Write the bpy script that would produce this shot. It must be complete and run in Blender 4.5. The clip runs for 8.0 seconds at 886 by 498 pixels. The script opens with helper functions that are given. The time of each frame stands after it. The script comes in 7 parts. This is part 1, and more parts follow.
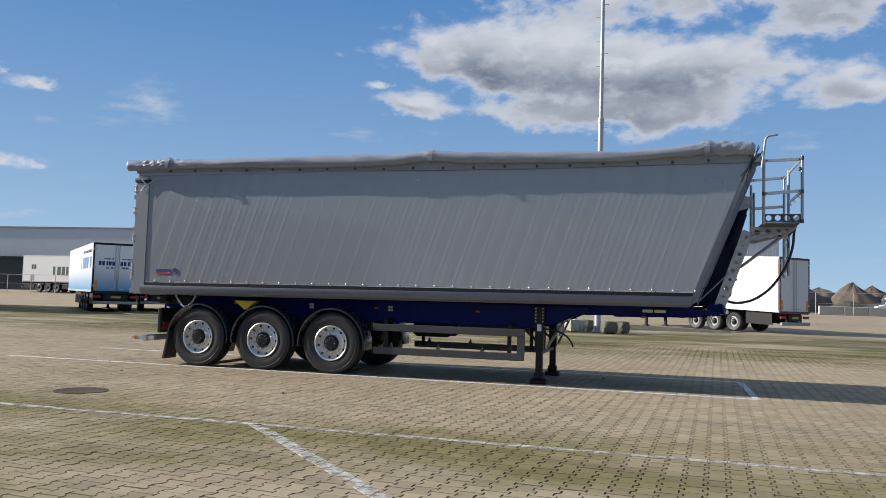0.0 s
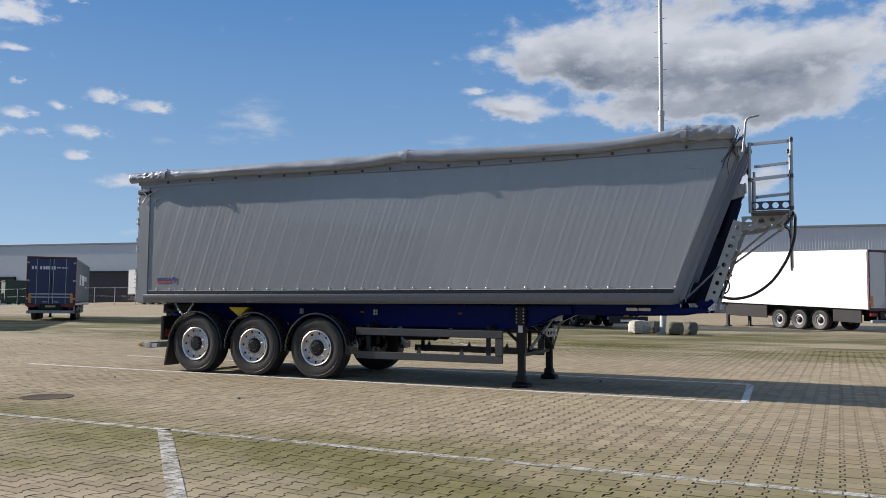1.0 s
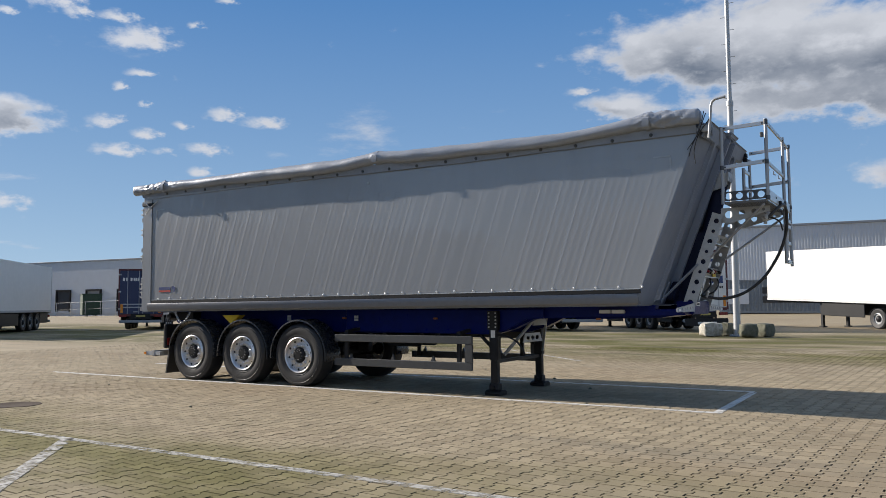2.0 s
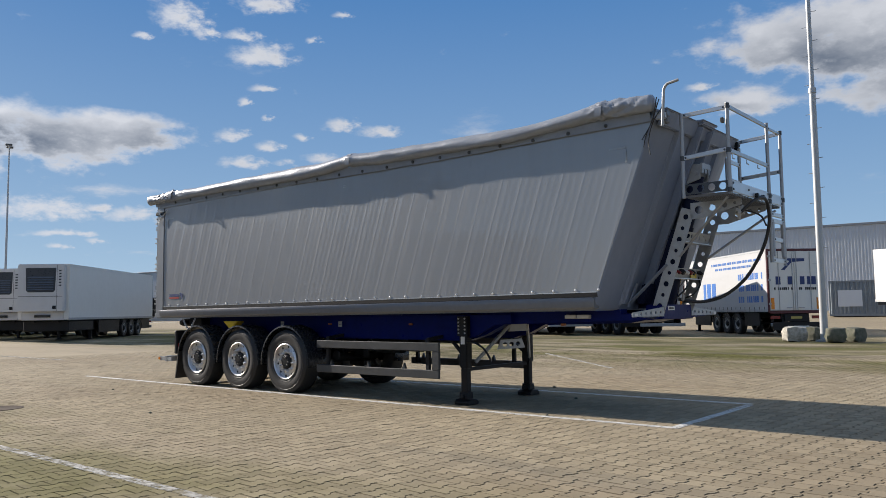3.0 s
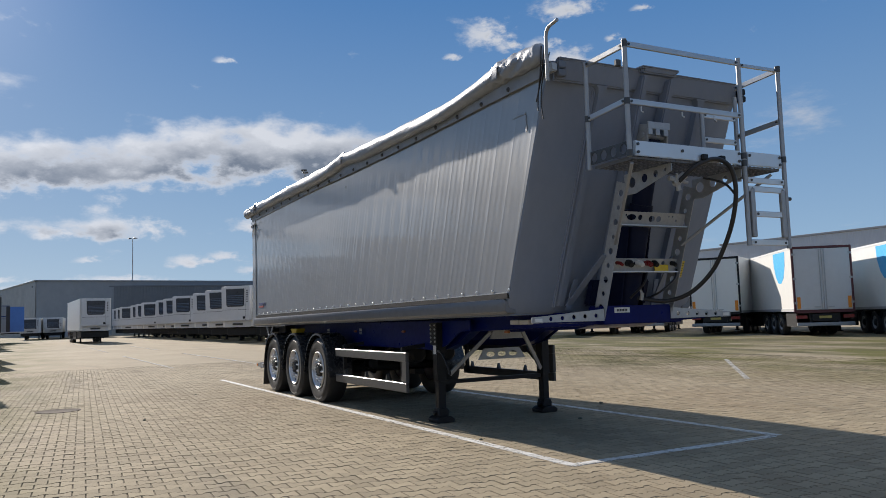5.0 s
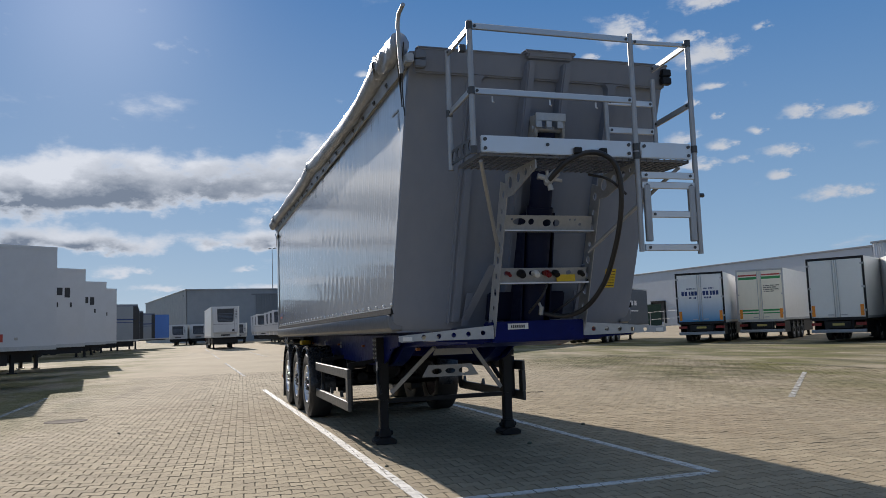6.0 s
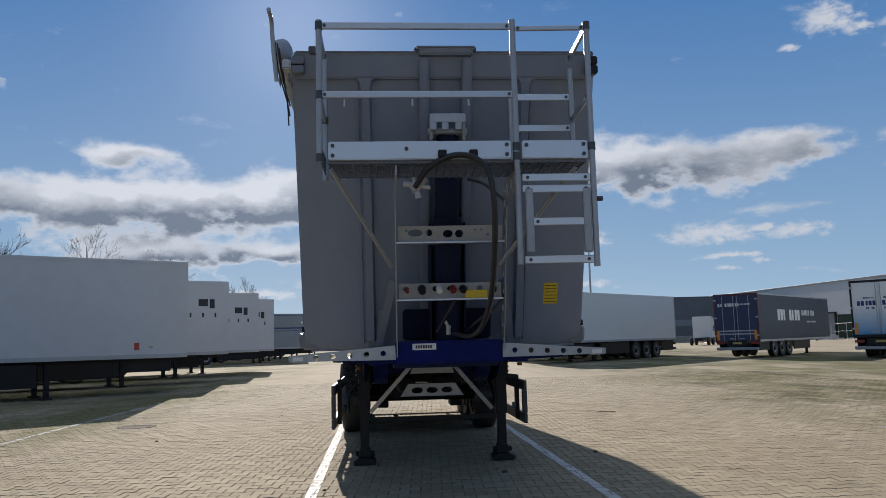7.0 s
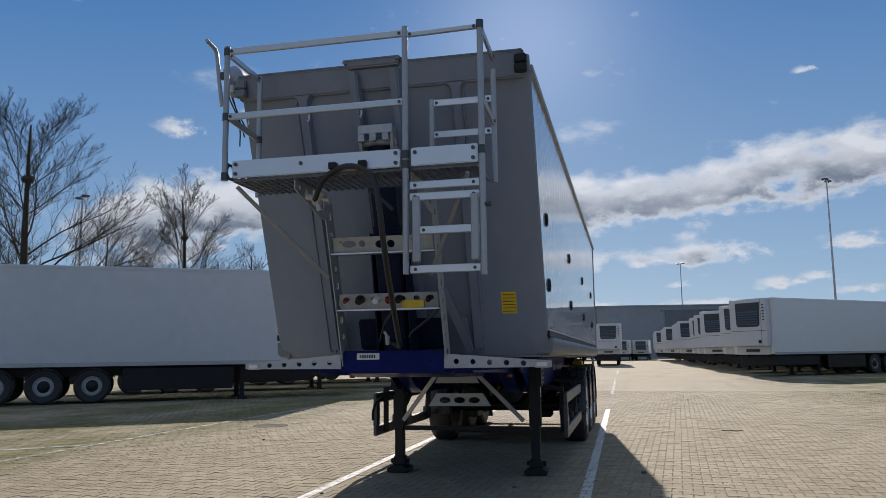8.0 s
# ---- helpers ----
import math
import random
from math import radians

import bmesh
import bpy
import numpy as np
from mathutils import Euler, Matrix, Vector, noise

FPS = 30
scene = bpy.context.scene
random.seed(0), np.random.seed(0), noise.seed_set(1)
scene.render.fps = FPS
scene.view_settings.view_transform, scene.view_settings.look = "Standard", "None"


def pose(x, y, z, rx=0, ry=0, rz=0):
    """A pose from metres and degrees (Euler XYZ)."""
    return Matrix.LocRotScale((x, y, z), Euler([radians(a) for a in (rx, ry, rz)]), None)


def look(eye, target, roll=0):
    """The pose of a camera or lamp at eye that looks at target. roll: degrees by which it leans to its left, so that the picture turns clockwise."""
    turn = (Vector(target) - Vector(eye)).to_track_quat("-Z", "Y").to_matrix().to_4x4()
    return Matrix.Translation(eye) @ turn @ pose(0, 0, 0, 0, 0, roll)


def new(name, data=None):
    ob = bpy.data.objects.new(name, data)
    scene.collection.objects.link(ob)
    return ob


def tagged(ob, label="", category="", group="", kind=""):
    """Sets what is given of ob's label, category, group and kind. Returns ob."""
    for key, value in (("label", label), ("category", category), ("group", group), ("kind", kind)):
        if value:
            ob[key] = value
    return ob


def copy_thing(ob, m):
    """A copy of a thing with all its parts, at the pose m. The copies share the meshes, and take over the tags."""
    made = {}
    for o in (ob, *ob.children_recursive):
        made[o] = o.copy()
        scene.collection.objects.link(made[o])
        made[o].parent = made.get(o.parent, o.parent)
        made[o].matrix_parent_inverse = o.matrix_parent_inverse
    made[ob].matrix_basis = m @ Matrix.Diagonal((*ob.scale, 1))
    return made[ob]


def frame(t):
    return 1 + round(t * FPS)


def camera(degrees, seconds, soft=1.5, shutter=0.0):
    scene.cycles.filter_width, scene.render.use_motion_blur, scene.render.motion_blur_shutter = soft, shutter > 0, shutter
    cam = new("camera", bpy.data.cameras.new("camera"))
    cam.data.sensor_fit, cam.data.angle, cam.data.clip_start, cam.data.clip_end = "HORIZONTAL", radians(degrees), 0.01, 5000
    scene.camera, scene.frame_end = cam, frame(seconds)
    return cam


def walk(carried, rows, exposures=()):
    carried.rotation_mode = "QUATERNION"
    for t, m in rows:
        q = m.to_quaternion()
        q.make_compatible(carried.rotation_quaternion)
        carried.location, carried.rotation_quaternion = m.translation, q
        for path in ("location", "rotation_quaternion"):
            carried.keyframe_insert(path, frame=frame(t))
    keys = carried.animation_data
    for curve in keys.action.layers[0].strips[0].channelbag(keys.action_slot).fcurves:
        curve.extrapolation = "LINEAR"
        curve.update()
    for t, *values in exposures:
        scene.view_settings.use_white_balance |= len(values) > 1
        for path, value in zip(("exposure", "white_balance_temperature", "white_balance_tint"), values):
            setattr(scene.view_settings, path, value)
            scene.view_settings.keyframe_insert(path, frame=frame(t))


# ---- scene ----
cam = camera(58.8, 8.0, soft=0.7)
PATH = [
    (0, (9.835, -13.572, 1.365), (9.241, -11.667, 1.488), 1.7),
    (0.5, (10.688, -13.12, 1.362), (9.977, -11.255, 1.491), 1.0),
    (1, (11.62, -12.55, 1.353), (10.785, -10.738, 1.484), 0.5),
    (1.5, (12.499, -11.877, 1.353), (11.54, -10.127, 1.488), 0.0),
    (3, (14.788, -9.475, 1.349), (13.48, -7.97, 1.505), -0.7),
    (3.5, (15.445, -8.569, 1.351), (14.012, -7.183, 1.509), -0.7),
    (4, (15.983, -7.508, 1.31), (14.418, -6.275, 1.478), -0.9),
    (4.5, (16.359, -6.358, 1.311), (14.672, -5.297, 1.481), -1.4),
    (6, (16.939, -2.604, 1.362), (15.03, -2.04, 1.559), -2.0),
    (6.5, (16.945, -1.39, 1.369), (14.991, -1.024, 1.584), -1.9),
    (7, (16.862, -0.164, 1.384), (14.878, -0.06, 1.617), -1.5),
    (7.5, (16.706, 1.024, 1.354), (14.732, 0.832, 1.617), -1.2),
    (8, (16.563, 2.243, 1.362), (14.644, 1.748, 1.625), -0.7),
]
walk(cam, [(t, look(eye, target, roll)) for t, eye, target, roll in PATH], [(0.0, 0.68, 6520, 12), (3.0, 0.62, 6660, 12), (5.0, 0.50, 6620, 12), (6.5, 0.44, 6560, 12), (8.0, 0.47, 6560, 12)])


# ---- light: low sun ahead of the lane, blue sky with cumulus ----
SUN_YAW, SUN_EL = 97.8, 23.2          # degrees left of +Y, degrees above the horizon
sun_dir = Vector((-math.sin(radians(SUN_YAW)) * math.cos(radians(SUN_EL)),
                  math.cos(radians(SUN_YAW)) * math.cos(radians(SUN_EL)), math.sin(radians(SUN_EL))))
sun = new("sun", bpy.data.lights.new("sun", "SUN"))
sun.data.energy, sun.data.angle, sun.data.color = 4.9, radians(0.55), (1.0, 0.935, 0.84)
sun.rotation_mode = "QUATERNION"
sun.rotation_quaternion = sun_dir.to_track_quat("Z", "Y")


def build_sky():
    w = bpy.data.worlds.new("sky")
    scene.world = w
    w.use_nodes = True
    nt = w.node_tree
    nt.nodes.clear()
    N, L = nt.nodes.new, nt.links.new

    def m(op, a, b=None, c=None):
        n = N("ShaderNodeMath")
        n.operation = op
        for i, v in enumerate((a, b, c)):
            if v is None:
                continue
            if isinstance(v, (int, float)):
                n.inputs[i].default_value = v
            else:
                L(v, n.inputs[i])
        return n.outputs[0]

    sky = N("ShaderNodeTexSky")
    sky.sky_type, sky.sun_disc = "NISHITA", False
    sky.sun_elevation, sky.sun_rotation = radians(SUN_EL), radians(-SUN_YAW)
    sky.air_density, sky.dust_density, sky.ozone_density = 1.0, 0.6, 2.0
    co = N("ShaderNodeTexCoord").outputs["Generated"]
    sep = N("ShaderNodeSeparateXYZ")
    L(co, sep.inputs[0])
    yaw = m("MULTIPLY", m("ARCTAN2", m("MULTIPLY", sep.outputs[0], -1.0), sep.outputs[1]), 180 / math.pi)
    el = m("MULTIPLY", m("ARCSINE", sep.outputs[2]), 180 / math.pi)
    # cloud noise on a flat cloud deck, so that far clouds flatten towards the horizon
    inv = m("DIVIDE", 1.0, m("MAXIMUM", m("ADD", sep.outputs[2], 0.13), 0.03))
    deck = N("ShaderNodeCombineXYZ")
    L(m("MULTIPLY", sep.outputs[0], inv), deck.inputs[0])
    L(m("MULTIPLY", sep.outputs[1], inv), deck.inputs[1])
    # in angles, for the lumpy outlines
    ang = N("ShaderNodeCombineXYZ")
    L(m("MULTIPLY", yaw, 0.05), ang.inputs[0])
    L(m("MULTIPLY", el, 0.09), ang.inputs[1])

    def noise_tex(vec, scale, detail, rough, shift):
        mp = N("ShaderNodeMapping")
        mp.inputs["Location"].default_value = shift
        L(vec, mp.inputs["Vector"])
        n = N("ShaderNodeTexNoise")
        n.inputs["Scale"].default_value, n.inputs["Detail"].default_value, n.inputs["Roughness"].default_value = scale, detail, rough
        L(mp.outputs[0], n.inputs["Vector"])
        return n.outputs[0]

    warp = noise_tex(ang.outputs[0], 1.4, 3.0, 0.6, (1.0, 7.0, 2.0))
    swell = noise_tex(ang.outputs[0], 1.1, 0.0, 0.5, (1.0, 7.0, 2.0))
    lump = noise_tex(ang.outputs[0], 4.2, 9.0, 0.58, (3.1, 1.7, 0.4))
    toward = noise_tex(ang.outputs[0], 4.2, 5.0, 0.55, (3.1 + 0.15, 1.7 + 0.14, 0.4))
    puff = noise_tex(ang.outputs[0], 9.0, 6.0, 0.55, (8.1, 4.7, 1.4))
    far = noise_tex(deck.outputs[0], 0.9, 6.0, 0.58, (5.2, 2.3, 1.0))
    wisp = noise_tex(deck.outputs[0], 1.7, 8.0, 0.62, (2.2, 9.3, 3.0))
    wy = m("ADD", yaw, m("MULTIPLY", m("SUBTRACT", warp, 0.5), 9.0))
    we = m("ADD", el, m("MULTIPLY", m("SUBTRACT", lump, 0.5), 3.0))
    # cumulus heaps, with flat grey undersides and bright lumpy tops
    total, under = None, None
    for cy, ce, ry, re in CLOUDS:
        d1 = m("DIVIDE", m("SUBTRACT", wy, cy), ry)
        d2 = m("DIVIDE", m("SUBTRACT", we, ce), re)
        q = m("ADD", m("MULTIPLY", d1, d1), m("MULTIPLY", d2, d2))
        blob = m("EXPONENT", m("MULTIPLY", q, -0.8))
        low = m("MULTIPLY", blob, m("SUBTRACT", 0.35, d2))
        total = blob if total is None else m("ADD", total, blob)
        under = low if under is None else m("ADD", under, low)
    total = m("MINIMUM", m("MULTIPLY", total, 0.94), 1.08)
    density = m("ADD", total, m("MULTIPLY", m("SUBTRACT", lump, 0.5), 1.9))
    density = m("ADD", density, m("MULTIPLY", m("SUBTRACT", puff, 0.5), 1.15))
    # unseen cloud away from the view, added to whiten the fill in shadows
    away = m("SMOOTH_MIN", 1.0, m("MAXIMUM", m("DIVIDE", m("SUBTRACT", m("ABSOLUTE", m("SUBTRACT", yaw, 58.0)), 82.0), 20.0), 0.0), 0.1)
    lift = N("ShaderNodeMapRange")
    lift.inputs["From Min"].default_value, lift.inputs["From Max"].default_value = 15.0, 27.0
    L(el, lift.inputs["Value"])
    density = m("MAXIMUM", density, m("MULTIPLY", m("SUBTRACT", far, 0.24), m("MULTIPLY", m("MULTIPLY", away, lift.outputs[0]), 2.9)))
    # an unseen low bank of cloud, added to brighten the side panel's reflection
    low_bank = N("ShaderNodeMapRange")
    low_bank.interpolation_type = "SMOOTHSTEP"
    low_bank.inputs["From Min"].default_value, low_bank.inputs["From Max"].default_value = 6.6, 4.6
    L(m("ADD", el, m("MULTIPLY", m("SUBTRACT", swell, 0.5), 7.0)), low_bank.inputs["Value"])
    density = m("MAXIMUM", density, m("MULTIPLY", m("MULTIPLY", low_bank.outputs[0], away), 1.0))
    density = m("MAXIMUM", density, m("MULTIPLY", m("SUBTRACT", wisp, 0.46), 2.3))
    # puffs: flat below, lumpy above
    fine = noise_tex(ang.outputs[0], 22.0, 7.0, 0.6, (4.4, 0.7, 2.6))
    py = m("ADD", yaw, m("MULTIPLY", m("SUBTRACT", fine, 0.5), 1.6))
    pe = m("ADD", el, m("MULTIPLY", m("SUBTRACT", puff, 0.5), 0.9))
    small = None
    for cy, ce, ry, re in PUFFS:
        d1 = m("DIVIDE", m("SUBTRACT", py, cy), ry)
        d2 = m("DIVIDE", m("SUBTRACT", pe, ce), re)
        d2 = m("MAXIMUM", d2, m("MULTIPLY", d2, -1.5))
        blob = m("EXPONENT", m("MULTIPLY", m("ADD", m("MULTIPLY", d1, d1), m("MULTIPLY", d2, d2)), -0.8))
        small = blob if small is None else m("MAXIMUM", small, blob)
    rough = m("ADD", m("MULTIPLY", m("SUBTRACT", fine, 0.5), 1.6), m("MULTIPLY", m("SUBTRACT", puff, 0.5), 1.2))
    small = m("ADD", small, m("MULTIPLY", rough, m("MINIMUM", m("MULTIPLY", small, 3.0), 1.0)))
    density = m("MAXIMUM", density, m("MULTIPLY", small, 0.62))
    soft_edge = N("ShaderNodeMapRange")
    soft_edge.interpolation_type = "SMOOTHSTEP"
    soft_edge.inputs["From Min"].default_value, soft_edge.inputs["From Max"].default_value = 0.22, 1.15
    L(small, soft_edge.inputs["Value"])
    # more broken cloud overhead, unseen and added to whiten the fill light
    high = N("ShaderNodeMapRange")
    high.inputs["From Min"].default_value, high.inputs["From Max"].default_value = 27.0, 48.0
    L(el, high.inputs["Value"])
    density = m("MAXIMUM", density, m("MULTIPLY", m("SUBTRACT", far, 0.26), m("MULTIPLY", high.outputs[0], 2.9)))
    cover = N("ShaderNodeMapRange")
    cover.interpolation_type = "SMOOTHSTEP"
    cover.inputs["From Min"].default_value, cover.inputs["From Max"].default_value = 0.34, 0.92
    L(density, cover.inputs["Value"])
    # clouds between the eye and the sun show their shaded side
    dot = N("ShaderNodeVectorMath")
    dot.operation = "DOT_PRODUCT"
    L(co, dot.inputs[0])
    dot.inputs[1].default_value = sun_dir
    shade = m("ADD", 0.74, m("MULTIPLY", m("MAXIMUM", dot.outputs["Value"], 0.0), 0.30))
    # thick parts are greyer underneath
    thick = N("ShaderNodeMapRange")
    thick.inputs["From Min"].default_value, thick.inputs["From Max"].default_value = -0.30, 1.25
    under = m("ADD", under, m("MULTIPLY", m("MAXIMUM", m("SUBTRACT", small, 0.35), 0.0), m("MULTIPLY", m("POWER", m("MAXIMUM", dot.outputs["Value"], 0.0), 4.0), 0.7)))
    L(m("ADD", m("ADD", under, m("MULTIPLY", m("MAXIMUM", away, high.outputs[0]), 0.3)), m("ADD", m("MULTIPLY", m("SUBTRACT", 0.5, puff), 0.8), m("MULTIPLY", m("SUBTRACT", toward, lump), 1.7))), thick.inputs["Value"])
    tone = N("ShaderNodeMix")
    tone.data_type = "RGBA"
    tone.inputs["A"].default_value, tone.inputs["B"].default_value = CLOUD_LIGHT, CLOUD_DARK
    # thin edges stay white
    deep = N("ShaderNodeMapRange")
    deep.interpolation_type = "SMOOTHSTEP"
    deep.inputs["From Min"].default_value, deep.inputs["From Max"].default_value = 0.55, 1.25
    L(density, deep.inputs["Value"])
    L(m("MULTIPLY", m("MULTIPLY", thick.outputs[0], deep.outputs[0]), m("MULTIPLY", shade, 1.45)), tone.inputs["Factor"])
    # clouds and haze brighten towards the sun
    near_sun = m("POWER", m("MAXIMUM", dot.outputs["Value"], 0.0), 6.0)
    glow = m("ADD", 0.82, m("MULTIPLY", near_sun, 0.3))
    tone2 = N("ShaderNodeVectorMath")
    tone2.operation = "SCALE"
    L(tone.outputs["Result"], tone2.inputs[0])
    L(glow, tone2.inputs["Scale"])
    mix = N("ShaderNodeMix")
    mix.data_type = "RGBA"
    L(m("MAXIMUM", cover.outputs[0], soft_edge.outputs[0]), mix.inputs["Factor"])
    skyc = N("ShaderNodeVectorMath")
    skyc.operation = "MULTIPLY"
    # clear air: pale at the horizon, deep blue overhead, over the scattered light of the sky model
    up = N("ShaderNodeMapRange")
    up.inputs["From Min"].default_value, up.inputs["From Max"].default_value = 0.0, 0.42
    L(sep.outputs[2], up.inputs["Value"])
    clear = N("ShaderNodeMix")
    clear.data_type = "RGBA"
    clear.inputs["A"].default_value, clear.inputs["B"].default_value = SKY_LOW, SKY_HIGH
    L(m("POWER", up.outputs[0], 0.58), clear.inputs["Factor"])
    both = N("ShaderNodeMix")
    both.data_type = "RGBA"
    both.inputs["Factor"].default_value = 0.955
    L(sky.outputs[0], both.inputs["A"])
    L(clear.outputs["Result"], both.inputs["B"])
    L(both.outputs["Result"], skyc.inputs[0])
    skyc.inputs[1].default_value = SKY_TINT
    # thin bright haze round the sun
    near = m("MAXIMUM", dot.outputs["Value"], 0.0)
    haze = m("ADD", m("MULTIPLY", m("POWER", near, 160.0), 1.3), m("MULTIPLY", m("POWER", near, 14.0), 0.04))
    hz = N("ShaderNodeVectorMath")
    hz.operation = "ADD"
    hzv = N("ShaderNodeCombineXYZ")
    for i in range(3):
        L(haze, hzv.inputs[i])
    L(skyc.outputs[0], hz.inputs[0])
    L(hzv.outputs[0], hz.inputs[1])
    L(hz.outputs[0], mix.inputs["A"])
    L(tone2.outputs[0], mix.inputs["B"])
    bg = N("ShaderNodeBackground")
    bg.inputs["Strength"].default_value = 0.085
    L(mix.outputs["Result"], bg.inputs["Color"])
    out = N("ShaderNodeOutputWorld")
    L(bg.outputs[0], out.inputs[0])


CLOUD_LIGHT, CLOUD_DARK = (5.4, 5.8, 6.4, 1.0), (1.5, 1.88, 2.5, 1.0)
SKY_LOW, SKY_HIGH, SKY_TINT = (3.25, 4.75, 6.05, 1.0), (0.43, 1.56, 3.78, 1.0), (1.0, 1.0, 1.0)
# cumulus heaps: degrees left of +Y, degrees up, half width, half height
HEAPS = [
    (15, 17.6, 6.5, 1.9), (8, 16.4, 7.0, 2.1), (0, 16.2, 6.5, 1.9), (4, 13.4, 7.5, 1.4), (20.5, 13.9, 3.2, 0.7), (3, 21.0, 11.0, 1.6),
    (-9, 19.5, 5.0, 2.0), (-10.5, 14.4, 2.6, 1.4), (2.5, 8.4, 2.4, 0.9),
]
# small fair-weather puffs
PUFFS = [
    (59.6, 20.0, 1.9, 1.1), (58.1, 19.2, 0.8, 0.5), (53.9, 21.4, 2.3, 0.8), (55.5, 19.2, 1.3, 0.4), (53.9, 17.9, 2.1, 1.0), (62.3, 18.6, 0.6, 0.3), (54.0, 15.7, 0.9, 0.35),
    (55.3, 14.7, 0.4, 0.45), (56.1, 12.4, 1.2, 0.5), (53.6, 11.7, 1.0, 0.45), (55.4, 10.5, 1.6, 0.5), (52.4, 10.5, 0.9, 0.35), (49.8, 10.9, 1.4, 0.5), (51.2, 12.5, 0.65, 0.3),
    (48.4, 13.3, 1.2, 0.6), (45.6, 12.9, 1.5, 0.5), (50.4, 19.2, 0.5, 0.25), (48.3, 20.9, 0.7, 0.25), (68.4, 6.8, 3.0, 0.9), (64.8, 7.1, 0.9, 0.3), (62.6, 6.7, 1.7, 0.6),
    (66.7, 5.3, 2.2, 0.3), (67.1, 4.5, 0.8, 0.25), (65.0, 4.8, 0.7, 0.25), (53.7, 13.7, 0.4, 0.25), (118.0, 17.0, 1.1, 0.5), (123.6, 15.6, 1.5, 0.7), (78.9, 18.2, 0.7, 0.35),
    (76.6, 6.9, 2.1, 0.6), (85.2, 6.6, 2.6, 0.85), (89.9, 6.3, 1.6, 0.6), (81.2, 4.4, 1.7, 0.45), (79.0, 4.7, 1.3, 0.35), (87.6, 4.5, 0.9, 0.3), (76.4, 3.7, 1.8, 0.35), (86.0, 3.2, 3.0, 0.3),
    (97.0, 6.1, 2.2, 0.9), (101.8, 6.2, 1.6, 0.7), (95.9, 4.4, 1.9, 0.4), (93.5, 3.2, 2.2, 0.3), (91.0, 2.6, 2.6, 0.25), (100.5, 3.6, 2.4, 0.4), (106.0, 4.4, 2.6, 0.5), (113.0, 4.8, 3.0, 0.6), (50, 9.4, 0.7, 0.4), (46.7, 7.8, 2.0, 0.5), (22.6, 15.0, 1.0, 0.4),
]
BANK = [
    (61, 12.5, 3.2, 1.1), (67, 12.0, 4.5, 1.6), (73, 11.6, 4.5, 1.8), (78, 12.4, 4.0, 2.1), (84, 11.4, 4.0, 1.5), (90, 10.4, 4.5, 1.7),
    (96, 11.0, 4.5, 1.8), (102, 9.8, 4.5, 2.1), (108, 9.6, 4.5, 1.8), (115, 9.6, 5.0, 2.0), (122, 10.0, 4.5, 2.2), (127, 8.6, 4.0, 2.2),
    (87, 6.6, 4.5, 0.8), (98, 6.2, 4.5, 0.9), (106, 6.4, 5.0, 0.8), (110, 13.2, 3.0, 1.0),
]
CLOUDS = HEAPS + BANK
build_sky()
# ---- materials ----
def mat(name, c1, c2=None, rough=0.6, metal=0.0, big=0.7, fine=14.0, rvar=0.12, bump=0.0, bscale=60.0, stretch=(1, 1, 1), coat=0.0, spread=0.12, spec=0.5, crough=0.09):
    """Procedural surface: two tones mixed at a large and a fine scale, uneven gloss, fine relief."""
    ma = bpy.data.materials.new(name)
    ma.use_nodes = True
    nt = ma.node_tree
    N, L = nt.nodes.new, nt.links.new
    p = nt.nodes["Principled BSDF"]
    c2 = c2 or tuple(v * 0.75 for v in c1)
    tc = N("ShaderNodeTexCoord").outputs["Object"]
    mp = N("ShaderNodeMapping")
    mp.inputs["Scale"].default_value = stretch
    L(tc, mp.inputs["Vector"])
    ns = []
    for sc, det in ((big, 5.0), (fine, 6.0)):
        n = N("ShaderNodeTexNoise")
        n.inputs["Scale"].default_value, n.inputs["Detail"].default_value = sc, det
        n.inputs["Roughness"].default_value = 0.62
        L(mp.outputs[0], n.inputs["Vector"])
        ns.append(n.outputs[0])
    av = N("ShaderNodeMath")
    av.operation = "ADD"
    L(ns[0], av.inputs[0])
    L(ns[1], av.inputs[1])
    rg = N("ShaderNodeMapRange")
    rg.inputs["From Min"].default_value, rg.inputs["From Max"].default_value = 1.0 - 3 * spread, 1.0 + 3 * spread
    L(av.outputs[0], rg.inputs["Value"])
    mx = N("ShaderNodeMix")
    mx.data_type = "RGBA"
    mx.inputs["A"].default_value, mx.inputs["B"].default_value = (*c1, 1), (*c2, 1)
    L(rg.outputs[0], mx.inputs["Factor"])
    L(mx.outputs["Result"], p.inputs["Base Color"])
    rr = N("ShaderNodeMapRange")
    rr.inputs["To Min"].default_value, rr.inputs["To Max"].default_value = max(rough - rvar, 0.03), min(rough + rvar, 1.0)
    rr.inputs["From Min"].default_value, rr.inputs["From Max"].default_value = 0.3, 0.7
    L(ns[1], rr.inputs["Value"])
    L(rr.outputs[0], p.inputs["Roughness"])
    p.inputs["Metallic"].default_value = metal
    p.inputs["Coat Weight"].default_value, p.inputs["Coat Roughness"].default_value = coat, crough
    p.inputs["Specular IOR Level"].default_value = spec
    if bump:
        bn = N("ShaderNodeTexNoise")
        bn.inputs["Scale"].default_value, bn.inputs["Detail"].default_value = bscale, 4.0
        L(mp.outputs[0], bn.inputs["Vector"])
        b = N("ShaderNodeBump")
        b.inputs["Strength"].default_value, b.inputs["Distance"].default_value = min(bump, 1.0), 0.01
        L(bn.outputs[0], b.inputs["Height"])
        L(b.outputs[0], p.inputs["Normal"])
    return ma


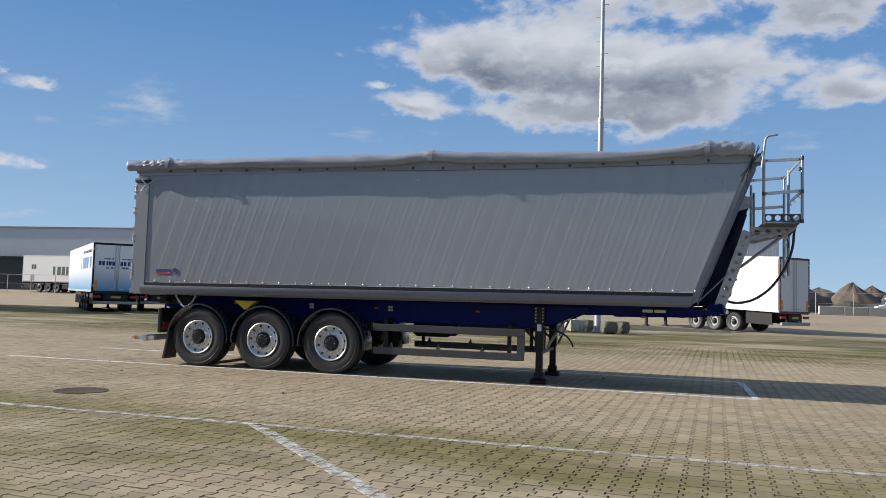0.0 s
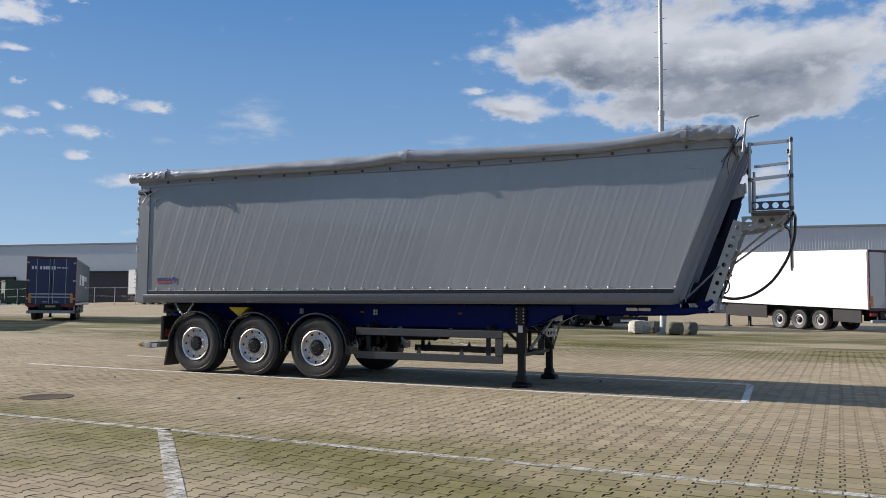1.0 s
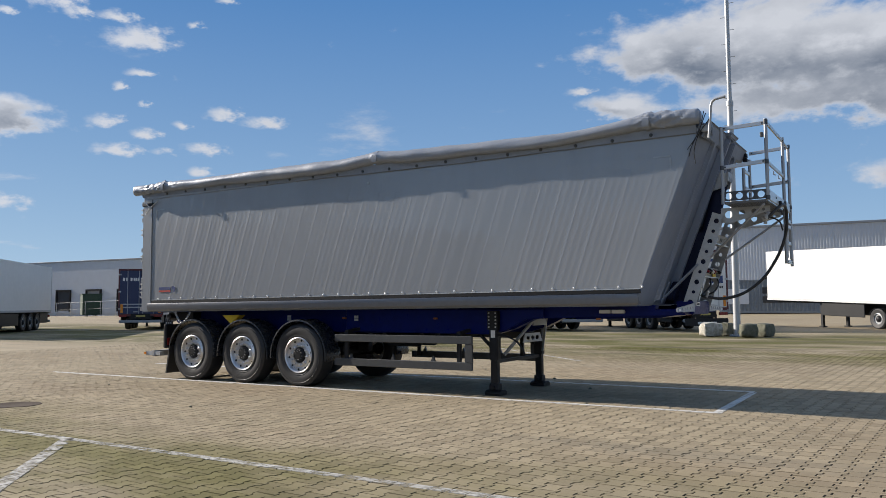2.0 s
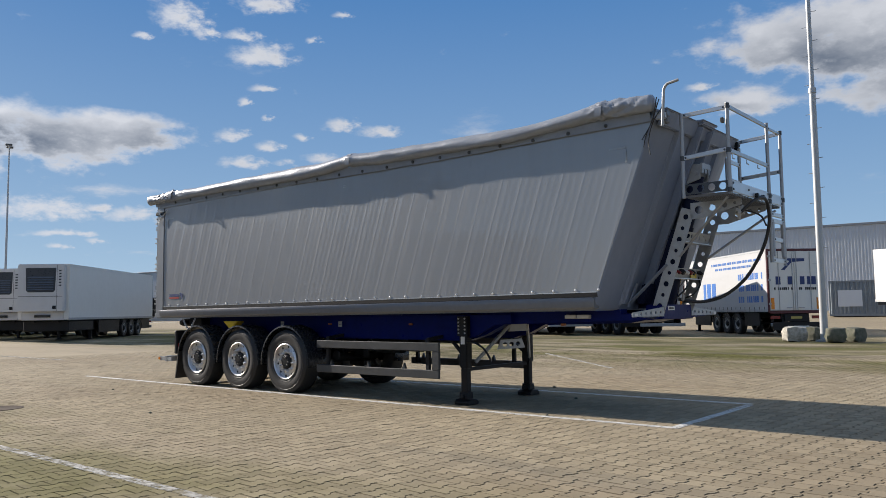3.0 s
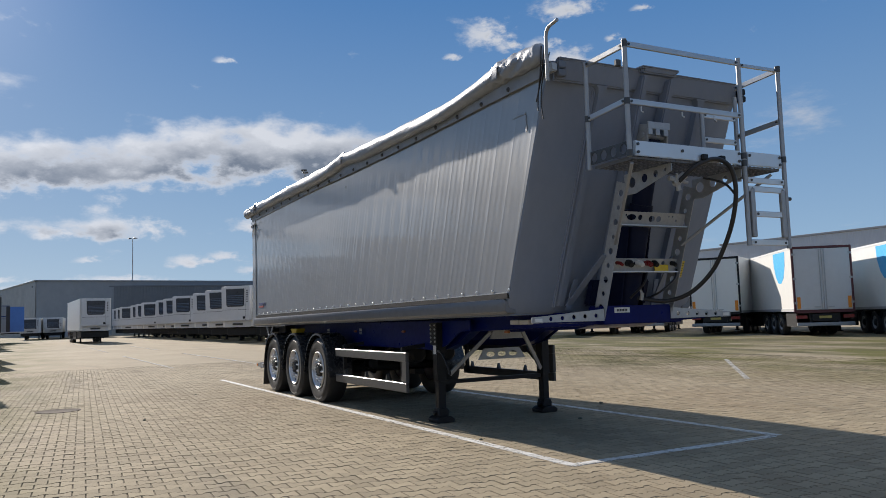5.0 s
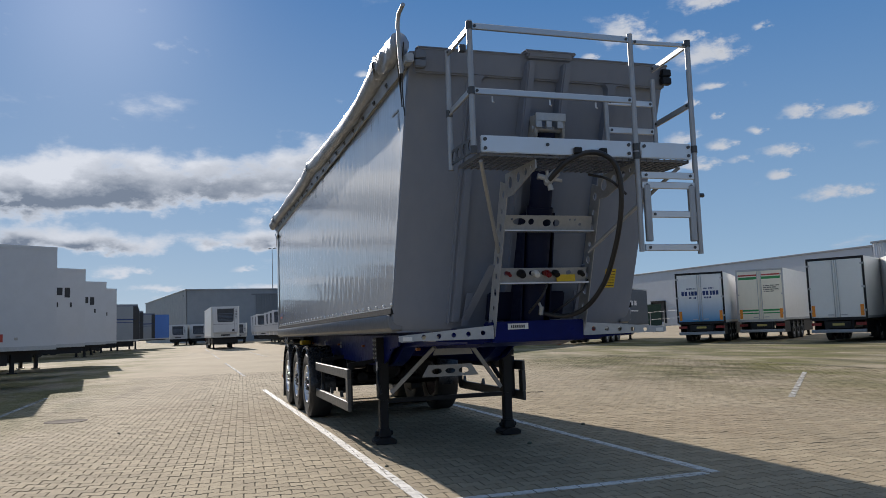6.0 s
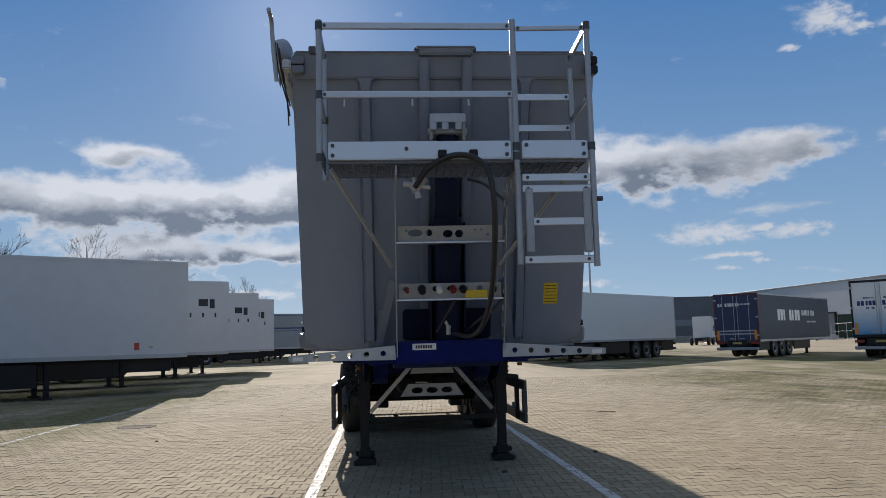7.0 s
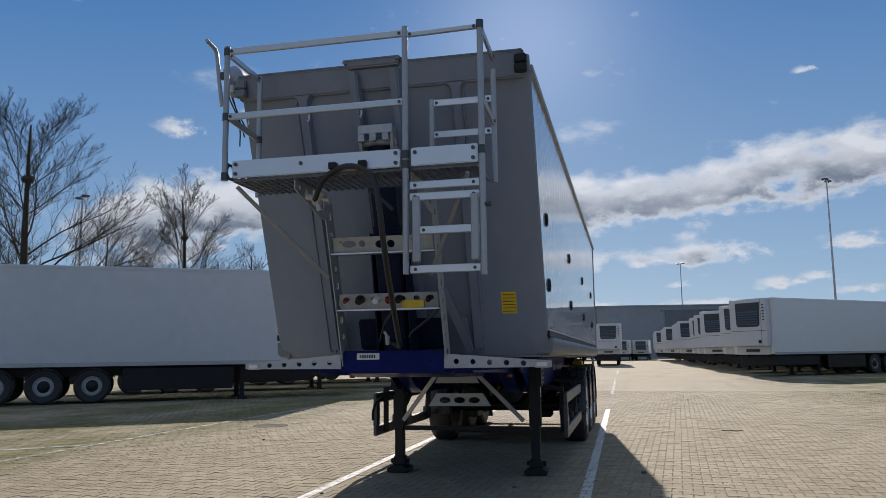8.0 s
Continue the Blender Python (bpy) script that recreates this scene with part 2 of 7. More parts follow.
M = {
    "alu_side": mat("brushed_grey_aluminium_panel", (0.280, 0.293, 0.304), (0.253, 0.265, 0.276), 0.36, 0.18, 0.35, 5.0, 0.04, 0.03, 12.0, (1, 1, 0.12), coat=1.0, crough=0.025),
    # shade under the roll put into the hem's darker, bluer base
    "hem": mat("shade_toned_tarpaulin_hem", (0.255, 0.285, 0.335), (0.198, 0.224, 0.265), 0.5, 0.1, 0.8, 8.0, 0.1, 0.2, 25.0),
    "sill": mat("dull_sill_aluminium", (0.18, 0.185, 0.197), (0.145, 0.150, 0.160), 0.36, 0.25, 0.6, 12.0, 0.08, 0.04, 40.0, spec=0.4),
    # front aluminium: cool shade and glare put into a darker, bluer base
    "alu_front": mat("shade_tinted_aluminium", (0.203, 0.238, 0.305), (0.177, 0.208, 0.268), 0.5, 0.15, 0.5, 9.0, 0.06, 0.05, 30.0, (1, 1, 0.4)),
    "alu_bright": mat("bright_aluminium", (0.62, 0.63, 0.64), (0.58, 0.59, 0.6), 0.36, 0.75, 0.8, 6.0, 0.04),
    "bolt": mat("bright_zinc_bolt", (0.80, 0.81, 0.82), (0.72, 0.73, 0.74), 0.3, 0.3, 3.0, 30.0, 0.05),
    "alu_rail": mat("satin_aluminium_rail", (0.38, 0.39, 0.40), (0.32, 0.33, 0.34), 0.5, 0.6, 0.8, 8.0, 0.06),
    "rail_mix": mat("aluminium_flat_rail", (0.52, 0.53, 0.54), (0.47, 0.48, 0.49), 0.36, 0.75, 0.8, 6.0, 0.05),
    "galv": mat("galvanised_steel", (0.46, 0.47, 0.47), (0.36, 0.37, 0.38), 0.5, 0.5, 2.0, 22.0, 0.1, 0.06, 80.0),
    "amber": mat("dull_amber_lamp", (0.30, 0.09, 0.015), (0.2, 0.06, 0.01), 0.35, 0.0, 5.0, 40.0),
    "tarp": mat("silver_grey_tarpaulin", (0.30, 0.325, 0.368), (0.222, 0.243, 0.28), 0.42, 0.2, 0.8, 8.0, 0.1, 0.22, 25.0),
    "rubber": mat("black_tyre_rubber", (0.011, 0.0115, 0.0125), (0.022, 0.022, 0.023), 0.55, 0.0, 2.0, 30.0, 0.1, 0.2, 70.0),
    "black": mat("black_painted_steel", (0.009, 0.0095, 0.0105), (0.017, 0.0175, 0.019), 0.5, 0.0, 1.5, 25.0, 0.12, 0.05, 90.0, spec=0.28),
    "darkgrey": mat("dark_grey_powder_coat", (0.05, 0.053, 0.056), (0.075, 0.078, 0.08), 0.42, 0.3, 1.5, 25.0, 0.1, 0.03, 90.0),
    "ram": mat("navy_ram_steel", (0.004, 0.008, 0.030), (0.007, 0.012, 0.036), 0.6, 0.0, 1.5, 20.0, spec=0.2),
    "plastic": mat("black_plastic_mudguard", (0.011, 0.013, 0.016), (0.018, 0.020, 0.023), 0.26, 0.0, 1.5, 18.0, 0.1, 0.05, 60.0),
    "blue": mat("deep_blue_chassis_paint", (0.002, 0.009, 0.115), (0.001, 0.005, 0.065), 0.34, 0.0, 0.9, 12.0, 0.08, 0.03, 40.0, spec=0.12),
    "rim": mat("polished_aluminium_rim", (0.74, 0.74, 0.74), (0.56, 0.56, 0.57), 0.33, 0.9, 4.0, 40.0, 0.08, 0.0),
    "yellow": mat("yellow_plastic", (0.75, 0.52, 0.02), (0.62, 0.42, 0.02), 0.45, 0.0, 5.0, 40.0),
    "orange": mat("amber_reflector", (0.8, 0.28, 0.02), (0.65, 0.2, 0.02), 0.3, 0.0, 5.0, 40.0),
    "red": mat("red_lamp_plastic", (0.22, 0.012, 0.012), (0.16, 0.01, 0.01), 0.3, 0.0, 5.0, 40.0),
    "white_paint": mat("white_trailer_panel", (0.72, 0.715, 0.685), (0.67, 0.665, 0.635), 0.34, 0.0, 0.25, 3.0, 0.05),
    "cream_paint": mat("cream_trailer_panel", (0.78, 0.74, 0.62), (0.70, 0.66, 0.55), 0.42, 0.0, 0.45, 6.0, 0.08, 0.02, 20.0, (1, 1, 0.3)),
    "curtain_white": mat("grey_toned_white_curtain", (0.47, 0.475, 0.48), (0.42, 0.425, 0.43), 0.55, 0.0, 0.3, 3.0, 0.06, 0.1, 6.0, (0.3, 1, 1)),
    "greyish_white": mat("greyish_white_panel", (0.58, 0.585, 0.59), (0.51, 0.515, 0.52), 0.42, 0.0, 0.22, 2.5, 0.06),
    "navy": mat("navy_curtain", (0.02, 0.03, 0.085), (0.03, 0.042, 0.10), 0.45, 0.0, 0.6, 9.0, 0.08, 0.1, 12.0),
    "slate": mat("blue_grey_curtain", (0.022, 0.036, 0.055), (0.032, 0.048, 0.068), 0.6, 0.0, 0.6, 9.0, 0.08, 0.1, 12.0),
    "blue_fade": mat("white_door_with_blue_print", (0.78, 0.78, 0.77), (0.70, 0.70, 0.69), 0.38, 0.0, 0.45, 6.0, 0.08, 0.02, 20.0, (1, 1, 0.3)),
    "midblue": mat("mid_blue_panel", (0.05, 0.18, 0.5), (0.04, 0.13, 0.4), 0.45, 0.0, 0.8, 9.0),
    "cyan": mat("cyan_print", (0.03, 0.42, 0.78), (0.03, 0.36, 0.7), 0.45, 0.0, 0.8, 9.0),
    "green": mat("green_print", (0.03, 0.28, 0.08), (0.03, 0.22, 0.07), 0.45, 0.0, 0.8, 9.0),
    "redprint": mat("red_print", (0.45, 0.05, 0.04), (0.38, 0.04, 0.03), 0.45, 0.0, 0.8, 9.0),
    "inkblue": mat("dark_blue_print", (0.015, 0.035, 0.14), (0.02, 0.045, 0.16), 0.45, 0.0, 0.8, 9.0),
    "ink": mat("black_print", (0.02, 0.02, 0.022), (0.03, 0.03, 0.032), 0.5, 0.0, 0.8, 9.0),
    "maroon": mat("dark_red_steel_frame", (0.10, 0.02, 0.025), (0.07, 0.016, 0.02), 0.45, 0.0, 0.8, 9.0),
    "slat": mat("blue_grey_louvre", (0.085, 0.105, 0.135), (0.065, 0.08, 0.105), 0.4, 0.0, 1.0, 15.0),
    "grille": mat("dark_grille", (0.02, 0.024, 0.03), (0.035, 0.04, 0.05), 0.35, 0.0, 1.0, 15.0),
    "concrete": mat("pale_concrete", (0.42, 0.40, 0.36), (0.26, 0.25, 0.22), 0.9, 0.0, 1.2, 14.0, 0.05, 0.5, 20.0),
    "stone": mat("weathered_concrete_block", (0.50, 0.47, 0.41), (0.20, 0.19, 0.15), 0.92, 0.0, 2.2, 9.0, 0.05, 0.8, 14.0),
    "mossy_stone": mat("dark_mossy_concrete_block", (0.16, 0.155, 0.12), (0.07, 0.075, 0.045), 0.95, 0.0, 2.2, 9.0, 0.05, 0.8, 14.0),
    "earth": mat("excavated_earth", (0.17, 0.13, 0.10), (0.065, 0.055, 0.045), 0.95, 0.0, 0.12, 0.9, 0.04, 1.0, 1.2),
    "scrub": mat("dry_scrub", (0.075, 0.07, 0.05), (0.045, 0.048, 0.03), 0.95, 0.0, 0.2, 2.5, 0.04, 0.6, 3.0),
    "clad": mat("light_grey_cladding", (0.52, 0.55, 0.585), (0.475, 0.50, 0.53), 0.5, 0.1, 0.05, 0.8, 0.08, 0.0),
    "clad_mid": mat("mid_grey_cladding", (0.27, 0.29, 0.31), (0.23, 0.25, 0.27), 0.5, 0.2, 0.05, 0.8, 0.08, 0.0),
    "clad_dark": mat("dark_grey_cladding", (0.15, 0.165, 0.18), (0.13, 0.142, 0.156), 0.5, 0.1, 0.05, 0.8, 0.08, 0.0),
    "dock": mat("dark_dock_recess", (0.03, 0.033, 0.036), (0.05, 0.052, 0.055), 0.6, 0.0, 0.3, 3.0),
    "bark": mat("dark_bark", (0.055, 0.046, 0.038), (0.033, 0.028, 0.024), 0.95, 0.0, 1.0, 8.0, 0.04, 0.6, 12.0),
    "line": mat("worn_white_road_paint", (0.72, 0.71, 0.68), (0.46, 0.44, 0.40), 0.8, 0.0, 1.2, 18.0, 0.08, 0.3, 60.0, spread=0.09),
    "old_line": mat("old_worn_road_paint", (0.56, 0.55, 0.51), (0.32, 0.30, 0.26), 0.85, 0.0, 1.2, 18.0, 0.08, 0.3, 60.0, spread=0.09),
    "rim_far": mat("dull_wheel_disc", (0.42, 0.43, 0.44), (0.25, 0.255, 0.26), 0.45, 0.4, 2.0, 12.0),
    "skip": mat("dark_green_steel", (0.018, 0.05, 0.03), (0.012, 0.035, 0.022), 0.6, 0.0, 0.5, 5.0),
    "plate": mat("faded_yellow_plate", (0.42, 0.34, 0.10), (0.36, 0.29, 0.08), 0.5, 0.0, 2.0, 12.0),
    "iron": mat("rusty_cast_iron", (0.10, 0.075, 0.055), (0.055, 0.045, 0.04), 0.92, 0.0, 6.0, 40.0, 0.05, 0.4, 60.0, spec=0.1),
    "hose": mat("black_rubber_hose", (0.012, 0.012, 0.013), (0.02, 0.02, 0.021), 0.4, 0.0, 4.0, 40.0, 0.08, 0.05, 90.0),
    "glass": mat("dark_window_glass", (0.02, 0.025, 0.03), (0.03, 0.035, 0.04), 0.08, 0.0, 1.0, 9.0, 0.03),
    "container": mat("grey_blue_container", (0.20, 0.23, 0.25), (0.15, 0.17, 0.19), 0.55, 0.1, 0.4, 5.0),
}


def wear(ma, low, high, scale):
    """Lets the ground show where paint has worn off."""
    nt = ma.node_tree
    N, L = nt.nodes.new, nt.links.new
    n = N("ShaderNodeTexNoise")
    n.inputs["Scale"].default_value, n.inputs["Detail"].default_value, n.inputs["Roughness"].default_value = scale, 8.0, 0.7
    L(N("ShaderNodeNewGeometry").outputs["Position"], n.inputs["Vector"])
    r = N("ShaderNodeMapRange")
    r.inputs["From Min"].default_value, r.inputs["From Max"].default_value = low, high
    L(n.outputs[0], r.inputs["Value"])
    L(r.outputs[0], nt.nodes["Principled BSDF"].inputs["Alpha"])


wear(M["line"], 0.28, 0.44, 5.0)
wear(M["old_line"], 0.36, 0.56, 6.0)


def fade_print(ma, z0, z1, tone):
    """A printed colour that fades upwards from the door's lower edge."""
    nt = ma.node_tree
    N, L = nt.nodes.new, nt.links.new
    p = nt.nodes["Principled BSDF"]
    was = p.inputs["Base Color"].links[0].from_socket
    sep = N("ShaderNodeSeparateXYZ")
    L(N("ShaderNodeTexCoord").outputs["Object"], sep.inputs[0])
    r = N("ShaderNodeMapRange")
    r.inputs["From Min"].default_value, r.inputs["From Max"].default_value = z1, z0
    L(sep.outputs[2], r.inputs["Value"])
    mx = N("ShaderNodeMix")
    mx.data_type = "RGBA"
    mx.inputs["B"].default_value = (*tone, 1)
    L(r.outputs[0], mx.inputs["Factor"])
    L(was, mx.inputs["A"])
    L(mx.outputs["Result"], p.inputs["Base Color"])


fade_print(M["blue_fade"], 1.15, 2.55, (0.05, 0.25, 0.48))


# ---- mesh helpers ----
class Build:
    """A bmesh with a few shaping calls, all in the thing's own metres."""

    def __init__(self):
        self.bm = bmesh.new()

    def box(self, x0, x1, y0, y1, z0, z1):
        v = [self.bm.verts.new(p) for p in ((x0, y0, z0), (x1, y0, z0), (x1, y1, z0), (x0, y1, z0), (x0, y0, z1), (x1, y0, z1), (x1, y1, z1), (x0, y1, z1))]
        for f in ((3, 2, 1, 0), (4, 5, 6, 7), (0, 1, 5, 4), (1, 2, 6, 5), (2, 3, 7, 6), (3, 0, 4, 7)):
            self.bm.faces.new([v[i] for i in f])
        return self

    def bar(self, p0, p1, w, h, up=(0, 0, 1)):
        """A rectangular bar from p0 to p1, w across and h along up."""
        p0, p1 = Vector(p0), Vector(p1)
        d = (p1 - p0).normalized()
        s = d.cross(Vector(up)).normalized()
        u = s.cross(d)
        r = []
        for p in (p0, p1):
            r.append([self.bm.verts.new(p + s * a * w / 2 + u * b * h / 2) for a, b in ((-1, -1), (1, -1), (1, 1), (-1, 1))])
        a, b = r
        for i in range(4):
            self.bm.faces.new((a[i], a[(i + 1) % 4], b[(i + 1) % 4], b[i]))
        self.bm.faces.new(a[::-1])
        self.bm.faces.new(b)
        return self

    def rings(self, rings, cap=True, loop=True):
        vs = [[self.bm.verts.new(p) for p in r] for r in rings]
        n = len(vs[0])
        for a, b in zip(vs, vs[1:]):
            for i in range(n if loop else n - 1):
                self.bm.faces.new((a[i], a[(i + 1) % n], b[(i + 1) % n], b[i]))
        if cap and loop:
            self.bm.faces.new(vs[0][::-1])
            self.bm.faces.new(vs[-1])
        return self

    def tube(self, pts, r, n=10, cap=True):
        """A round tube along a line of points; r is one radius or one for each point."""
        pts = [Vector(p) for p in pts]
        rs = r if isinstance(r, (list, tuple)) else [r] * len(pts)
        rings, side = [], None
        for i, p in enumerate(pts):
            d = (pts[min(i + 1, len(pts) - 1)] - pts[max(i - 1, 0)]).normalized()
            if side is None:
                side = d.orthogonal().normalized()
            side = (side - d * side.dot(d)).normalized()
            up = d.cross(side)
            rings.append([p + (side * math.cos(k * math.tau / n) + up * math.sin(k * math.tau / n)) * rs[i] for k in range(n)])
        return self.rings(rings, cap)

    def rev(self, prof, c, axis="y", n=28, cap=False, ends=True):
        """A profile of (offset along the axis, radius) turned round an axis through c."""
        c = Vector(c)
        rings = []
        for o, r in prof:
            ring = []
            for k in range(n):
                a = k * math.tau / n
                q = (r * math.cos(a), o, r * math.sin(a)) if axis == "y" else (o, r * math.cos(a), r * math.sin(a)) if axis == "x" else (r * math.cos(a), r * math.sin(a), o)
                ring.append(c + Vector(q))
            rings.append(ring)
        return self.rings(rings, cap)

    def prism(self, poly, axis, a0, a1):
        """A flat outline pushed from a0 to a1 along an axis; the outline's pairs are the other two axes in order."""
        def at(p, a):
            return (a, p[0], p[1]) if axis == "x" else (p[0], a, p[1]) if axis == "y" else (p[0], p[1], a)
        return self.rings([[at(p, a0) for p in poly], [at(p, a1) for p in poly]])

    def bevel(self, w=0.01, seg=2, angle=30):
        self.bm.normal_update()
        es = [e for e in self.bm.edges if len(e.link_faces) == 2 and e.calc_face_angle(0) > radians(angle)]
        bmesh.ops.bevel(self.bm, geom=es, offset=w, segments=seg, affect="EDGES", clamp_overlap=True)
        return self


def smooth(pts, n=6):
    """A rounded line through the points given."""
    p = [Vector(v) for v in pts]
    p = [p[0] * 2 - p[1]] + p + [p[-1] * 2 - p[-2]]
    out = []
    for i in range(1, len(p) - 2):
        a, b, c, d = p[i - 1:i + 3]
        for k in range(n):
            t = k / n
            out.append(0.5 * (2 * b + (c - a) * t + (2 * a - 5 * b + 4 * c - d) * t * t + (3 * b - a - 3 * c + d) * t ** 3))
    return out + [p[-2]]


def mesh_of(name, b, material, angle=35):
    me = bpy.data.meshes.new(name)
    bm = b.bm if isinstance(b, Build) else b
    bmesh.ops.recalc_face_normals(bm, faces=bm.faces)
    for f in bm.faces:
        f.smooth = True
    bm.to_mesh(me)
    bm.free()
    me.set_sharp_from_angle(angle=radians(angle))
    me.materials.append(material)
    return me


def part(name, b, material, parent, label="", angle=35):
    ob = new(name, mesh_of(name, b, material, angle))
    ob.parent = parent
    if label:
        ob["label"] = label
    return ob


def share(name, me, parent, m, label=""):
    """A further object on a mesh that exists already."""
    ob = new(name, me)
    ob.parent = parent
    ob.matrix_local = m
    if label:
        ob["label"] = label
    return ob


def thing(name, m, label, category, group="", kind=""):
    ob = new(name)
    ob.empty_display_size = 0.3
    ob.matrix_basis = m
    return tagged(ob, label, category, group, kind)


def solo(name, b, material, label, category, group="", kind="", m=None, angle=35):
    ob = new(name, mesh_of(name, b, material, angle))
    if m is not None:
        ob.matrix_basis = m
    return tagged(ob, label, category, group, kind)


# ---- the tipping semi-trailer ----
HW = 1.23                             # half its width


def front_x(z):
    return 10.09 + (z - 1.5) * 0.39


def side_end_x(z):
    return 9.998 + (z - 1.5) * 0.39


def panel_wave(w):
    """Relief of the panel at w along its length: extrusions 0.317 m wide with a raised seam, fine flutes between."""
    u = ((w - 10.024) / 0.317 + 0.5) % 1.0 - 0.5
    seam = 0.00048 * math.exp(-(u * 0.317 / 0.009) ** 2)
    flute = 0.00038 * math.cos(u * math.tau * 3.0) * (0.4 + 0.6 * math.sin(w * 0.9) ** 2)
    dent = 0.0006 * math.sin(u * math.tau + 0.8 * math.sin(w * 0.7)) * (0.35 + 0.65 * math.sin(w * 0.55 + 1.0) ** 2)
    return seam + flute + dent


def build_side(parent, sign):
    """One long side: a thin, gently waved aluminium panel with an inner skin."""
    b = Build()
    y = sign * HW
    rows = [1.50 + i * (3.50 - 1.50) / 10 for i in range(11)]
    steps = [-0.024, -0.013, -0.008, -0.004, 0.0, 0.004, 0.008, 0.013, 0.024] + [0.024 + 0.0192 * k for k in range(1, 14)]
    seams = [10.024 - 0.317 * k for k in range(-3, 34)]
    along = sorted(a + d for a in seams for d in steps)
    rings = []
    for z in rows:
        r = []
        for a in along:
            x = min(max(a + 0.34 * (z - 1.55), 0.30), side_end_x(z))
            r.append((x, y + sign * panel_wave(a), z))
        rings.append(r)
    b.rings(rings, cap=False, loop=False)
    b.rings([[(p[0], y - sign * 0.05, p[2]) for p in (r[0], r[-1])] for r in rings], cap=False, loop=False)
    part("side_panel", b, M["alu_side"], parent, "grey ribbed aluminium side wall", 60)


def build_body(tr):
    for s in (-1, 1):
        build_side(tr, s)
        # rounded sill and the dark seal above it
        b = Build()
        prof = [(HW - 0.10, 1.292), (HW + 0.0, 1.296), (HW + 0.033, 1.322), (HW + 0.042, 1.37), (HW + 0.044, 1.425), (HW + 0.036, 1.443), (HW - 0.10, 1.448)]
        b.rings([[(x, s * p[0], p[1]) for p in prof] for x in (0.22, 9.93)] + [[(9.965, s * min(p[0], HW + 0.02), 1.37 + (p[1] - 1.37) * 0.8) for p in prof]])
        part("sill", b, M["sill"], tr, "rounded aluminium sill rail")
        b = Build()
        b.box(0.30, 10.0, s * (HW - 0.02), s * (HW + 0.014), 1.450, 1.501)
        part("seal_strip", b, M["black"], tr, "black rubber seal strip")
        b = Build()
        b.box(0.30, 9.99, s * (HW + 0.002), s * (HW + 0.012), 1.503, 1.514)
        part("bright_strip", b, M["alu_bright"], tr)
        if s < 0:
            bolt = None
            for k in range(31):
                x = 10.024 - k * 0.317
                if bolt is None:
                    q = Build()
                    q.rev([(0.0, 0.015), (-0.009, 0.014), (-0.015, 0.007)], (0, 0, 0), "y", 10, cap=True)
                    bolt = mesh_of("bolt", q, M["bolt"])
                share("bolt", bolt, tr, pose(x, -HW - 0.004, 1.535))
        # upper flange
        b = Build()
        b.box(0.05, side_end_x(3.5) + 0.02, s * (HW - 0.06), s * (HW + 0.022), 3.49, 3.55)
        b.bevel(0.008, 2)
        part("top_flange", b, M["alu_rail"], tr)
        # rear corner post
        b = Build()
        b.box(0.03, 0.30, s * (HW - 0.10), s * (HW + 0.012), 1.28, 3.53)
        b.bevel(0.02, 2)
        part("rear_post", b, M["alu_side"], tr, "smooth aluminium corner post")
        # smooth outer front panel: a tight fold at the side, then flat to the upright bead; its lower edge curls in
        b = Build()
        rings = []
        for z, sh, back in ((1.285, 0.10, 0.05), (1.30, 0.05, 0.02), (1.34, 0.02, 0.005), (1.42, 0.004, 0.0), (1.50, 0.0, 0.0), (2.5, 0.0, 0.0), (3.44, 0.0, 0.0), (3.615, 0.0, 0.0)):
            a, f = side_end_x(z) - back, front_x(z) - back
            rings.append([(a - 0.30, s * (HW - 0.05 - sh), z), (a - 0.02, s * (HW - 0.002 - sh), z), (a, s * (HW - 0.001 - sh), z), (a + 0.018, s * (HW - 0.008 - sh), z), (a + 0.028, s * (HW - 0.028 - sh), z), (f - 0.012, s * 0.80, z), (f, s * 0.66, z), (f - 0.06, s * 0.64, z)])
        b.rings(rings, cap=False, loop=False)
        part("corner_panel", b, M["alu_front"], tr, "smooth grey folded corner panel, tinted bluer for shade and glare", 20)
    # floor
    b = Build()
    b.box(0.1, 9.93, -HW + 0.06, HW - 0.06, 1.28, 1.36)
    part("floor", b, M["alu_front"], tr)
    # tailgate with frame
    b = Build()
    b.box(-0.02, 0.03, -HW + 0.02, HW - 0.02, 1.30, 3.46)
    b.bevel(0.006, 1)
    gate = part("tailgate", b, M["alu_side"], tr, "aluminium tailgate")
    for z in (1.34, 1.9, 2.5, 3.1, 3.42):
        b = Build()
        b.box(-0.06, -0.021, -HW + 0.02, HW - 0.02, z - 0.04, z + 0.04)
        b.bevel(0.006, 1)
        part("gate_bar", b, M["alu_side"], gate)
    q = Build()
    q.box(-0.055, 0.0, -0.05, 0.05, -0.06, -0.035).box(-0.055, 0.0, -0.05, 0.05, 0.035, 0.06)
    q.tube([(-0.045, 0, -0.075), (-0.045, 0, 0.075)], 0.016, 8)
    hinge = mesh_of("hinge", q, M["galv"])
    for z in (3.25, 2.85, 2.33, 1.78, 1.62):
        for s in (-1, 1):
            share("hinge", hinge, tr, pose(0.0, s * (HW - 0.05), z))
    # front wall with pressed fields, ribs and a top flange
    b = Build()
    zs = (1.30, 1.42, 2.6, 3.615)
    b.rings([[(front_x(z) - 0.012, y, z) for y in (-0.68, -0.3, 0.0, 0.3, 0.68)] for z in zs], cap=False, loop=False)
    b.rings([[(front_x(z) - 0.06, y, z) for y in (-1.0, 1.0)] for z in zs], cap=False, loop=False)
    part("front_wall", b, M["alu_front"], tr, "sloping grey aluminium front wall, tinted bluer for shade and glare")

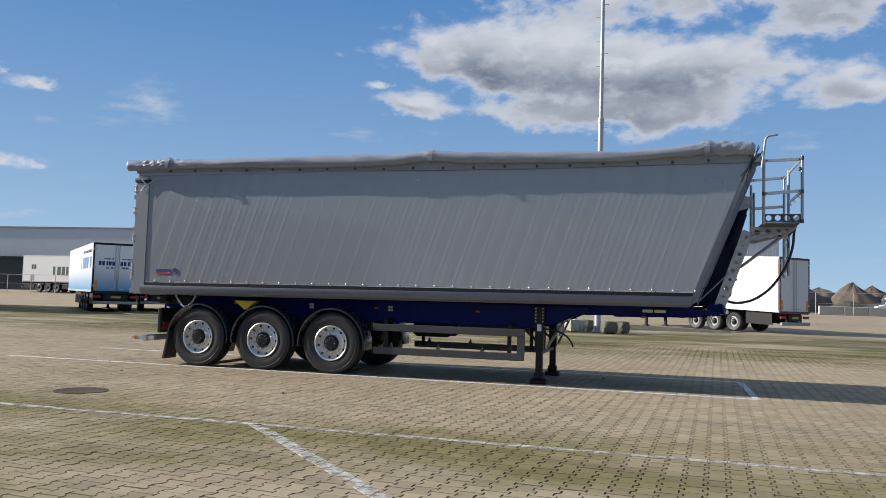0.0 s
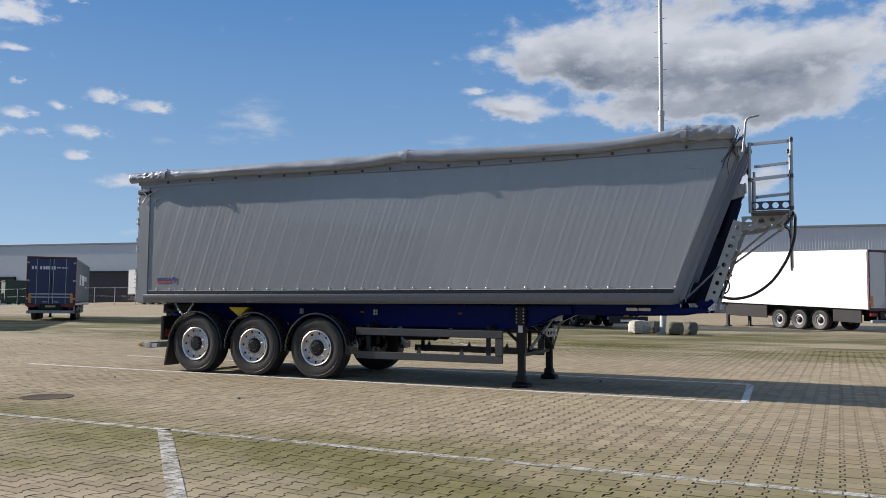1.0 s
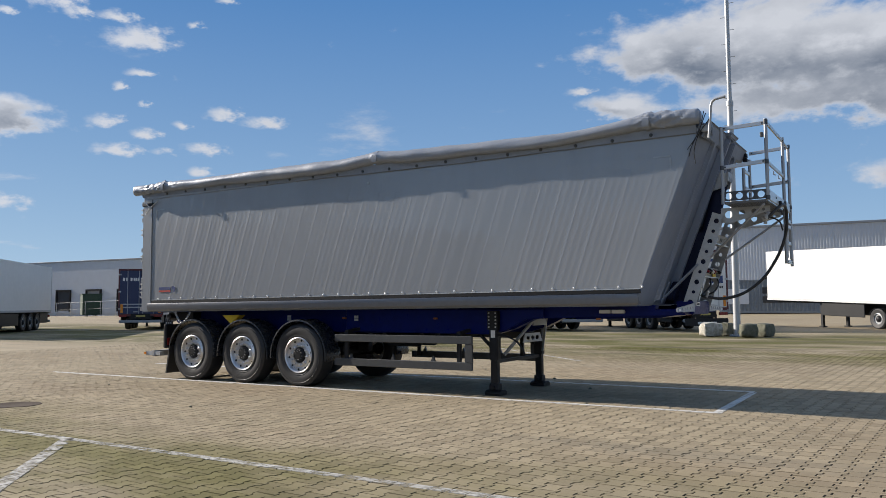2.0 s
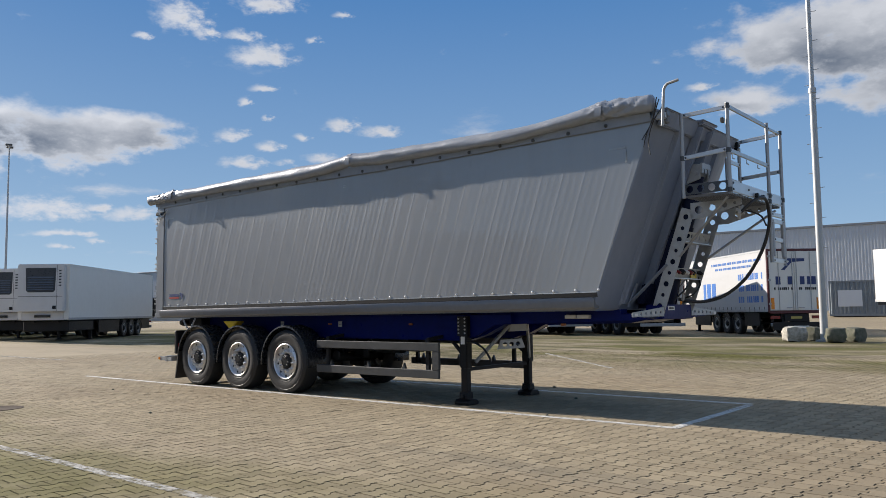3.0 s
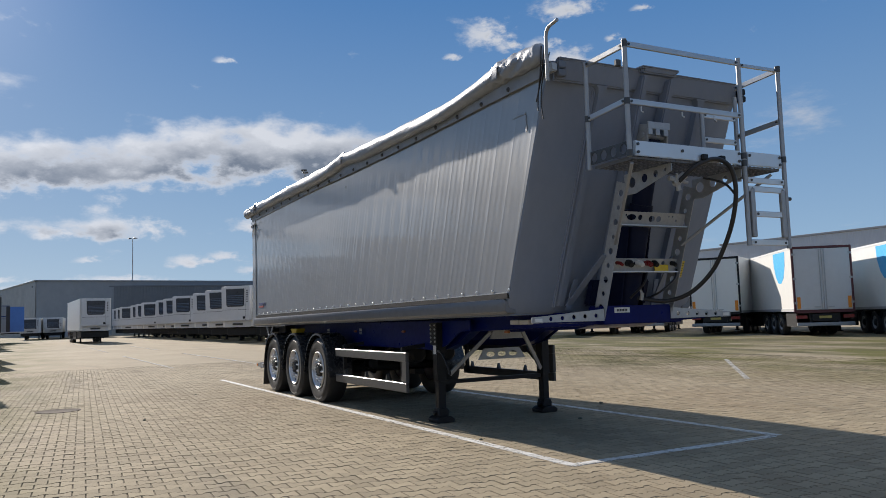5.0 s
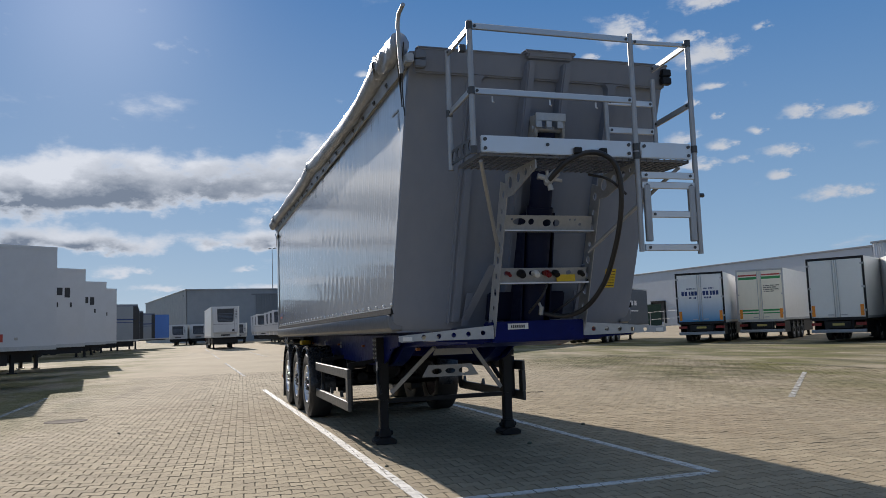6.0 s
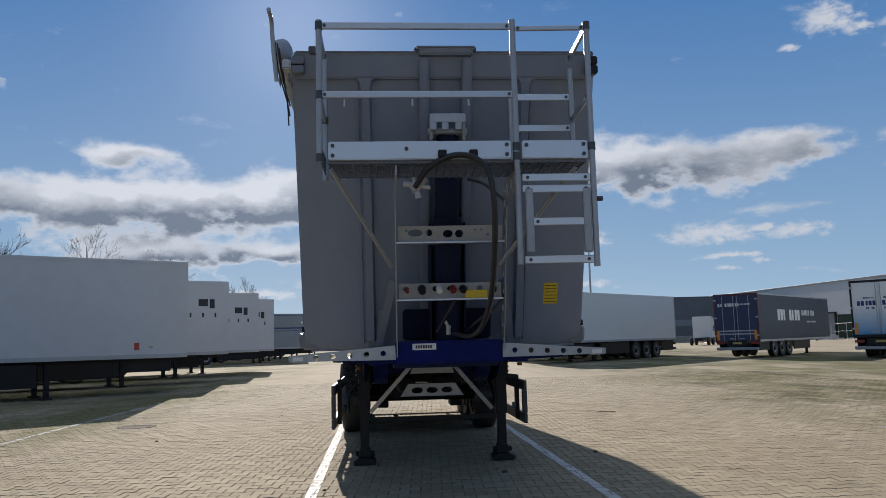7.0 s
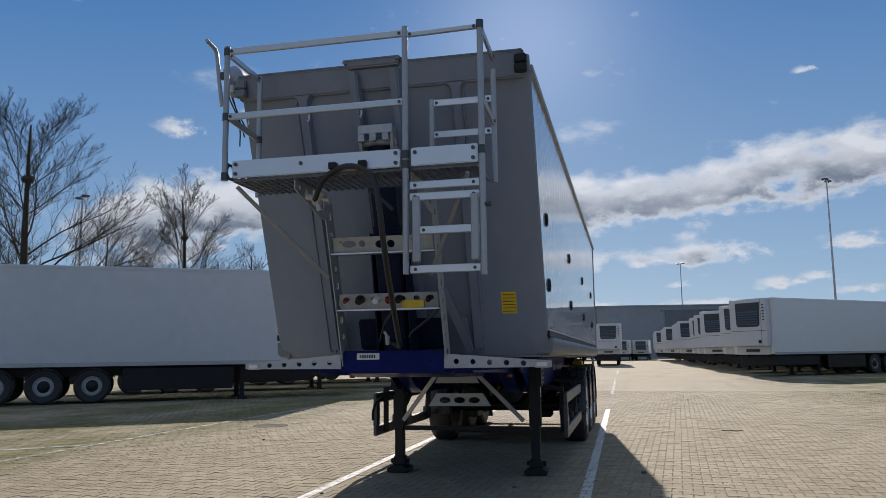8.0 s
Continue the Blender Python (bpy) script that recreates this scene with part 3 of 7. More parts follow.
    def rib(name, y0, y1, z0, z1, depth, material="alu_front", taper=0.03, flare=0.0):
        """An upright bead on the wall; flare: how far its head widens into the band above."""
        q = Build()
        rings = []
        steps = [(z0, 0.0), (z1 - 0.12, 0.0), (z1 - 0.05, 0.12), (z1 - 0.02, 0.4), (z1, 1.0)] if flare else [(z0, 0.0), (z1, 0.0)]
        for z, w in steps:
            f, g = front_x(z), flare * w
            rings.append([(f - 0.02, y0 - g, z), (f + depth, y0 + taper - g, z), (f + depth, y1 - taper + g, z), (f - 0.02, y1 + g, z)])
        q.rings(rings)
        if not flare:
            q.bevel(0.012, 2)
        return part(name, q, M[material], tr)

    for y0, y1 in ((-0.225, -0.125), (0.115, 0.215)):
        rib("front_rib", y0, y1, 1.40, 3.56, 0.10, taper=0.015)
    for s in (-1, 1):
        rib("front_rib", s * 0.645 - 0.05, s * 0.645 + 0.05, 1.36, 3.43, 0.045, taper=0.02, flare=0.045)
        rib("front_rib", s * 0.70 - 0.035, s * 0.70 + 0.02, 1.34, 3.40, 0.018, taper=0.012)
    rib("top_flange_front", -1.20, 1.20, 3.43, 3.62, 0.028, taper=0.006)
    rib("top_lip", -1.20, 1.20, 3.603, 3.625, 0.045, taper=0.006)
    rib("crown_plate", -0.235, 0.225, 3.585, 3.638, 0.085, taper=0.02)
    rib("crown_lip", -0.26, 0.245, 3.62, 3.645, 0.10, taper=0.01)
    for s in (-1, 1):
        q = Build()
        q.box(front_x(3.52) + 0.02, front_x(3.6) + 0.05, s * 1.17 - 0.045, s * 1.17 + 0.052, 3.445, 3.51)
        q.box(front_x(3.52) + 0.02, front_x(3.6) + 0.05, s * 1.17 - 0.045, s * 1.17 + 0.052, 3.518, 3.585)
        q.bevel(0.008)
        part("corner_cap", q, M["black" if s > 0 else "sill"], tr, "black plastic corner cap" if s > 0 else "grey folded corner cap")
    # gussets low on both sides
    for s in (-1, 1):
        q = Build()
        q.bar((front_x(1.36) + 0.05, s * 0.57, 1.355), (10.56, s * 0.445, 1.84), 0.065, 0.012, (1, 0, 0))
        q.bar((front_x(1.36) + 0.05, s * 0.57, 1.32), (front_x(1.6) + 0.07, s * 0.54, 1.62), 0.06, 0.012, (1, 0, 0))
        part("gusset", q, M["alu_front"], tr)
    # telescopic lifting ram in the middle
    q = Build()
    for z0, z1, r in ((1.25, 2.35, 0.115), (2.35, 2.85, 0.10), (2.85, 2.98, 0.085)):
        q.tube([(10.29 + (z0 - 1.25) * 0.303, 0, z0), (10.29 + (z1 - 1.25) * 0.303, 0, z1)], r, 20)
    for s in (-1, 1):
        cheek = Build()
        cheek.prism([(front_x(1.30) - 0.02, 1.30), (10.40, 1.30), (10.62, 2.30), (front_x(2.30) - 0.02, 2.30)], "y", s * 0.142 - 0.006, s * 0.142 + 0.006)
        part("ram_cheek", cheek, M["ram"], tr, "dark navy plate beside the ram")
    part("lifting_ram", q, M["ram"], tr, "black telescopic hydraulic ram")
    q = Build()
    for s in (-1, 1):
        q.prism([(10.62, 2.84), (10.90, 2.92), (10.92, 3.10), (10.72, 3.14)], "y", s * 0.128 - 0.012, s * 0.128 + 0.012)
    q.box(10.91, 10.935, -0.142, 0.142, 3.05, 3.122)
    for y in (-0.115, -0.02, 0.085):
        q.box(10.91, 10.935, y - 0.027, y + 0.027, 2.99, 3.052)
    q.tube([(10.85, -0.155, 2.995), (10.85, 0.155, 2.995)], 0.03, 12)
    q.bevel(0.004, 1)
    part("ram_bracket", q, M["galv"], tr, "galvanised ram head bracket")
    # yellow notice with printed lines
    def outer_x(y, z):
        return front_x(z) - 0.012 + (side_end_x(z) + 0.028 - front_x(z) + 0.012) * (abs(y) - 0.80) / (HW - 0.83)
    q = Build()
    q.rings([[(outer_x(y, z) + 0.004, y, z) for y in (0.865, 0.99)] for z in (1.645, 1.822)], cap=False, loop=False)
    notice = part("notice", q, M["yellow"], tr, "yellow warning label with dark lines")
    for k in range(6):
        q = Build()
        z = 1.66 + k * 0.027
        q.rings([[(outer_x(y, zz) + 0.007, y, zz) for y in (0.875, 0.98)] for zz in (z, z + 0.006)], cap=False, loop=False)
        part("print_line", q, M["iron"], notice)
    # rubber stops on the far side
    q = Build()
    q.rev([(-0.004, 0.060), (0.010, 0.058), (0.015, 0.049), (0.010, 0.040), (-0.004, 0.038)], (0, 0, 0), "y", 20)
    stop = mesh_of("rubber_stop", q, M["black"])
    for x, z in STOPS:
        share("rubber_stop", stop, tr, pose(x, HW + 0.003, z))
    # pale angle-shaped stickers high on the near side, small rivets
    for x, z, s in ((10.435, 3.20, -1), (0.42, 3.24, 1)):
        q = Build()
        q.box(min(x, x + s * 0.22), max(x, x + s * 0.22), -HW - 0.0062, -HW - 0.0045, z + 0.012, z + 0.033)
        q.box(x - 0.011, x + 0.011, -HW - 0.0062, -HW - 0.0045, z - 0.16, z - 0.0005)
        part("corner_mark", q, M["alu_rail"], tr, "pale angle-shaped reflective sticker")
    q = Build()
    q.box(5.53, 5.59, -HW - 0.0062, -HW + 0.004, 3.30, 3.315)
    q.box(5.54, 5.58, -HW - 0.0062, -HW + 0.004, 3.325, 3.335)
    part("tie_hook", q, M["galv"], tr)
    # logo plate low at the rear of the near side: two bars and a small animal-like patch drawn as a plain shape
    q = Build()
    q.box(0.52, 0.85, -HW - 0.0075, -HW - 0.0055, 1.70, 1.75)
    part("logo_bar", q, M["inkblue"], tr, "dark blue maker's lettering drawn as a bar")
    q = Build()
    q.box(0.52, 0.85, -HW - 0.0075, -HW - 0.0055, 1.655, 1.69)
    part("logo_bar", q, M["redprint"], tr, "red maker's lettering drawn as a bar")
    q = Build()
    q.prism([(0.87, 1.755), (0.90, 1.715), (0.935, 1.70), (0.94, 1.645), (0.965, 1.65), (0.985, 1.70), (0.985, 1.745), (0.92, 1.768)], "y", -HW - 0.0075, -HW - 0.0055)
    part("logo_patch", q, M["inkblue"], tr)


def build_tarp(tr):
    """The sheet rolled up along the near top edge, with straps, eyelets and the crank at the front."""
    b = Build()
    rings = []
    n, seg = 30, 330
    rnd = random.Random(5)
    ph = [rnd.uniform(0, 6) for _ in range(8)]
    for i in range(seg + 1):
        x = -0.16 + (11.02) * i / seg
        clip = max(math.exp(-((x - c) / 0.10) ** 2) for c in (0.75, 5.80, 10.17))
        rv = 0.084 + 0.006 * math.sin(x * 0.9 + ph[0]) + 0.010 * clip + 0.010 * noise.noise(Vector((x * 2.1, 0.3, 7.0)))
        if i in (0, seg):
            rv *= 0.5
        zc = float(np.interp(x, (0, 1.9, 4.13, 5.16, 5.8, 6.35, 8.02, 8.9, 9.75, 10.17, 10.85), (3.70, 3.672, 3.652, 3.655, 3.703, 3.652, 3.622, 3.606, 3.656, 3.70, 3.675))) - 0.02 * math.exp(-((x + 0.1) / 0.5) ** 2)
        ring = []
        for k in range(n):
            a = k * math.tau / n
            wr = 1 + 0.045 * math.sin(2 * a + x * 1.7 + ph[1]) + 0.02 * math.sin(3 * a - x * 3.3 + ph[4]) + 0.016 * math.sin(5 * a - x * 9.0 + ph[2]) * (0.12 + 1.0 * math.exp(-((x - 0.3) / 0.6) ** 2) + 1.2 * math.exp(-((x - 10.5) / 0.4) ** 2))
            fine = 0.036 * noise.noise(Vector((x * 13.0 + a * 1.1, math.cos(a) * 2.0, math.sin(a) * 2.0))) * (math.exp(-((x - 0.55) / 0.45) ** 2) + 0.7 * math.exp(-((x - 10.4) / 0.35) ** 2) + 0.5 * clip)
            r = rv * wr + fine
            crease = 0.007 * noise.noise(Vector((x * 1.6 + a * 0.9, math.cos(a) * 1.5, math.sin(a) * 1.5 + x * 0.4))) + 0.005 * abs(noise.noise(Vector((x * 5.0 - a * 1.6, math.cos(a) * 2.5, 3.0 + math.sin(a) * 2.5))))
            r += crease
            ring.append((x, -HW - 0.075 + r * 0.95 * math.cos(a), zc + r * 1.12 * math.sin(a)))
        rings.append(ring)
    b.rings(rings)
    part("rolled_tarpaulin", b, M["tarp"], tr, "rolled-up silver grey tarpaulin, wrinkled", 60)
    # hanging hem below the roll, its colour darkened for the shade there
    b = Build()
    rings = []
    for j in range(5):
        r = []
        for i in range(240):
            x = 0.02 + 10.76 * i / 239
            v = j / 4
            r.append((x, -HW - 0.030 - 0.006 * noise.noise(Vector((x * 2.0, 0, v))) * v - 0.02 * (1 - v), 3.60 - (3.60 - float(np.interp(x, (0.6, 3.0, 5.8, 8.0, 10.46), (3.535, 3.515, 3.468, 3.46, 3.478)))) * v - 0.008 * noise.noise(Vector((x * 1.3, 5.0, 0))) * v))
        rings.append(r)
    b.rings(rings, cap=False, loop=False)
    part("tarpaulin_hem", b, M["hem"], tr, "grey tarpaulin hem with eyelets, toned darker for the shade under the roll", 60)
    q = Build()
    q.rev([(0.0, 0.025), (-0.010, 0.023), (-0.012, 0.012), (-0.020, 0.010)], (0, 0, 0), "y", 12, cap=True)
    stud = mesh_of("hem_stud", q, M["darkgrey"])
    for k in range(19):
        share("hem_stud", stud, tr, pose(0.75 + k * 0.525, -HW - 0.038, float(np.interp(0.75 + k * 0.525, (0.6, 3.0, 5.8, 8.0, 10.46), (3.56, 3.542, 3.503, 3.495, 3.512))) + 0.006 * math.sin(k * 2.2)))
    # strap clips over the roll
    for x in (0.75, 5.80, 10.17):
        q = Build()
        pts = [(-HW + 0.015, 3.71), (-HW - 0.03, 3.79), (-HW - 0.12, 3.792), (-HW - 0.178, 3.72), (-HW - 0.182, 3.62)]
        outer = [(p[0], p[1]) for p in pts]
        inner = [(p[0] + 0.006, p[1] - 0.012) for p in reversed(pts)]
        q.prism(outer + inner, "x", x - 0.045, x + 0.045)
        part("strap_clip", q, M["tarp"], tr, "pale grey strap over the roll")
    # crank pipe standing at the front end
    q = Build()
    q.tube([(10.95, -HW - 0.10, 3.38), (10.975, -HW - 0.12, 3.60), (10.99, -HW - 0.13, 3.77), (11.005, -HW - 0.13, 3.82), (11.04, -HW - 0.13, 3.85), (11.17, -HW - 0.13, 3.868)], 0.017, 12)
    part("tarpaulin_crank", q, M["alu_rail"], tr, "bent aluminium crank pipe")
    q = Build()
    q.box(10.84, 10.96, -HW - 0.06, -HW + 0.01, 3.48, 3.56)
    q.bevel(0.01)
    part("crank_bracket", q, M["galv"], tr)
    for pts in ([(10.90, -HW - 0.12, 3.72), (10.84, -HW - 0.10, 3.50), (10.72, -HW - 0.05, 3.30), (10.68, -HW - 0.03, 3.18)],
                [(10.97, -HW - 0.08, 3.64), (10.82, -HW - 0.06, 3.45), (10.75, -HW - 0.04, 3.25), (10.76, -HW - 0.03, 3.08)],
                [(10.92, -HW - 0.10, 3.70), (10.80, -HW - 0.07, 3.44), (10.66, -HW - 0.03, 3.27)]):
        q = Build()
        q.tube(smooth(pts), 0.006, 6)
        part("rubber_cord", q, M["hose"], tr, "black rubber tension cord")
    # cord at the rear corner
    q = Build()
    q.tube([(0.10, -HW - 0.05, 3.47), (0.22, -HW - 0.03, 3.33), (0.12, -HW - 0.03, 3.20)], 0.008, 6)
    q.tube([(0.50, -HW - 0.05, 3.44), (0.28, -HW - 0.03, 3.34), (0.16, -HW - 0.03, 3.24)], 0.008, 6)
    part("rubber_cord", q, M["alu_bright"], tr)
    # rear bracket holding the roll
    q = Build()
    q.box(0.0, 0.32, -HW - 0.03, -HW + 0.02, 3.36, 3.42)
    q.bevel(0.01)
    part("rear_bracket", q, M["black"], tr)


def build_chassis(tr):
    def beam(s):
        b = Build()
        y0, y1 = s * 0.50, s * 0.66
        b.prism([(0.35, 1.06), (0.55, 0.98), (4.4, 0.90), (7.55, 0.905), (7.86, 0.985), (8.20, 1.142), (10.42, 1.20), (10.42, 1.275), (9.6, 1.288), (0.35, 1.288)], "y", min(y0, y1), max(y0, y1))
        b.bevel(0.008, 1)
        return part("frame_rail", b, M["blue"], tr, "deep blue chassis rail")
    for s in (-1, 1):
        beam(s)
        q = Build()
        q.prism([(4.75, 0.93), (7.50, 0.905), (7.80, 0.975), (8.13, 1.135), (8.40, 1.16), (8.40, 1.285), (4.75, 1.285)], "y", s * 0.76 - 0.012, s * 0.76 + 0.012)
        q.bevel(0.006, 1)
        part("side_plate", q, M["blue"], tr, "blue painted side plate")
        q = Build()
        q.prism([(0.40, 1.262), (10.02, 1.262), (10.02, 1.336), (0.40, 1.284)], "y", s * 0.58 - 0.085, s * 0.58 + 0.085)
        part("sub_frame", q, M["blue"], tr, "blue bearer under the body")
    for x in (0.6, 2.1, 3.5, 5.2, 6.6, 7.6, 8.6, 9.6):
        b = Build()
        b.box(x - 0.06, x + 0.06, -0.52, 0.52, 1.02 if x < 7.8 else 1.19, 1.24)
        part("cross_member", b, M["blue"], tr)
    # front beam
    b = Build()
    b.box(10.25, 10.485, -0.442, 0.452, 1.205, 1.39)
    b.bevel(0.012)
    part("front_beam", b, M["blue"], tr, "blue front cross beam")
    b = Build()
    b.box(10.487, 10.491, -0.301, -0.107, 1.318, 1.37)
    plate = part("number_plate", b, M["white_paint"], tr, "small white plate with unreadable marks")
    b = Build()
    for k in range(7):
        b.box(10.492, 10.494, -0.275 + k * 0.02, -0.262 + k * 0.02, 1.331, 1.356)
    part("plate_marks", b, M["ink"], plate)
    # coupling plate under the front
    b = Build()
    b.prism([(8.8, 1.13), (10.05, 1.16), (10.28, 1.20), (8.7, 1.20)], "y", -0.45, 0.45)
    part("coupling_plate", b, M["blue"], tr, "blue coupling plate")
    # side arms with holes
    for s in (-1, 1):
        arm = perforated([(0.0, -0.045), (0.86, -0.016), (0.86, 0.032), (0.0, 0.072)], [(0.10 + k * 0.135, 0.012 - k * 0.001, 0.022) for k in range(5)], 0.012)
        ob = part("side_arm", arm, M["galv"], tr, "galvanised perforated side arm")
        ob.matrix_local = Matrix(((0, 0, 1, 10.485), (s, 0, 0, s * 0.44), (0, 1, 0, 1.288), (0, 0, 0, 1))) @ pose(0, 0, 0, 0, 0, -1.6)
        q = Build()
        q.box(10.47, 10.50, s * 1.225 - 0.06, s * 1.225 + 0.06, 1.242, 1.295)
        q.bevel(0.006)
        tip = part("arm_lamp", q, M["galv"], tr, "small marker lamp on the arm's tip")
        q = Build()
        q.box(10.501, 10.505, s * 1.225 - 0.04, s * 1.225 + 0.04, 1.253, 1.285)
        part("lens", q, M["white_paint"], tip)
        q = Build()
        q.bar((10.40, s * 0.43, 1.225), (10.44, s * 0.95, 1.25), 0.05, 0.03)
        part("arm_stay", q, M["blue"], tr)


def perforated(outline, holes, thick, n=14):
    """A flat plate in local x, y with round holes cut through it, given thickness along z."""
    bm = bmesh.new()
    loops = [[Vector((p[0], p[1], 0)) for p in outline]]
    for h in holes:
        x, y, r = h[:3]
        rx = h[3] if len(h) > 3 else r
        loops.append([Vector((x + rx * math.cos(k * math.tau / n), y + r * math.sin(k * math.tau / n), 0)) for k in range(n)])
    edges = []
    for lp in loops:
        vs = [bm.verts.new(p) for p in lp]
        edges += [bm.edges.new((vs[i], vs[(i + 1) % len(vs)])) for i in range(len(vs))]
    bmesh.ops.triangle_fill(bm, use_beauty=True, use_dissolve=True, edges=edges)
    geo = bmesh.ops.extrude_face_region(bm, geom=bm.faces[:])
    bmesh.ops.translate(bm, vec=(0, 0, thick), verts=[v for v in geo["geom"] if isinstance(v, bmesh.types.BMVert)])
    return bm


def build_running_gear(tr):
    # one wheel, then copies on its meshes
    def wheel_meshes():
        R = 0.535
        q = Build()
        q.rev([(0.16, 0.30), (0.172, 0.36), (0.182, 0.44), (0.170, 0.495), (0.145, 0.525), (0.10, R), (-0.10, R), (-0.145, 0.525), (-0.170, 0.495), (-0.182, 0.44), (-0.172, 0.36), (-0.16, 0.30)], (0, 0, 0), "y", 48)
        tyre = mesh_of("tyre", q, M["rubber"], 25)
        q = Build()
        q.rev([(0.15, 0.302), (-0.172, 0.302), (-0.178, 0.292), (-0.165, 0.278), (-0.135, 0.274), (-0.120, 0.268), (-0.118, 0.225), (-0.132, 0.205), (-0.136, 0.14), (-0.10, 0.125)], (0, 0, 0), "y", 40)
        rim = mesh_of("rim", q, M["rim"], 25)
        q = Build()
        q.rev([(-0.08, 0.118), (-0.148, 0.114), (-0.165, 0.10), (-0.168, 0.065), (-0.176, 0.058), (-0.178, 0.0001)], (0, 0, 0), "y", 24)
        q.rev([(-0.131, 0.128), (-0.142, 0.124), (-0.142, 0.110)], (0, 0, 0), "y", 28)
        hub = mesh_of("hub_cap", q, M["black"], 25)
        q = Build()
        q.rev([(-0.132, 0.027), (-0.142, 0.026), (-0.146, 0.018), (-0.172, 0.016), (-0.184, 0.006)], (0, 0, 0), "y", 8, cap=True)
        nuts = mesh_of("wheel_nut", q, M["rim"])
        q = Build()
        q.rev([(-0.114, 0.021), (-0.121, 0.021), (-0.122, 0.001)], (0, 0, 0), "y", 10)
        vents = mesh_of("hand_hole", q, M["black"])
        q = Build()
        for rr in (0.335, 0.47):
            q.rev([(-0.170 if rr < 0.4 else -0.178, rr - 0.005), (-0.173 if rr < 0.4 else -0.181, rr), (-0.172 if rr < 0.4 else -0.175, rr + 0.005)], (0, 0, 0), "y", 48)
        bead = mesh_of("sidewall_ring", q, M["rubber"])
        q = Build()
        q.rev([(-0.16, 0.013), (-0.182, 0.012), (-0.187, 0.005)], (0, 0, 0), "y", 6, cap=True)
        stud = mesh_of("hub_bolt", q, M["darkgrey"])
        return tyre, rim, hub, nuts, vents, bead, stud

    tyre, rim, hub, nuts, vents, bead, stud = wheel_meshes()
    for s in (-1, 1):
        for x in (1.445, 2.75, 4.06):
            w = share("wheel", tyre, tr, pose(x, s * 1.035, 0.525, 0, random.uniform(0, 360), 0) if s < 0 else pose(x, s * 1.035, 0.525, 0, random.uniform(0, 360), 180), "wide black tyre on a polished rim")
            for nm, me in (("rim", rim), ("hub_cap", hub), ("sidewall_ring", bead)):
                share(nm, me, w, Matrix.Identity(4))
            for k in range(10):
                a = k * math.tau / 10
                share("wheel_nut", nuts, w, pose(0.170 * math.cos(a), 0, 0.170 * math.sin(a)))
                share("hub_bolt", stud, w, pose(0.083 * math.cos(a), 0, 0.083 * math.sin(a)))
                a += math.tau / 20
                share("hand_hole", vents, w, pose(0.246 * math.cos(a), 0, 0.246 * math.sin(a)))
    for x in (1.445, 2.75, 4.06):
        q = Build()
        q.tube([(x, -0.95, 0.525), (x, 0.95, 0.525)], 0.075, 14)
        part("axle", q, M["black"], tr)
        for s in (-1, 1):
            q = Build()
            q.bar((x + 0.45, s * 0.58, 0.80), (x - 0.28, s * 0.58, 0.62), 0.09, 0.07)
            part("trailing_arm", q, M["black"], tr)
            q = Build()
            q.tube([(x - 0.32, s * 0.58, 0.66), (x - 0.32, s * 0.58, 0.96)], 0.13, 16)
            part("air_spring", q, M["rubber"], tr)
            q = Build()
            q.box(x + 0.40, x + 0.52, s * 0.58 - 0.06, s * 0.58 + 0.06, 0.74, 1.0)
            part("hanger", q, M["black"], tr)
            # mudguard
            q = Build()
            a0, a1, n = radians(-6), radians(184), 26
            prof = [(-0.20, 0.60), (-0.195, 0.625), (-0.15, 0.632), (0.15, 0.632), (0.195, 0.625), (0.20, 0.60), (0.18, 0.61), (0.14, 0.617), (-0.14, 0.617), (-0.18, 0.61)]
            rings = []
            for k in range(n + 1):
                a = a0 + (a1 - a0) * k / n
                rings.append([(x + r * math.cos(a), s * 1.035 + o, 0.50 + r * math.sin(a)) for o, r in prof])
            q.rings(rings)
            part("mudguard", q, M["plastic"], tr, "black plastic half-round mudguard", 45)
    for s in (-1, 1):
        q = Build()
        q.prism([(0.83, 0.62), (0.87, 0.62), (0.765, 0.10), (0.735, 0.10)], "y", s * 1.035 - 0.19, s * 1.035 + 0.19)
        part("mud_flap", q, M["rubber"], tr, "black rubber mud flap")
    # rear underrun bar, lamps
    q = Build()
    q.bar((0.30, -1.17, 0.46), (0.30, 1.17, 0.46), 0.10, 0.11)
    q.bevel(0.012)
    part("underrun_bar", q, M["alu_rail"], tr, "aluminium rear underrun bar")
    for s in (-1, 1):
        q = Build()
        q.bar((0.34, s * 0.5, 0.50), (0.60, s * 0.5, 1.0), 0.08, 0.08)
        part("underrun_strut", q, M["galv"], tr)
        q = Build()
        q.box(0.10, 0.50, s * 1.12 - 0.045, s * 1.12 + 0.045, 0.425, 0.495)
        q.prism([(0.02, 0.46), (0.10, 0.42), (0.10, 0.50)], "y", s * 1.12 - 0.045, s * 1.12 + 0.045)
        part("bar_end", q, M["galv"], tr)
        q = Build()
        q.prism([(0.04, 0.445), (0.10, 0.432), (0.10, 0.488), (0.04, 0.475)], "y", s * 1.17 - 0.005, s * 1.17 + 0.006)
        part("reflector", q, M["orange"], tr)
        q = Build()
        q.prism([(0.56, 0.62), (0.61, 0.62), (0.64, 0.76), (0.60, 0.76)], "y", s * 0.98 - 0.10, s * 0.98 + 0.10)
        part("tail_lamp", q, M["red"], tr, "red tail lamp cluster")
        # hinge block at the tipping pivot, chain
        q = Build()
        q.box(0.35, 1.05, s * 0.75 - 0.1, s * 0.75 + 0.1, 1.10, 1.25)
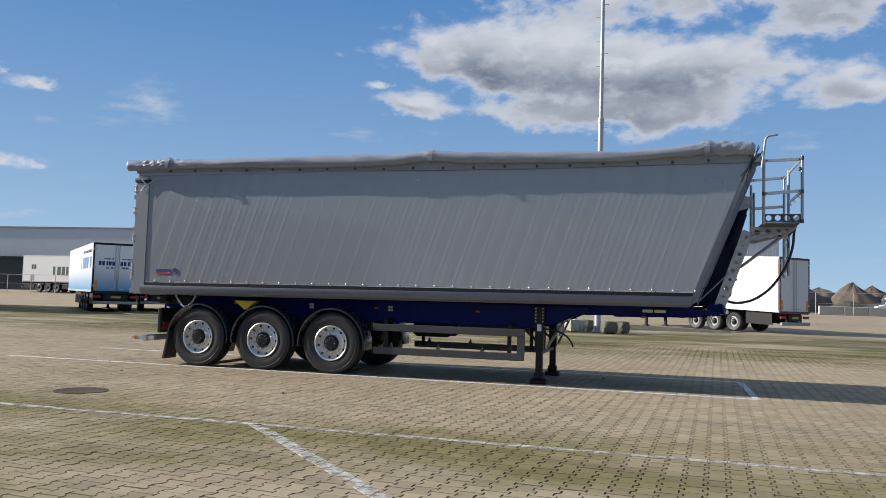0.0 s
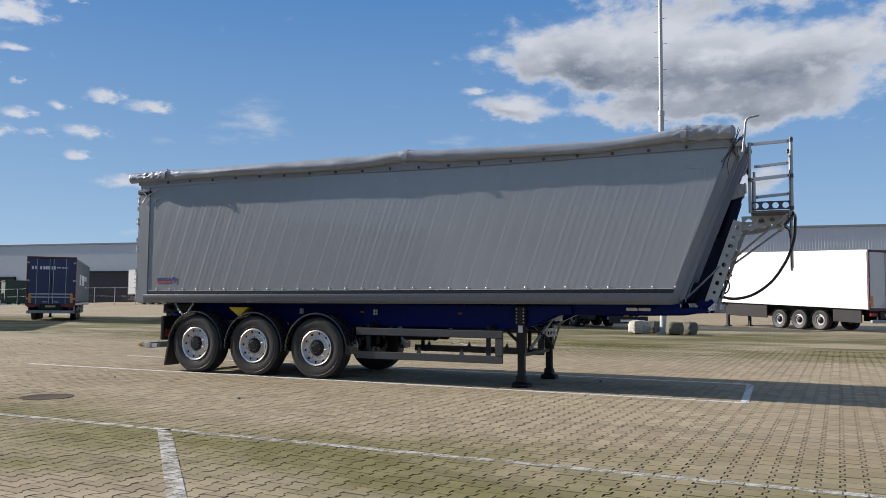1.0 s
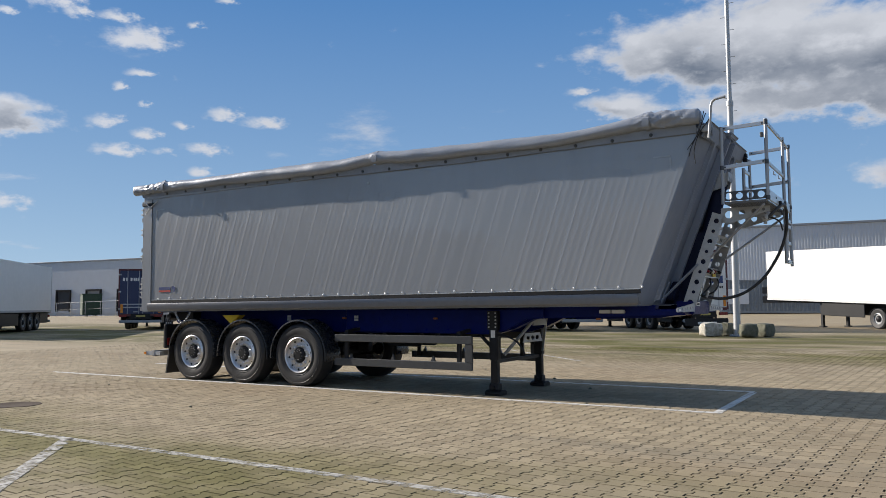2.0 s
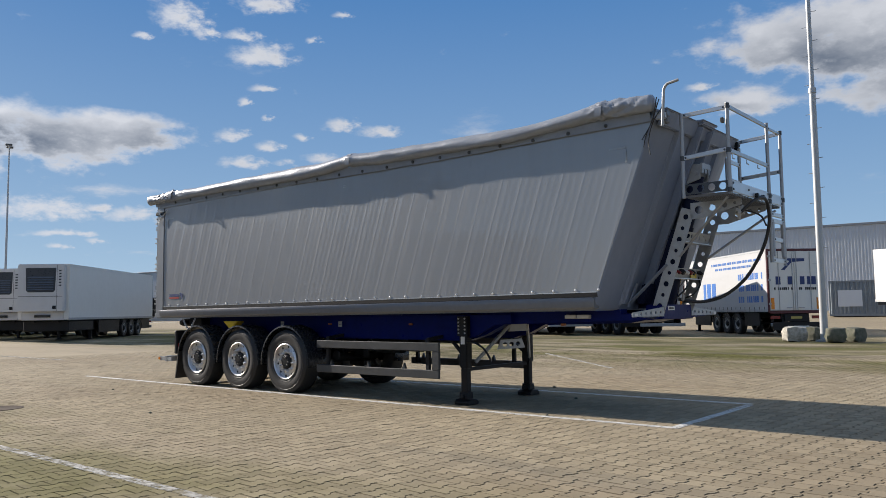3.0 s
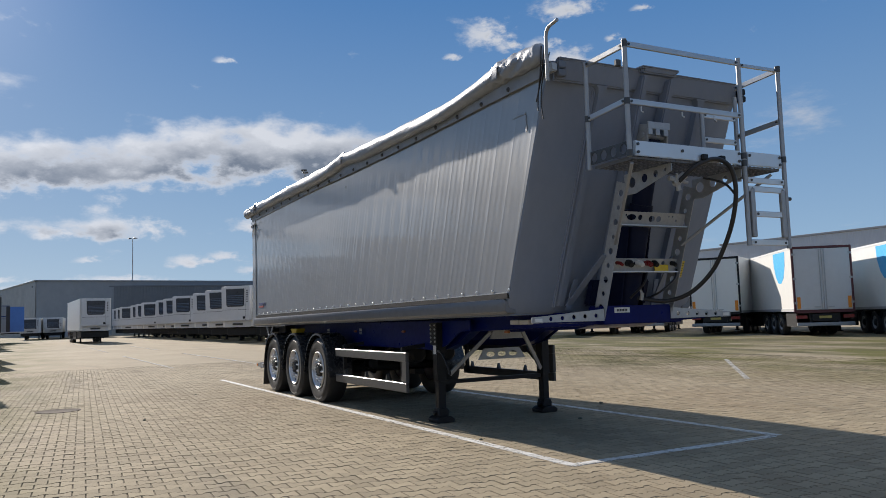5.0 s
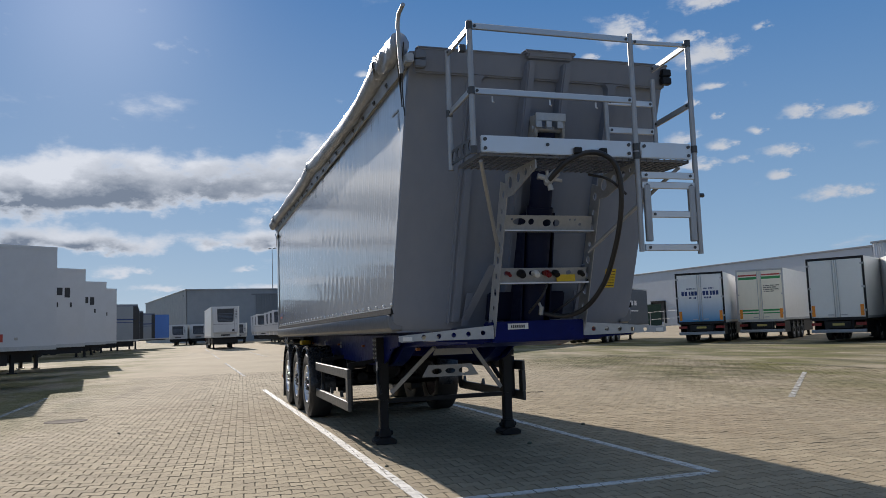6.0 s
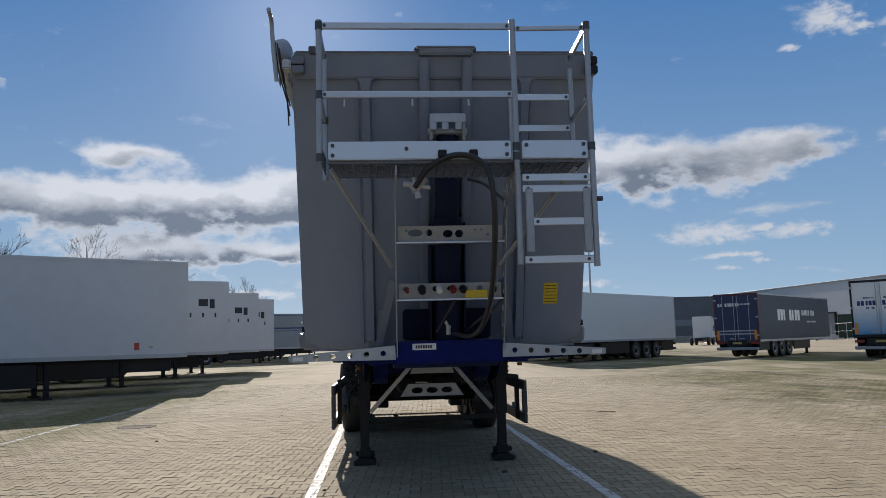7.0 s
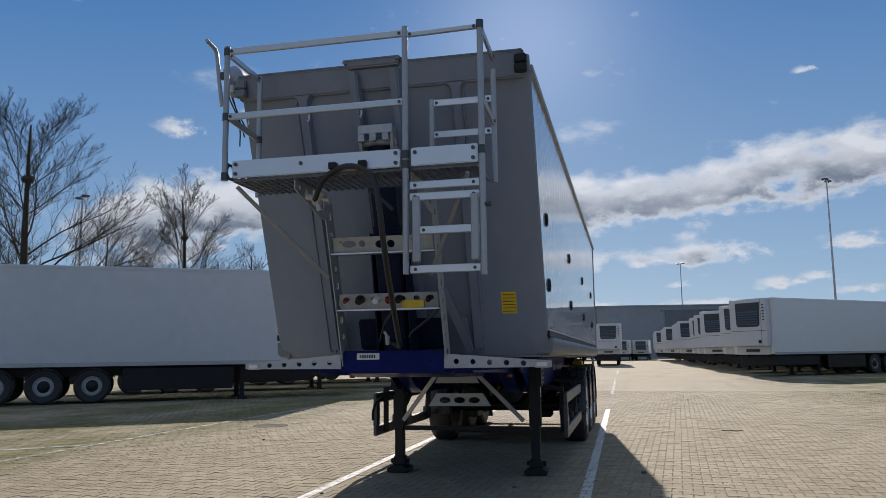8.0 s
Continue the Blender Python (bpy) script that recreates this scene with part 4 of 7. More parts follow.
        q.tube([(0.55, s * 0.6, 1.17), (0.55, s * 1.0, 1.17)], 0.05, 14)
        q.bevel(0.01, 1)
        part("tipping_pivot", q, M["black"], tr)
        chain = Build()
        chain.tube(smooth([(0.96 + 0.05 * k, s * 1.20, 1.245 - 0.19 * math.sin(math.pi * k / 8)) for k in range(9)]), 0.007, 6)
        chain = part("safety_chain", chain, M["galv"], tr, "slack galvanised chain")
        q = Build()
        q.rev([(-0.006, 0.021), (0.006, 0.021), (0.006, 0.011), (-0.006, 0.011), (-0.006, 0.021)], (0, 0, 0), "y", 10)
        link = mesh_of("link", q, M["galv"])
        for k in range(17):
            share("link", link, chain, pose(0.96 + 0.025 * k, s * 1.20, 1.245 - 0.19 * math.sin(math.pi * k / 16), 0, 0, 80 * (k % 2)))
        # yellow chock holder, side markers
        q = Build()
        q.prism([(2.06, 1.20), (2.52, 1.20), (2.30, 1.03)], "y", s * 0.98 - 0.08, s * 0.98 + 0.08)
        q.bevel(0.012)
        part("wheel_chock", q, M["yellow"], tr, "yellow plastic wheel chock")
        for x in (1.95, 4.72, 6.55, 9.25):
            q = Build()
            q.box(x - 0.035, x + 0.035, s * 0.785 - 0.02, s * 0.785 + 0.02, 1.13, 1.16)
            q.bevel(0.006, 1)
            part("side_marker", q, M["amber"], tr, "amber side marker lamp")
        for x in (3.45, 4.95):
            q = Build()
            for i in range(2):
                for j in range(2):
                    q.box(x + i * 0.045, x + i * 0.045 + 0.035, s * 0.805 - 0.006, s * 0.805 + 0.006, 1.10 + j * 0.05, 1.14 + j * 0.05)
            part("valve_block", q, M["galv"], tr)
    # added rear panel darkens the underbody; brake chambers, spring beams at the axles
    q = Build()
    q.box(0.52, 0.60, -1.12, 1.12, 0.56, 1.02)
    q.bevel(0.02, 1)
    part("lamp_carrier", q, M["black"], tr, "black panel added at the rear to darken the underbody")
    for x in (1.445, 2.75, 4.06):
        for s in (-1, 1):
            q = Build()
            q.rev([(-0.13, 0.02), (-0.12, 0.09), (-0.02, 0.10), (0.02, 0.10), (0.10, 0.085), (0.13, 0.02)], (x + 0.26, s * 0.36, 0.60), "x", 14, cap=True)
            part("brake_chamber", q, M["black"], tr)
            q = Build()
            q.box(x - 0.22, x + 0.18, s * 0.58 - 0.09, s * 0.58 + 0.09, 0.36, 0.46)
            q.bevel(0.015, 1)
            part("axle_clamp", q, M["black"], tr)
    # air tanks
    for y in (-0.25, 0.25):
        q = Build()
        q.rev([(-0.35, 0.02), (-0.34, 0.10), (-0.29, 0.14), (0.29, 0.14), (0.34, 0.10), (0.35, 0.02)], (5.6, y, 0.80), "x", 20, cap=True)
        part("air_tank", q, M["black"], tr, "black compressed-air tank")
    # side guards
    for s in (-1, 1):
        y = s * 1.15
        q = Build()
        q.bar((4.82, y, 0.83), (7.42, y, 0.83), 0.045, 0.12)
        q.bevel(0.008, 1)
        g = part("side_guard", q, M["darkgrey"], tr, "dark grey side underrun guard")
        q = Build()
        q.bar((4.82, y, 0.44), (7.42, y, 0.44), 0.045, 0.12)
        q.bevel(0.008, 1)
        part("lower_rail", q, M["darkgrey"], g)
        q = Build()
        q.box(7.30, 7.42, y - 0.0228, y + 0.0228, 0.502, 0.768)
        part("end_post", q, M["darkgrey"], g)
        for x in (5.02, 7.16):
            q = Build()
            q.bar((x, y - s * 0.06, 0.42), (x, y - s * 0.06, 0.95), 0.05, 0.06, (1, 0, 0))
            q.bar((x, y - s * 0.06, 0.93), (x, s * 0.72, 0.97), 0.05, 0.05)
            part("guard_bracket", q, M["black"], g)
        for x in (5.12, 5.95, 6.7):
            q = Build()
            q.prism([(x - 0.02, 0.50), (x + 0.05, 0.50), (x + 0.02, 0.585)], "y", y - s * 0.03 - 0.02, y - s * 0.03 + 0.02)
            part("rail_clip", q, M["darkgrey"], g)


def build_landing_gear(tr):
    for s in (-1, 1):
        y = s * 0.80 + 0.022
        q = Build()
        q.box(7.535, 7.675, y - 0.065, y + 0.065, 0.52, 1.24)
        q.bevel(0.012)
        leg = part("landing_leg", q, M["black"], tr, "black telescopic landing leg")
        q = Build()
        q.box(7.55, 7.66, y - 0.05, y + 0.05, 0.10, 0.52)
        q.bevel(0.008)
        part("inner_leg", q, M["black"], leg)
        q = Build()
        q.prism([(y - 0.12, 0.0), (y + 0.12, 0.0), (y + 0.13, 0.045), (y + 0.075, 0.08), (y - 0.075, 0.08), (y - 0.13, 0.045)], "x", 7.48, 7.735)
        q.prism([(y - 0.075, 0.08), (y + 0.075, 0.08), (y + 0.06, 0.18), (y - 0.06, 0.18)], "x", 7.53, 7.68)
        q.tube([(7.605, y - 0.11, 0.12), (7.605, y + 0.11, 0.12)], 0.03, 10)
        q.bevel(0.008, 1)
        part("foot", q, M["black"], leg, "black steel landing foot")
        q = Build()
        q.box(7.52, 7.69, y - 0.085, y + 0.085, 0.98, 1.26)
        plate = part("mounting_plate", q, M["black"], leg)
        for k in range(10):
            q = Build()
            bx, bz = 7.548 + 0.114 * (k % 2), 1.02 + 0.052 * (k // 2)
            q.tube([(bx, y + s * 0.084, bz), (bx, y + s * 0.098, bz)], 0.013, 6)
            part("bolt", q, M["galv"], plate)
        q = Build()
        q.box(7.57, 7.64, y + s * 0.066, y + s * 0.069, 0.86, 0.97)
        part("sticker", q, M["white_paint"], leg, "small pale sticker")
        # galvanised brace from the middle bracket to the leg
        q = Build()
        q.bar((8.00, s * 0.24, 1.12), (7.72, s * 0.70, 0.60), 0.045, 0.03, (1, 0, 0))
        part("diagonal_brace", q, M["galv"], tr, "galvanised diagonal brace")
        q = Build()
        q.bar((7.2, s * 0.70, 1.0), (7.55, s * 0.76, 0.70), 0.04, 0.04)
        part("leg_strut", q, M["black"], leg)
    plate = perforated([(-0.36, -0.09), (0.36, -0.09), (0.27, 0.05), (-0.27, 0.05)], [(-0.17, -0.025, 0.034, 0.065), (0.0, -0.025, 0.034, 0.065), (0.17, -0.025, 0.034, 0.065)], 0.012)
    ob = part("cross_plate", plate, M["galv"], tr, "galvanised cross plate with oval holes")
    ob.matrix_local = Matrix(((0, 0, 1, 7.86), (1, 0, 0, 0), (0, 1, 0, 0.86), (0, 0, 0, 1)))
    q = Build()
    q.prism([(-0.25, 1.03), (0.25, 1.03), (0.20, 1.14), (-0.20, 1.14)], "x", 7.98, 8.0)
    q.box(7.9, 8.02, -0.22, 0.22, 1.12, 1.15)
    part("brace_bracket", q, M["galv"], tr)
    q = Build()
    q.bar((7.605, -0.72, 0.50), (7.605, 0.76, 0.50), 0.06, 0.05)
    part("leg_crossbar", q, M["black"], tr)
    q = Build()
    q.tube(smooth([(7.62, -0.82, 0.90), (7.84, -0.88, 0.89), (8.03, -0.93, 0.82), (8.13, -0.94, 0.72), (8.17, -0.93, 0.63)]), 0.015, 8)
    part("leg_crank", q, M["black"], tr, "black landing gear crank")
    q = Build()
    q.box(9.24, 9.405, -0.74, -0.665, 1.222, 1.272)
    q.box(9.425, 9.60, -0.74, -0.665, 1.222, 1.272)
    q.bevel(0.008, 1)
    part("tool_box", q, M["greyish_white"], tr, "small pale box under the sill")


def build_platform(tr):
    """Access platform and ladder on the front, carried by two sloping perforated uprights."""
    XF, XB = 11.56, 11.02
    Y0, YM, Y1 = -0.954, 0.43, 0.972
    ZP, ZT = 2.72, 3.655

    def ux(z):
        return 10.402 + (z - 1.28) * 0.349
    # uprights, perforated channels leaning with the wall
    for y in (-0.43, 0.45):
        length = math.hypot(1.28, ux(2.56) - ux(1.28))
        holes = []
        for k in range(9):
            holes.append((0.0, 0.10 + k * (length - 0.2) / 8, 0.034 if k % 2 == 0 else 0.024))
        pl = perforated([(-0.085, 0), (0.085, 0), (0.085, length), (-0.085, length)], holes, 0.008)
        ob = part("upright", pl, M["galv"], tr, "galvanised upright with punched holes")
        d = Vector((ux(2.56) - ux(1.28), 0, 1.28)).normalized()
        n = Vector((d.z, 0, -d.x))
        base = Vector((ux(1.28), y, 1.28))
        ob.matrix_local = Matrix(((n.x, d.x, 0, base.x), (0, 0, 1, base.y), (n.z, d.z, 0, base.z), (0, 0, 0, 1)))
        q = Build()
        a, c = base + n * 0.085, base + d * length + n * 0.085
        q.bar(a + Vector((0, 0.02 if y < 0 else -0.012, 0)), c + Vector((0, 0.02 if y < 0 else -0.012, 0)), 0.055, 0.008, n)
        q.bar(a + Vector((0, 0.02 if y < 0 else -0.012, 0)) - n * 0.17, c + Vector((0, 0.02 if y < 0 else -0.012, 0)) - n * 0.17, 0.055, 0.008, n)
        part("flange", q, M["galv"], ob)
        # bracket under the platform
        arm = perforated([(0, -0.20), (0.14, -0.20), (0.62, -0.07), (0.62, 0.0), (0, 0.0)], [(0.10, -0.09, 0.05), (0.27, -0.075, 0.042), (0.42, -0.06, 0.034), (0.54, -0.045, 0.02)], 0.01)
        ob = part("platform_bracket", arm, M["galv"], tr, "galvanised bracket with round holes")
        ob.matrix_local = Matrix(((1, 0, 0, 10.88), (0, 0, 1, y), (0, 1, 0, ZP - 0.09), (0, 0, 0, 1)))
    # cross plates between the uprights
    for z, h, extra in ((1.79, 0.13, True), (2.235, 0.13, False)):
        holes = [(-0.28, 0.01, 0.03, 0.06), (-0.17, 0.01, 0.028), (-0.02, 0.0, 0.032, 0.04), (0.07, 0.0, 0.032), (0.20, 0.03, 0.010), (0.25, 0.03, 0.010), (0.30, -0.01, 0.014), (-0.35, 0.03, 0.012)] if not extra else [(-0.36 + k * 0.12, 0.02, 0.022, 0.026) for k in range(7)]
        pl = perforated([(-0.415, -h / 2), (0.415, -h / 2), (0.415, h / 2), (-0.415, h / 2)], holes, 0.006)
        ob = part("cross_plate", pl, M["galv"], tr, "galvanised plate with cut-outs")
        lean = pose(ux(z) + 0.03, 0.01, z, 0, 19.2, 0) @ Matrix(((0, 0, 1, 0), (1, 0, 0, 0), (0, 1, 0, 0), (0, 0, 0, 1)))
        ob.matrix_local = lean
        q = Build()
        q.box(ux(z - h / 2) - 0.01, ux(z - h / 2) + 0.078, -0.42, 0.44, z - h / 2 - 0.012, z - h / 2)
        part("shelf_lip", q, M["alu_bright"], ob).matrix_local = lean.inverted()
    # added dark boxes stand in for the shaded foot of the wall
    for y0, y1 in ((-0.37, -0.02), (0.04, 0.385)):
        q = Build()
        q.prism([(front_x(1.40) + 0.03, 1.40), (front_x(1.40) + 0.13, 1.40), (front_x(1.66) + 0.12, 1.66), (front_x(1.66) + 0.03, 1.66)], "y", y0, y1)
        q.bevel(0.015)
        part("cover_box", q, M["ram"], tr, "dark box standing in for the shaded wall foot between the uprights")
    # connections on the lower plate
    conn = (("white_paint", -0.02, 0.028), ("red", 0.09, 0.030), ("black", 0.17, 0.030), ("black", -0.16, 0.036), ("red", -0.28, 0.018), ("black", 0.42, 0.024))
    for c, y, r in conn:
        q = Build()
        x = ux(1.80) + 0.03
        q.tube([(x - 0.01, y - 0.06, 1.81), (x + 0.045, y - 0.06, 1.80), (x + 0.075, y - 0.06, 1.78)], [r, r, r * 0.8], 12)
        part("socket", q, M[c], tr, {"white_paint": "white plug socket", "red": "red air coupling", "black": "black plug socket"}[c])
    q = Build()
    x = ux(1.755) + 0.05
    q.box(x, x + 0.01, 0.13, 0.31, 1.728, 1.79)
    part("notice_plate", q, M["yellow"], tr, "yellow notice plate")
    q = Build()
    q.tube([(10.56, -0.01, 1.44), (10.58, -0.01, 1.51)], 0.02, 10)
    q.tube([(10.57, -0.01, 1.50), (10.585, -0.035, 1.545)], 0.013, 8)
    part("valve", q, M["galv"], tr)
    # deck: front board, open grating, side board with round holes
    q = Build()
    q.box(XF - 0.025, XF + 0.005, Y0 + 0.06, YM - 0.04, ZP - 0.065, ZP + 0.065)
    q.bevel(0.006)
    part("front_board", q, M["alu_bright"], tr, "bright aluminium kick board")
    q = Build()
    q.box(XF - 0.025, XF + 0.005, YM + 0.04, Y1 - 0.03, ZP - 0.065, ZP + 0.065)
    q.bevel(0.006)
    part("front_board", q, M["alu_bright"], tr, "bright aluminium kick board")
    q = Build()
    for k in range(34):
        y = Y0 + 0.06 + k * (Y1 - Y0 - 0.1) / 33
        q.box(XB, XF - 0.03, y - 0.004, y + 0.004, ZP - 0.09, ZP - 0.062)
    for k in range(9):
        x = XB + 0.02 + k * (XF - XB - 0.06) / 8
        q.box(x - 0.006, x + 0.006, Y0 + 0.06, Y1 - 0.04, ZP - 0.085, ZP - 0.066)
    part("deck_grating", q, M["sill"], tr, "open galvanised grating")
    side = perforated([(0, -0.06), (0.53, -0.06), (0.53, 0.06), (0, 0.06)], [(0.07 + k * 0.13, 0.0, 0.043) for k in range(4)], 0.008)
    ob = part("side_board", side, M["darkgrey"], tr, "dark side board with round holes")
    ob.matrix_local = Matrix(((1, 0, 0, XB), (0, 0, 1, Y0), (0, 1, 0, ZP), (0, 0, 0, 1)))
    q = Build()
    q.tube([(XF + 0.004, 0, 0), (XF + 0.014, 0, 0)], 0.014, 10)
    nut = mesh_of("board_bolt", q, M["darkgrey"])
    for y, z in ((Y0 + 0.09, ZP + 0.035), (Y0 + 0.09, ZP - 0.035), (YM - 0.07, ZP + 0.035), (YM - 0.07, ZP - 0.035), (YM + 0.07, ZP + 0.03), (Y1 - 0.06, ZP + 0.035), (Y1 - 0.06, ZP - 0.035), (-0.35, ZP + 0.01)):
        share("board_bolt", nut, tr, pose(0, y, z))
    for y in (-0.78, -0.30, 0.10):
        q = Build()
        q.tube([(XF - 0.02, y, 3.095), (XF - 0.02, y, 3.055), (XF + 0.005, y, 3.04)], 0.007, 6)
        part("rail_hook", q, M["alu_bright"], tr)
    # posts
    def post(x, y, z0, z1):
        q = Build()
        q.tube([(x, y, z0), (x, y, z1)], 0.022, 12)
        return part("post", q, M["alu_rail"], tr)

    def rail(p0, p1, h=0.05, name="guard_rail"):
        q = Build()
        q.bar(p0, p1, 0.022, h)
        q.bevel(0.005, 1)
        r = part(name, q, M["alu_bright" if name == "rung" else "rail_mix"], tr)
        for p, o in ((Vector(p0), 0.04), (Vector(p1), -0.04)):
            d = (Vector(p1) - Vector(p0)).normalized()
            c = p + d * o if o > 0 else p + d * o
            s = d.cross(Vector((0, 0, 1))).normalized()
            k = Build()
            k.tube([c - s * 0.018, c + s * 0.018], 0.012, 8)
            part("bolt", k, M["darkgrey"], r)
        return r

    post(XF, Y0, ZP - 0.08, ZT + 0.012)
    post(XB, Y0, ZP - 0.10, ZT - 0.03)
    post(XF, YM, 1.90, ZT + 0.02)
    post(XF, Y1, 1.88, ZT + 0.005)
    post(XB, Y1, ZP - 0.1, 3.50)
    post(XB, YM + 0.06, ZP - 0.05, 3.30)
    for z in (ZT - 0.028, 3.122):
        rail((XF, Y0, z), (XF, YM, z))
        rail((XB, Y0, z - 0.03), (XF, Y0, z - 0.01 + (0.02 if z < 3.4 else 0)))
        rail((XB, Y1, z - 0.04), (XF, Y1, z))
    rail((XF, YM, ZT - 0.045), (XF, Y1, ZT - 0.035), 0.035)
    for z in (3.27, 3.02):
        rail((XB, YM + 0.06, z), (XB, Y1, z), 0.055, "rung")
    # clamps
    for x, y, z in ((XF, Y0, 3.122), (XF, Y0, ZT - 0.028), (XF, YM, ZP + 0.02), (XF, Y1, ZP + 0.02), (XF, Y1, ZT - 0.02), (XF, Y0, ZP - 0.05), (XF, YM, ZP - 0.05), (XB, Y0, 3.09)):
        q = Build()
        q.tube([(x, y, z - 0.028), (x, y, z + 0.028)], 0.027, 12)
        part("clamp", q, M["darkgrey"], tr)
    # hanging ladder
    for z in (2.515, 2.434, 2.199, 1.931):
        short = 0.06 if z == 2.199 else 0.0
        rail((XF, YM + 0.03 + short, z), (XF, Y1 - 0.02, z), 0.055, "rung")
    for y in (YM + 0.075, Y1 - 0.055):
        q = Build()
        q.box(XF - 0.02, XF + 0.02, y - 0.028, y + 0.028, 1.98, 2.44)
        q.bevel(0.008, 1)
        part("ladder_stile", q, M["alu_rail"], tr)
    for s, y in ((1, Y1),):
        q = Build()
        q.tube([(XF, y, 2.36), (XF, y + 0.06, 2.36)], 0.018, 8)
        part("latch_knob", q, M["darkgrey"], tr)
    q = Build()
    q.box(XF - 0.06, XF - 0.02, Y0 - 0.075, Y0 - 0.022, 3.43, 3.49)
    q.bevel(0.008, 1)
    part("latch", q, M["darkgrey"], tr)
    # stays from the uprights out to the deck edge
    for pts in ([(ux(1.95) + 0.1, 0.40, 1.98), (XF - 0.06, 0.86, ZP - 0.12)], [(ux(1.95) + 0.1, -0.46, 1.98), (XF - 0.06, -0.88, ZP - 0.12)]):
        q = Build()
        q.tube(pts, 0.016, 8)
        part("stay", q, M["alu_rail"], tr, "thin aluminium stay")
    # hose: down from the deck edge in a long loop
    q = Build()
    q.tube(smooth([(XF - 0.12, -0.29, 2.48), (XF - 0.02, -0.19, 2.60), (XF + 0.03, -0.04, 2.67), (XF + 0.05, 0.10, 2.66), (XF + 0.05, 0.21, 2.57), (XF + 0.04, 0.25, 2.38), (XF - 0.02, 0.26, 2.15), (XF - 0.13, 0.26, 1.92), (XF - 0.30, 0.25, 1.68), (XF - 0.55, 0.21, 1.49), (XF - 0.82, 0.14, 1.42), (10.50, 0.0, 1.46)]), 0.021, 12)
    part("hydraulic_hose", q, M["hose"], tr, "thick black hydraulic hose hanging in a loop")
    q = Build()
    q.tube([(XF - 0.16, -0.30, 2.47), (XF - 0.10, -0.225, 2.545)], 0.035, 10)
    q.tube([(XF - 0.16, -0.37, 2.515), (XF - 0.12, -0.18, 2.475)], [0.024, 0.014], 8)
    q.tube([(XF - 0.15, -0.265, 2.405), (XF - 0.13, -0.30, 2.555)], [0.024, 0.014], 8)
    q.rev([(-0.03, 0.02), (-0.02, 0.045), (0.02, 0.045), (0.03, 0.02)], (XF - 0.15, -0.285, 2.485), "y", 10)
    part("hose_coupling", q, M["galv"], tr, "galvanised winged hose coupling")
    for y in (-0.10, 0.12):
        q = Build()
        q.box(XF - 0.01, XF + 0.04, y - 0.03, y + 0.03, 2.665, 2.715)
        q.bevel(0.006, 1)
        part("hose_clip", q, M["black"], tr)
    for pts in ([(XF - 0.2, 0.1, 2.55), (XF - 0.05, 0.2, 2.48), (XF - 0.02, 0.33, 2.36)], [(10.45, 0.15, 1.45), (10.62, 0.2, 1.52), (10.65, 0.36, 1.64), (10.6, 0.45, 1.74)], [(10.5, -0.1, 1.46), (10.62, -0.02, 1.6), (10.6, 0.05, 1.72)]):
        q = Build()
        q.tube(smooth(pts), 0.011, 8)
        part("air_line", q, M["hose"], tr)


def nose_up(tr):
    """Shears the body a little nose-up to fit the camera's view."""
    shear = Matrix.Identity(4)
    shear[2][0], shear[2][3] = 0.0062, -0.0062 * 3.0
    for ob in tr.children_recursive:
        if ob.data.users == 1:
            ob.data.transform(shear)
        else:
            ob.matrix_basis = Matrix.Translation((0, 0, 0.0062 * (ob.matrix_basis.translation.x - 3.0))) @ ob.matrix_basis


STOPS = [(9.90 - 2.68 * k, 2.465 - 0.021 * k) for k in range(4)] + [(9.82 - 2.69 * k, 1.90 - 0.012 * k) for k in range(4)]
trailer = thing("tipping_trailer", pose(-0.102, -0.034, 0, 0, 0, 1.31), "grey aluminium tipping semi-trailer on deep blue chassis, standing on legs", "semi-trailer")
build_body(trailer)
build_tarp(trailer)
nose_up(trailer)
build_chassis(trailer)
build_running_gear(trailer)
build_landing_gear(trailer)
build_platform(trailer)


# ---- the yard ----
PAVED = (-12.0, 20.0, -15.5, 13.0)      # x0, x1, y0, y1 of the single stones


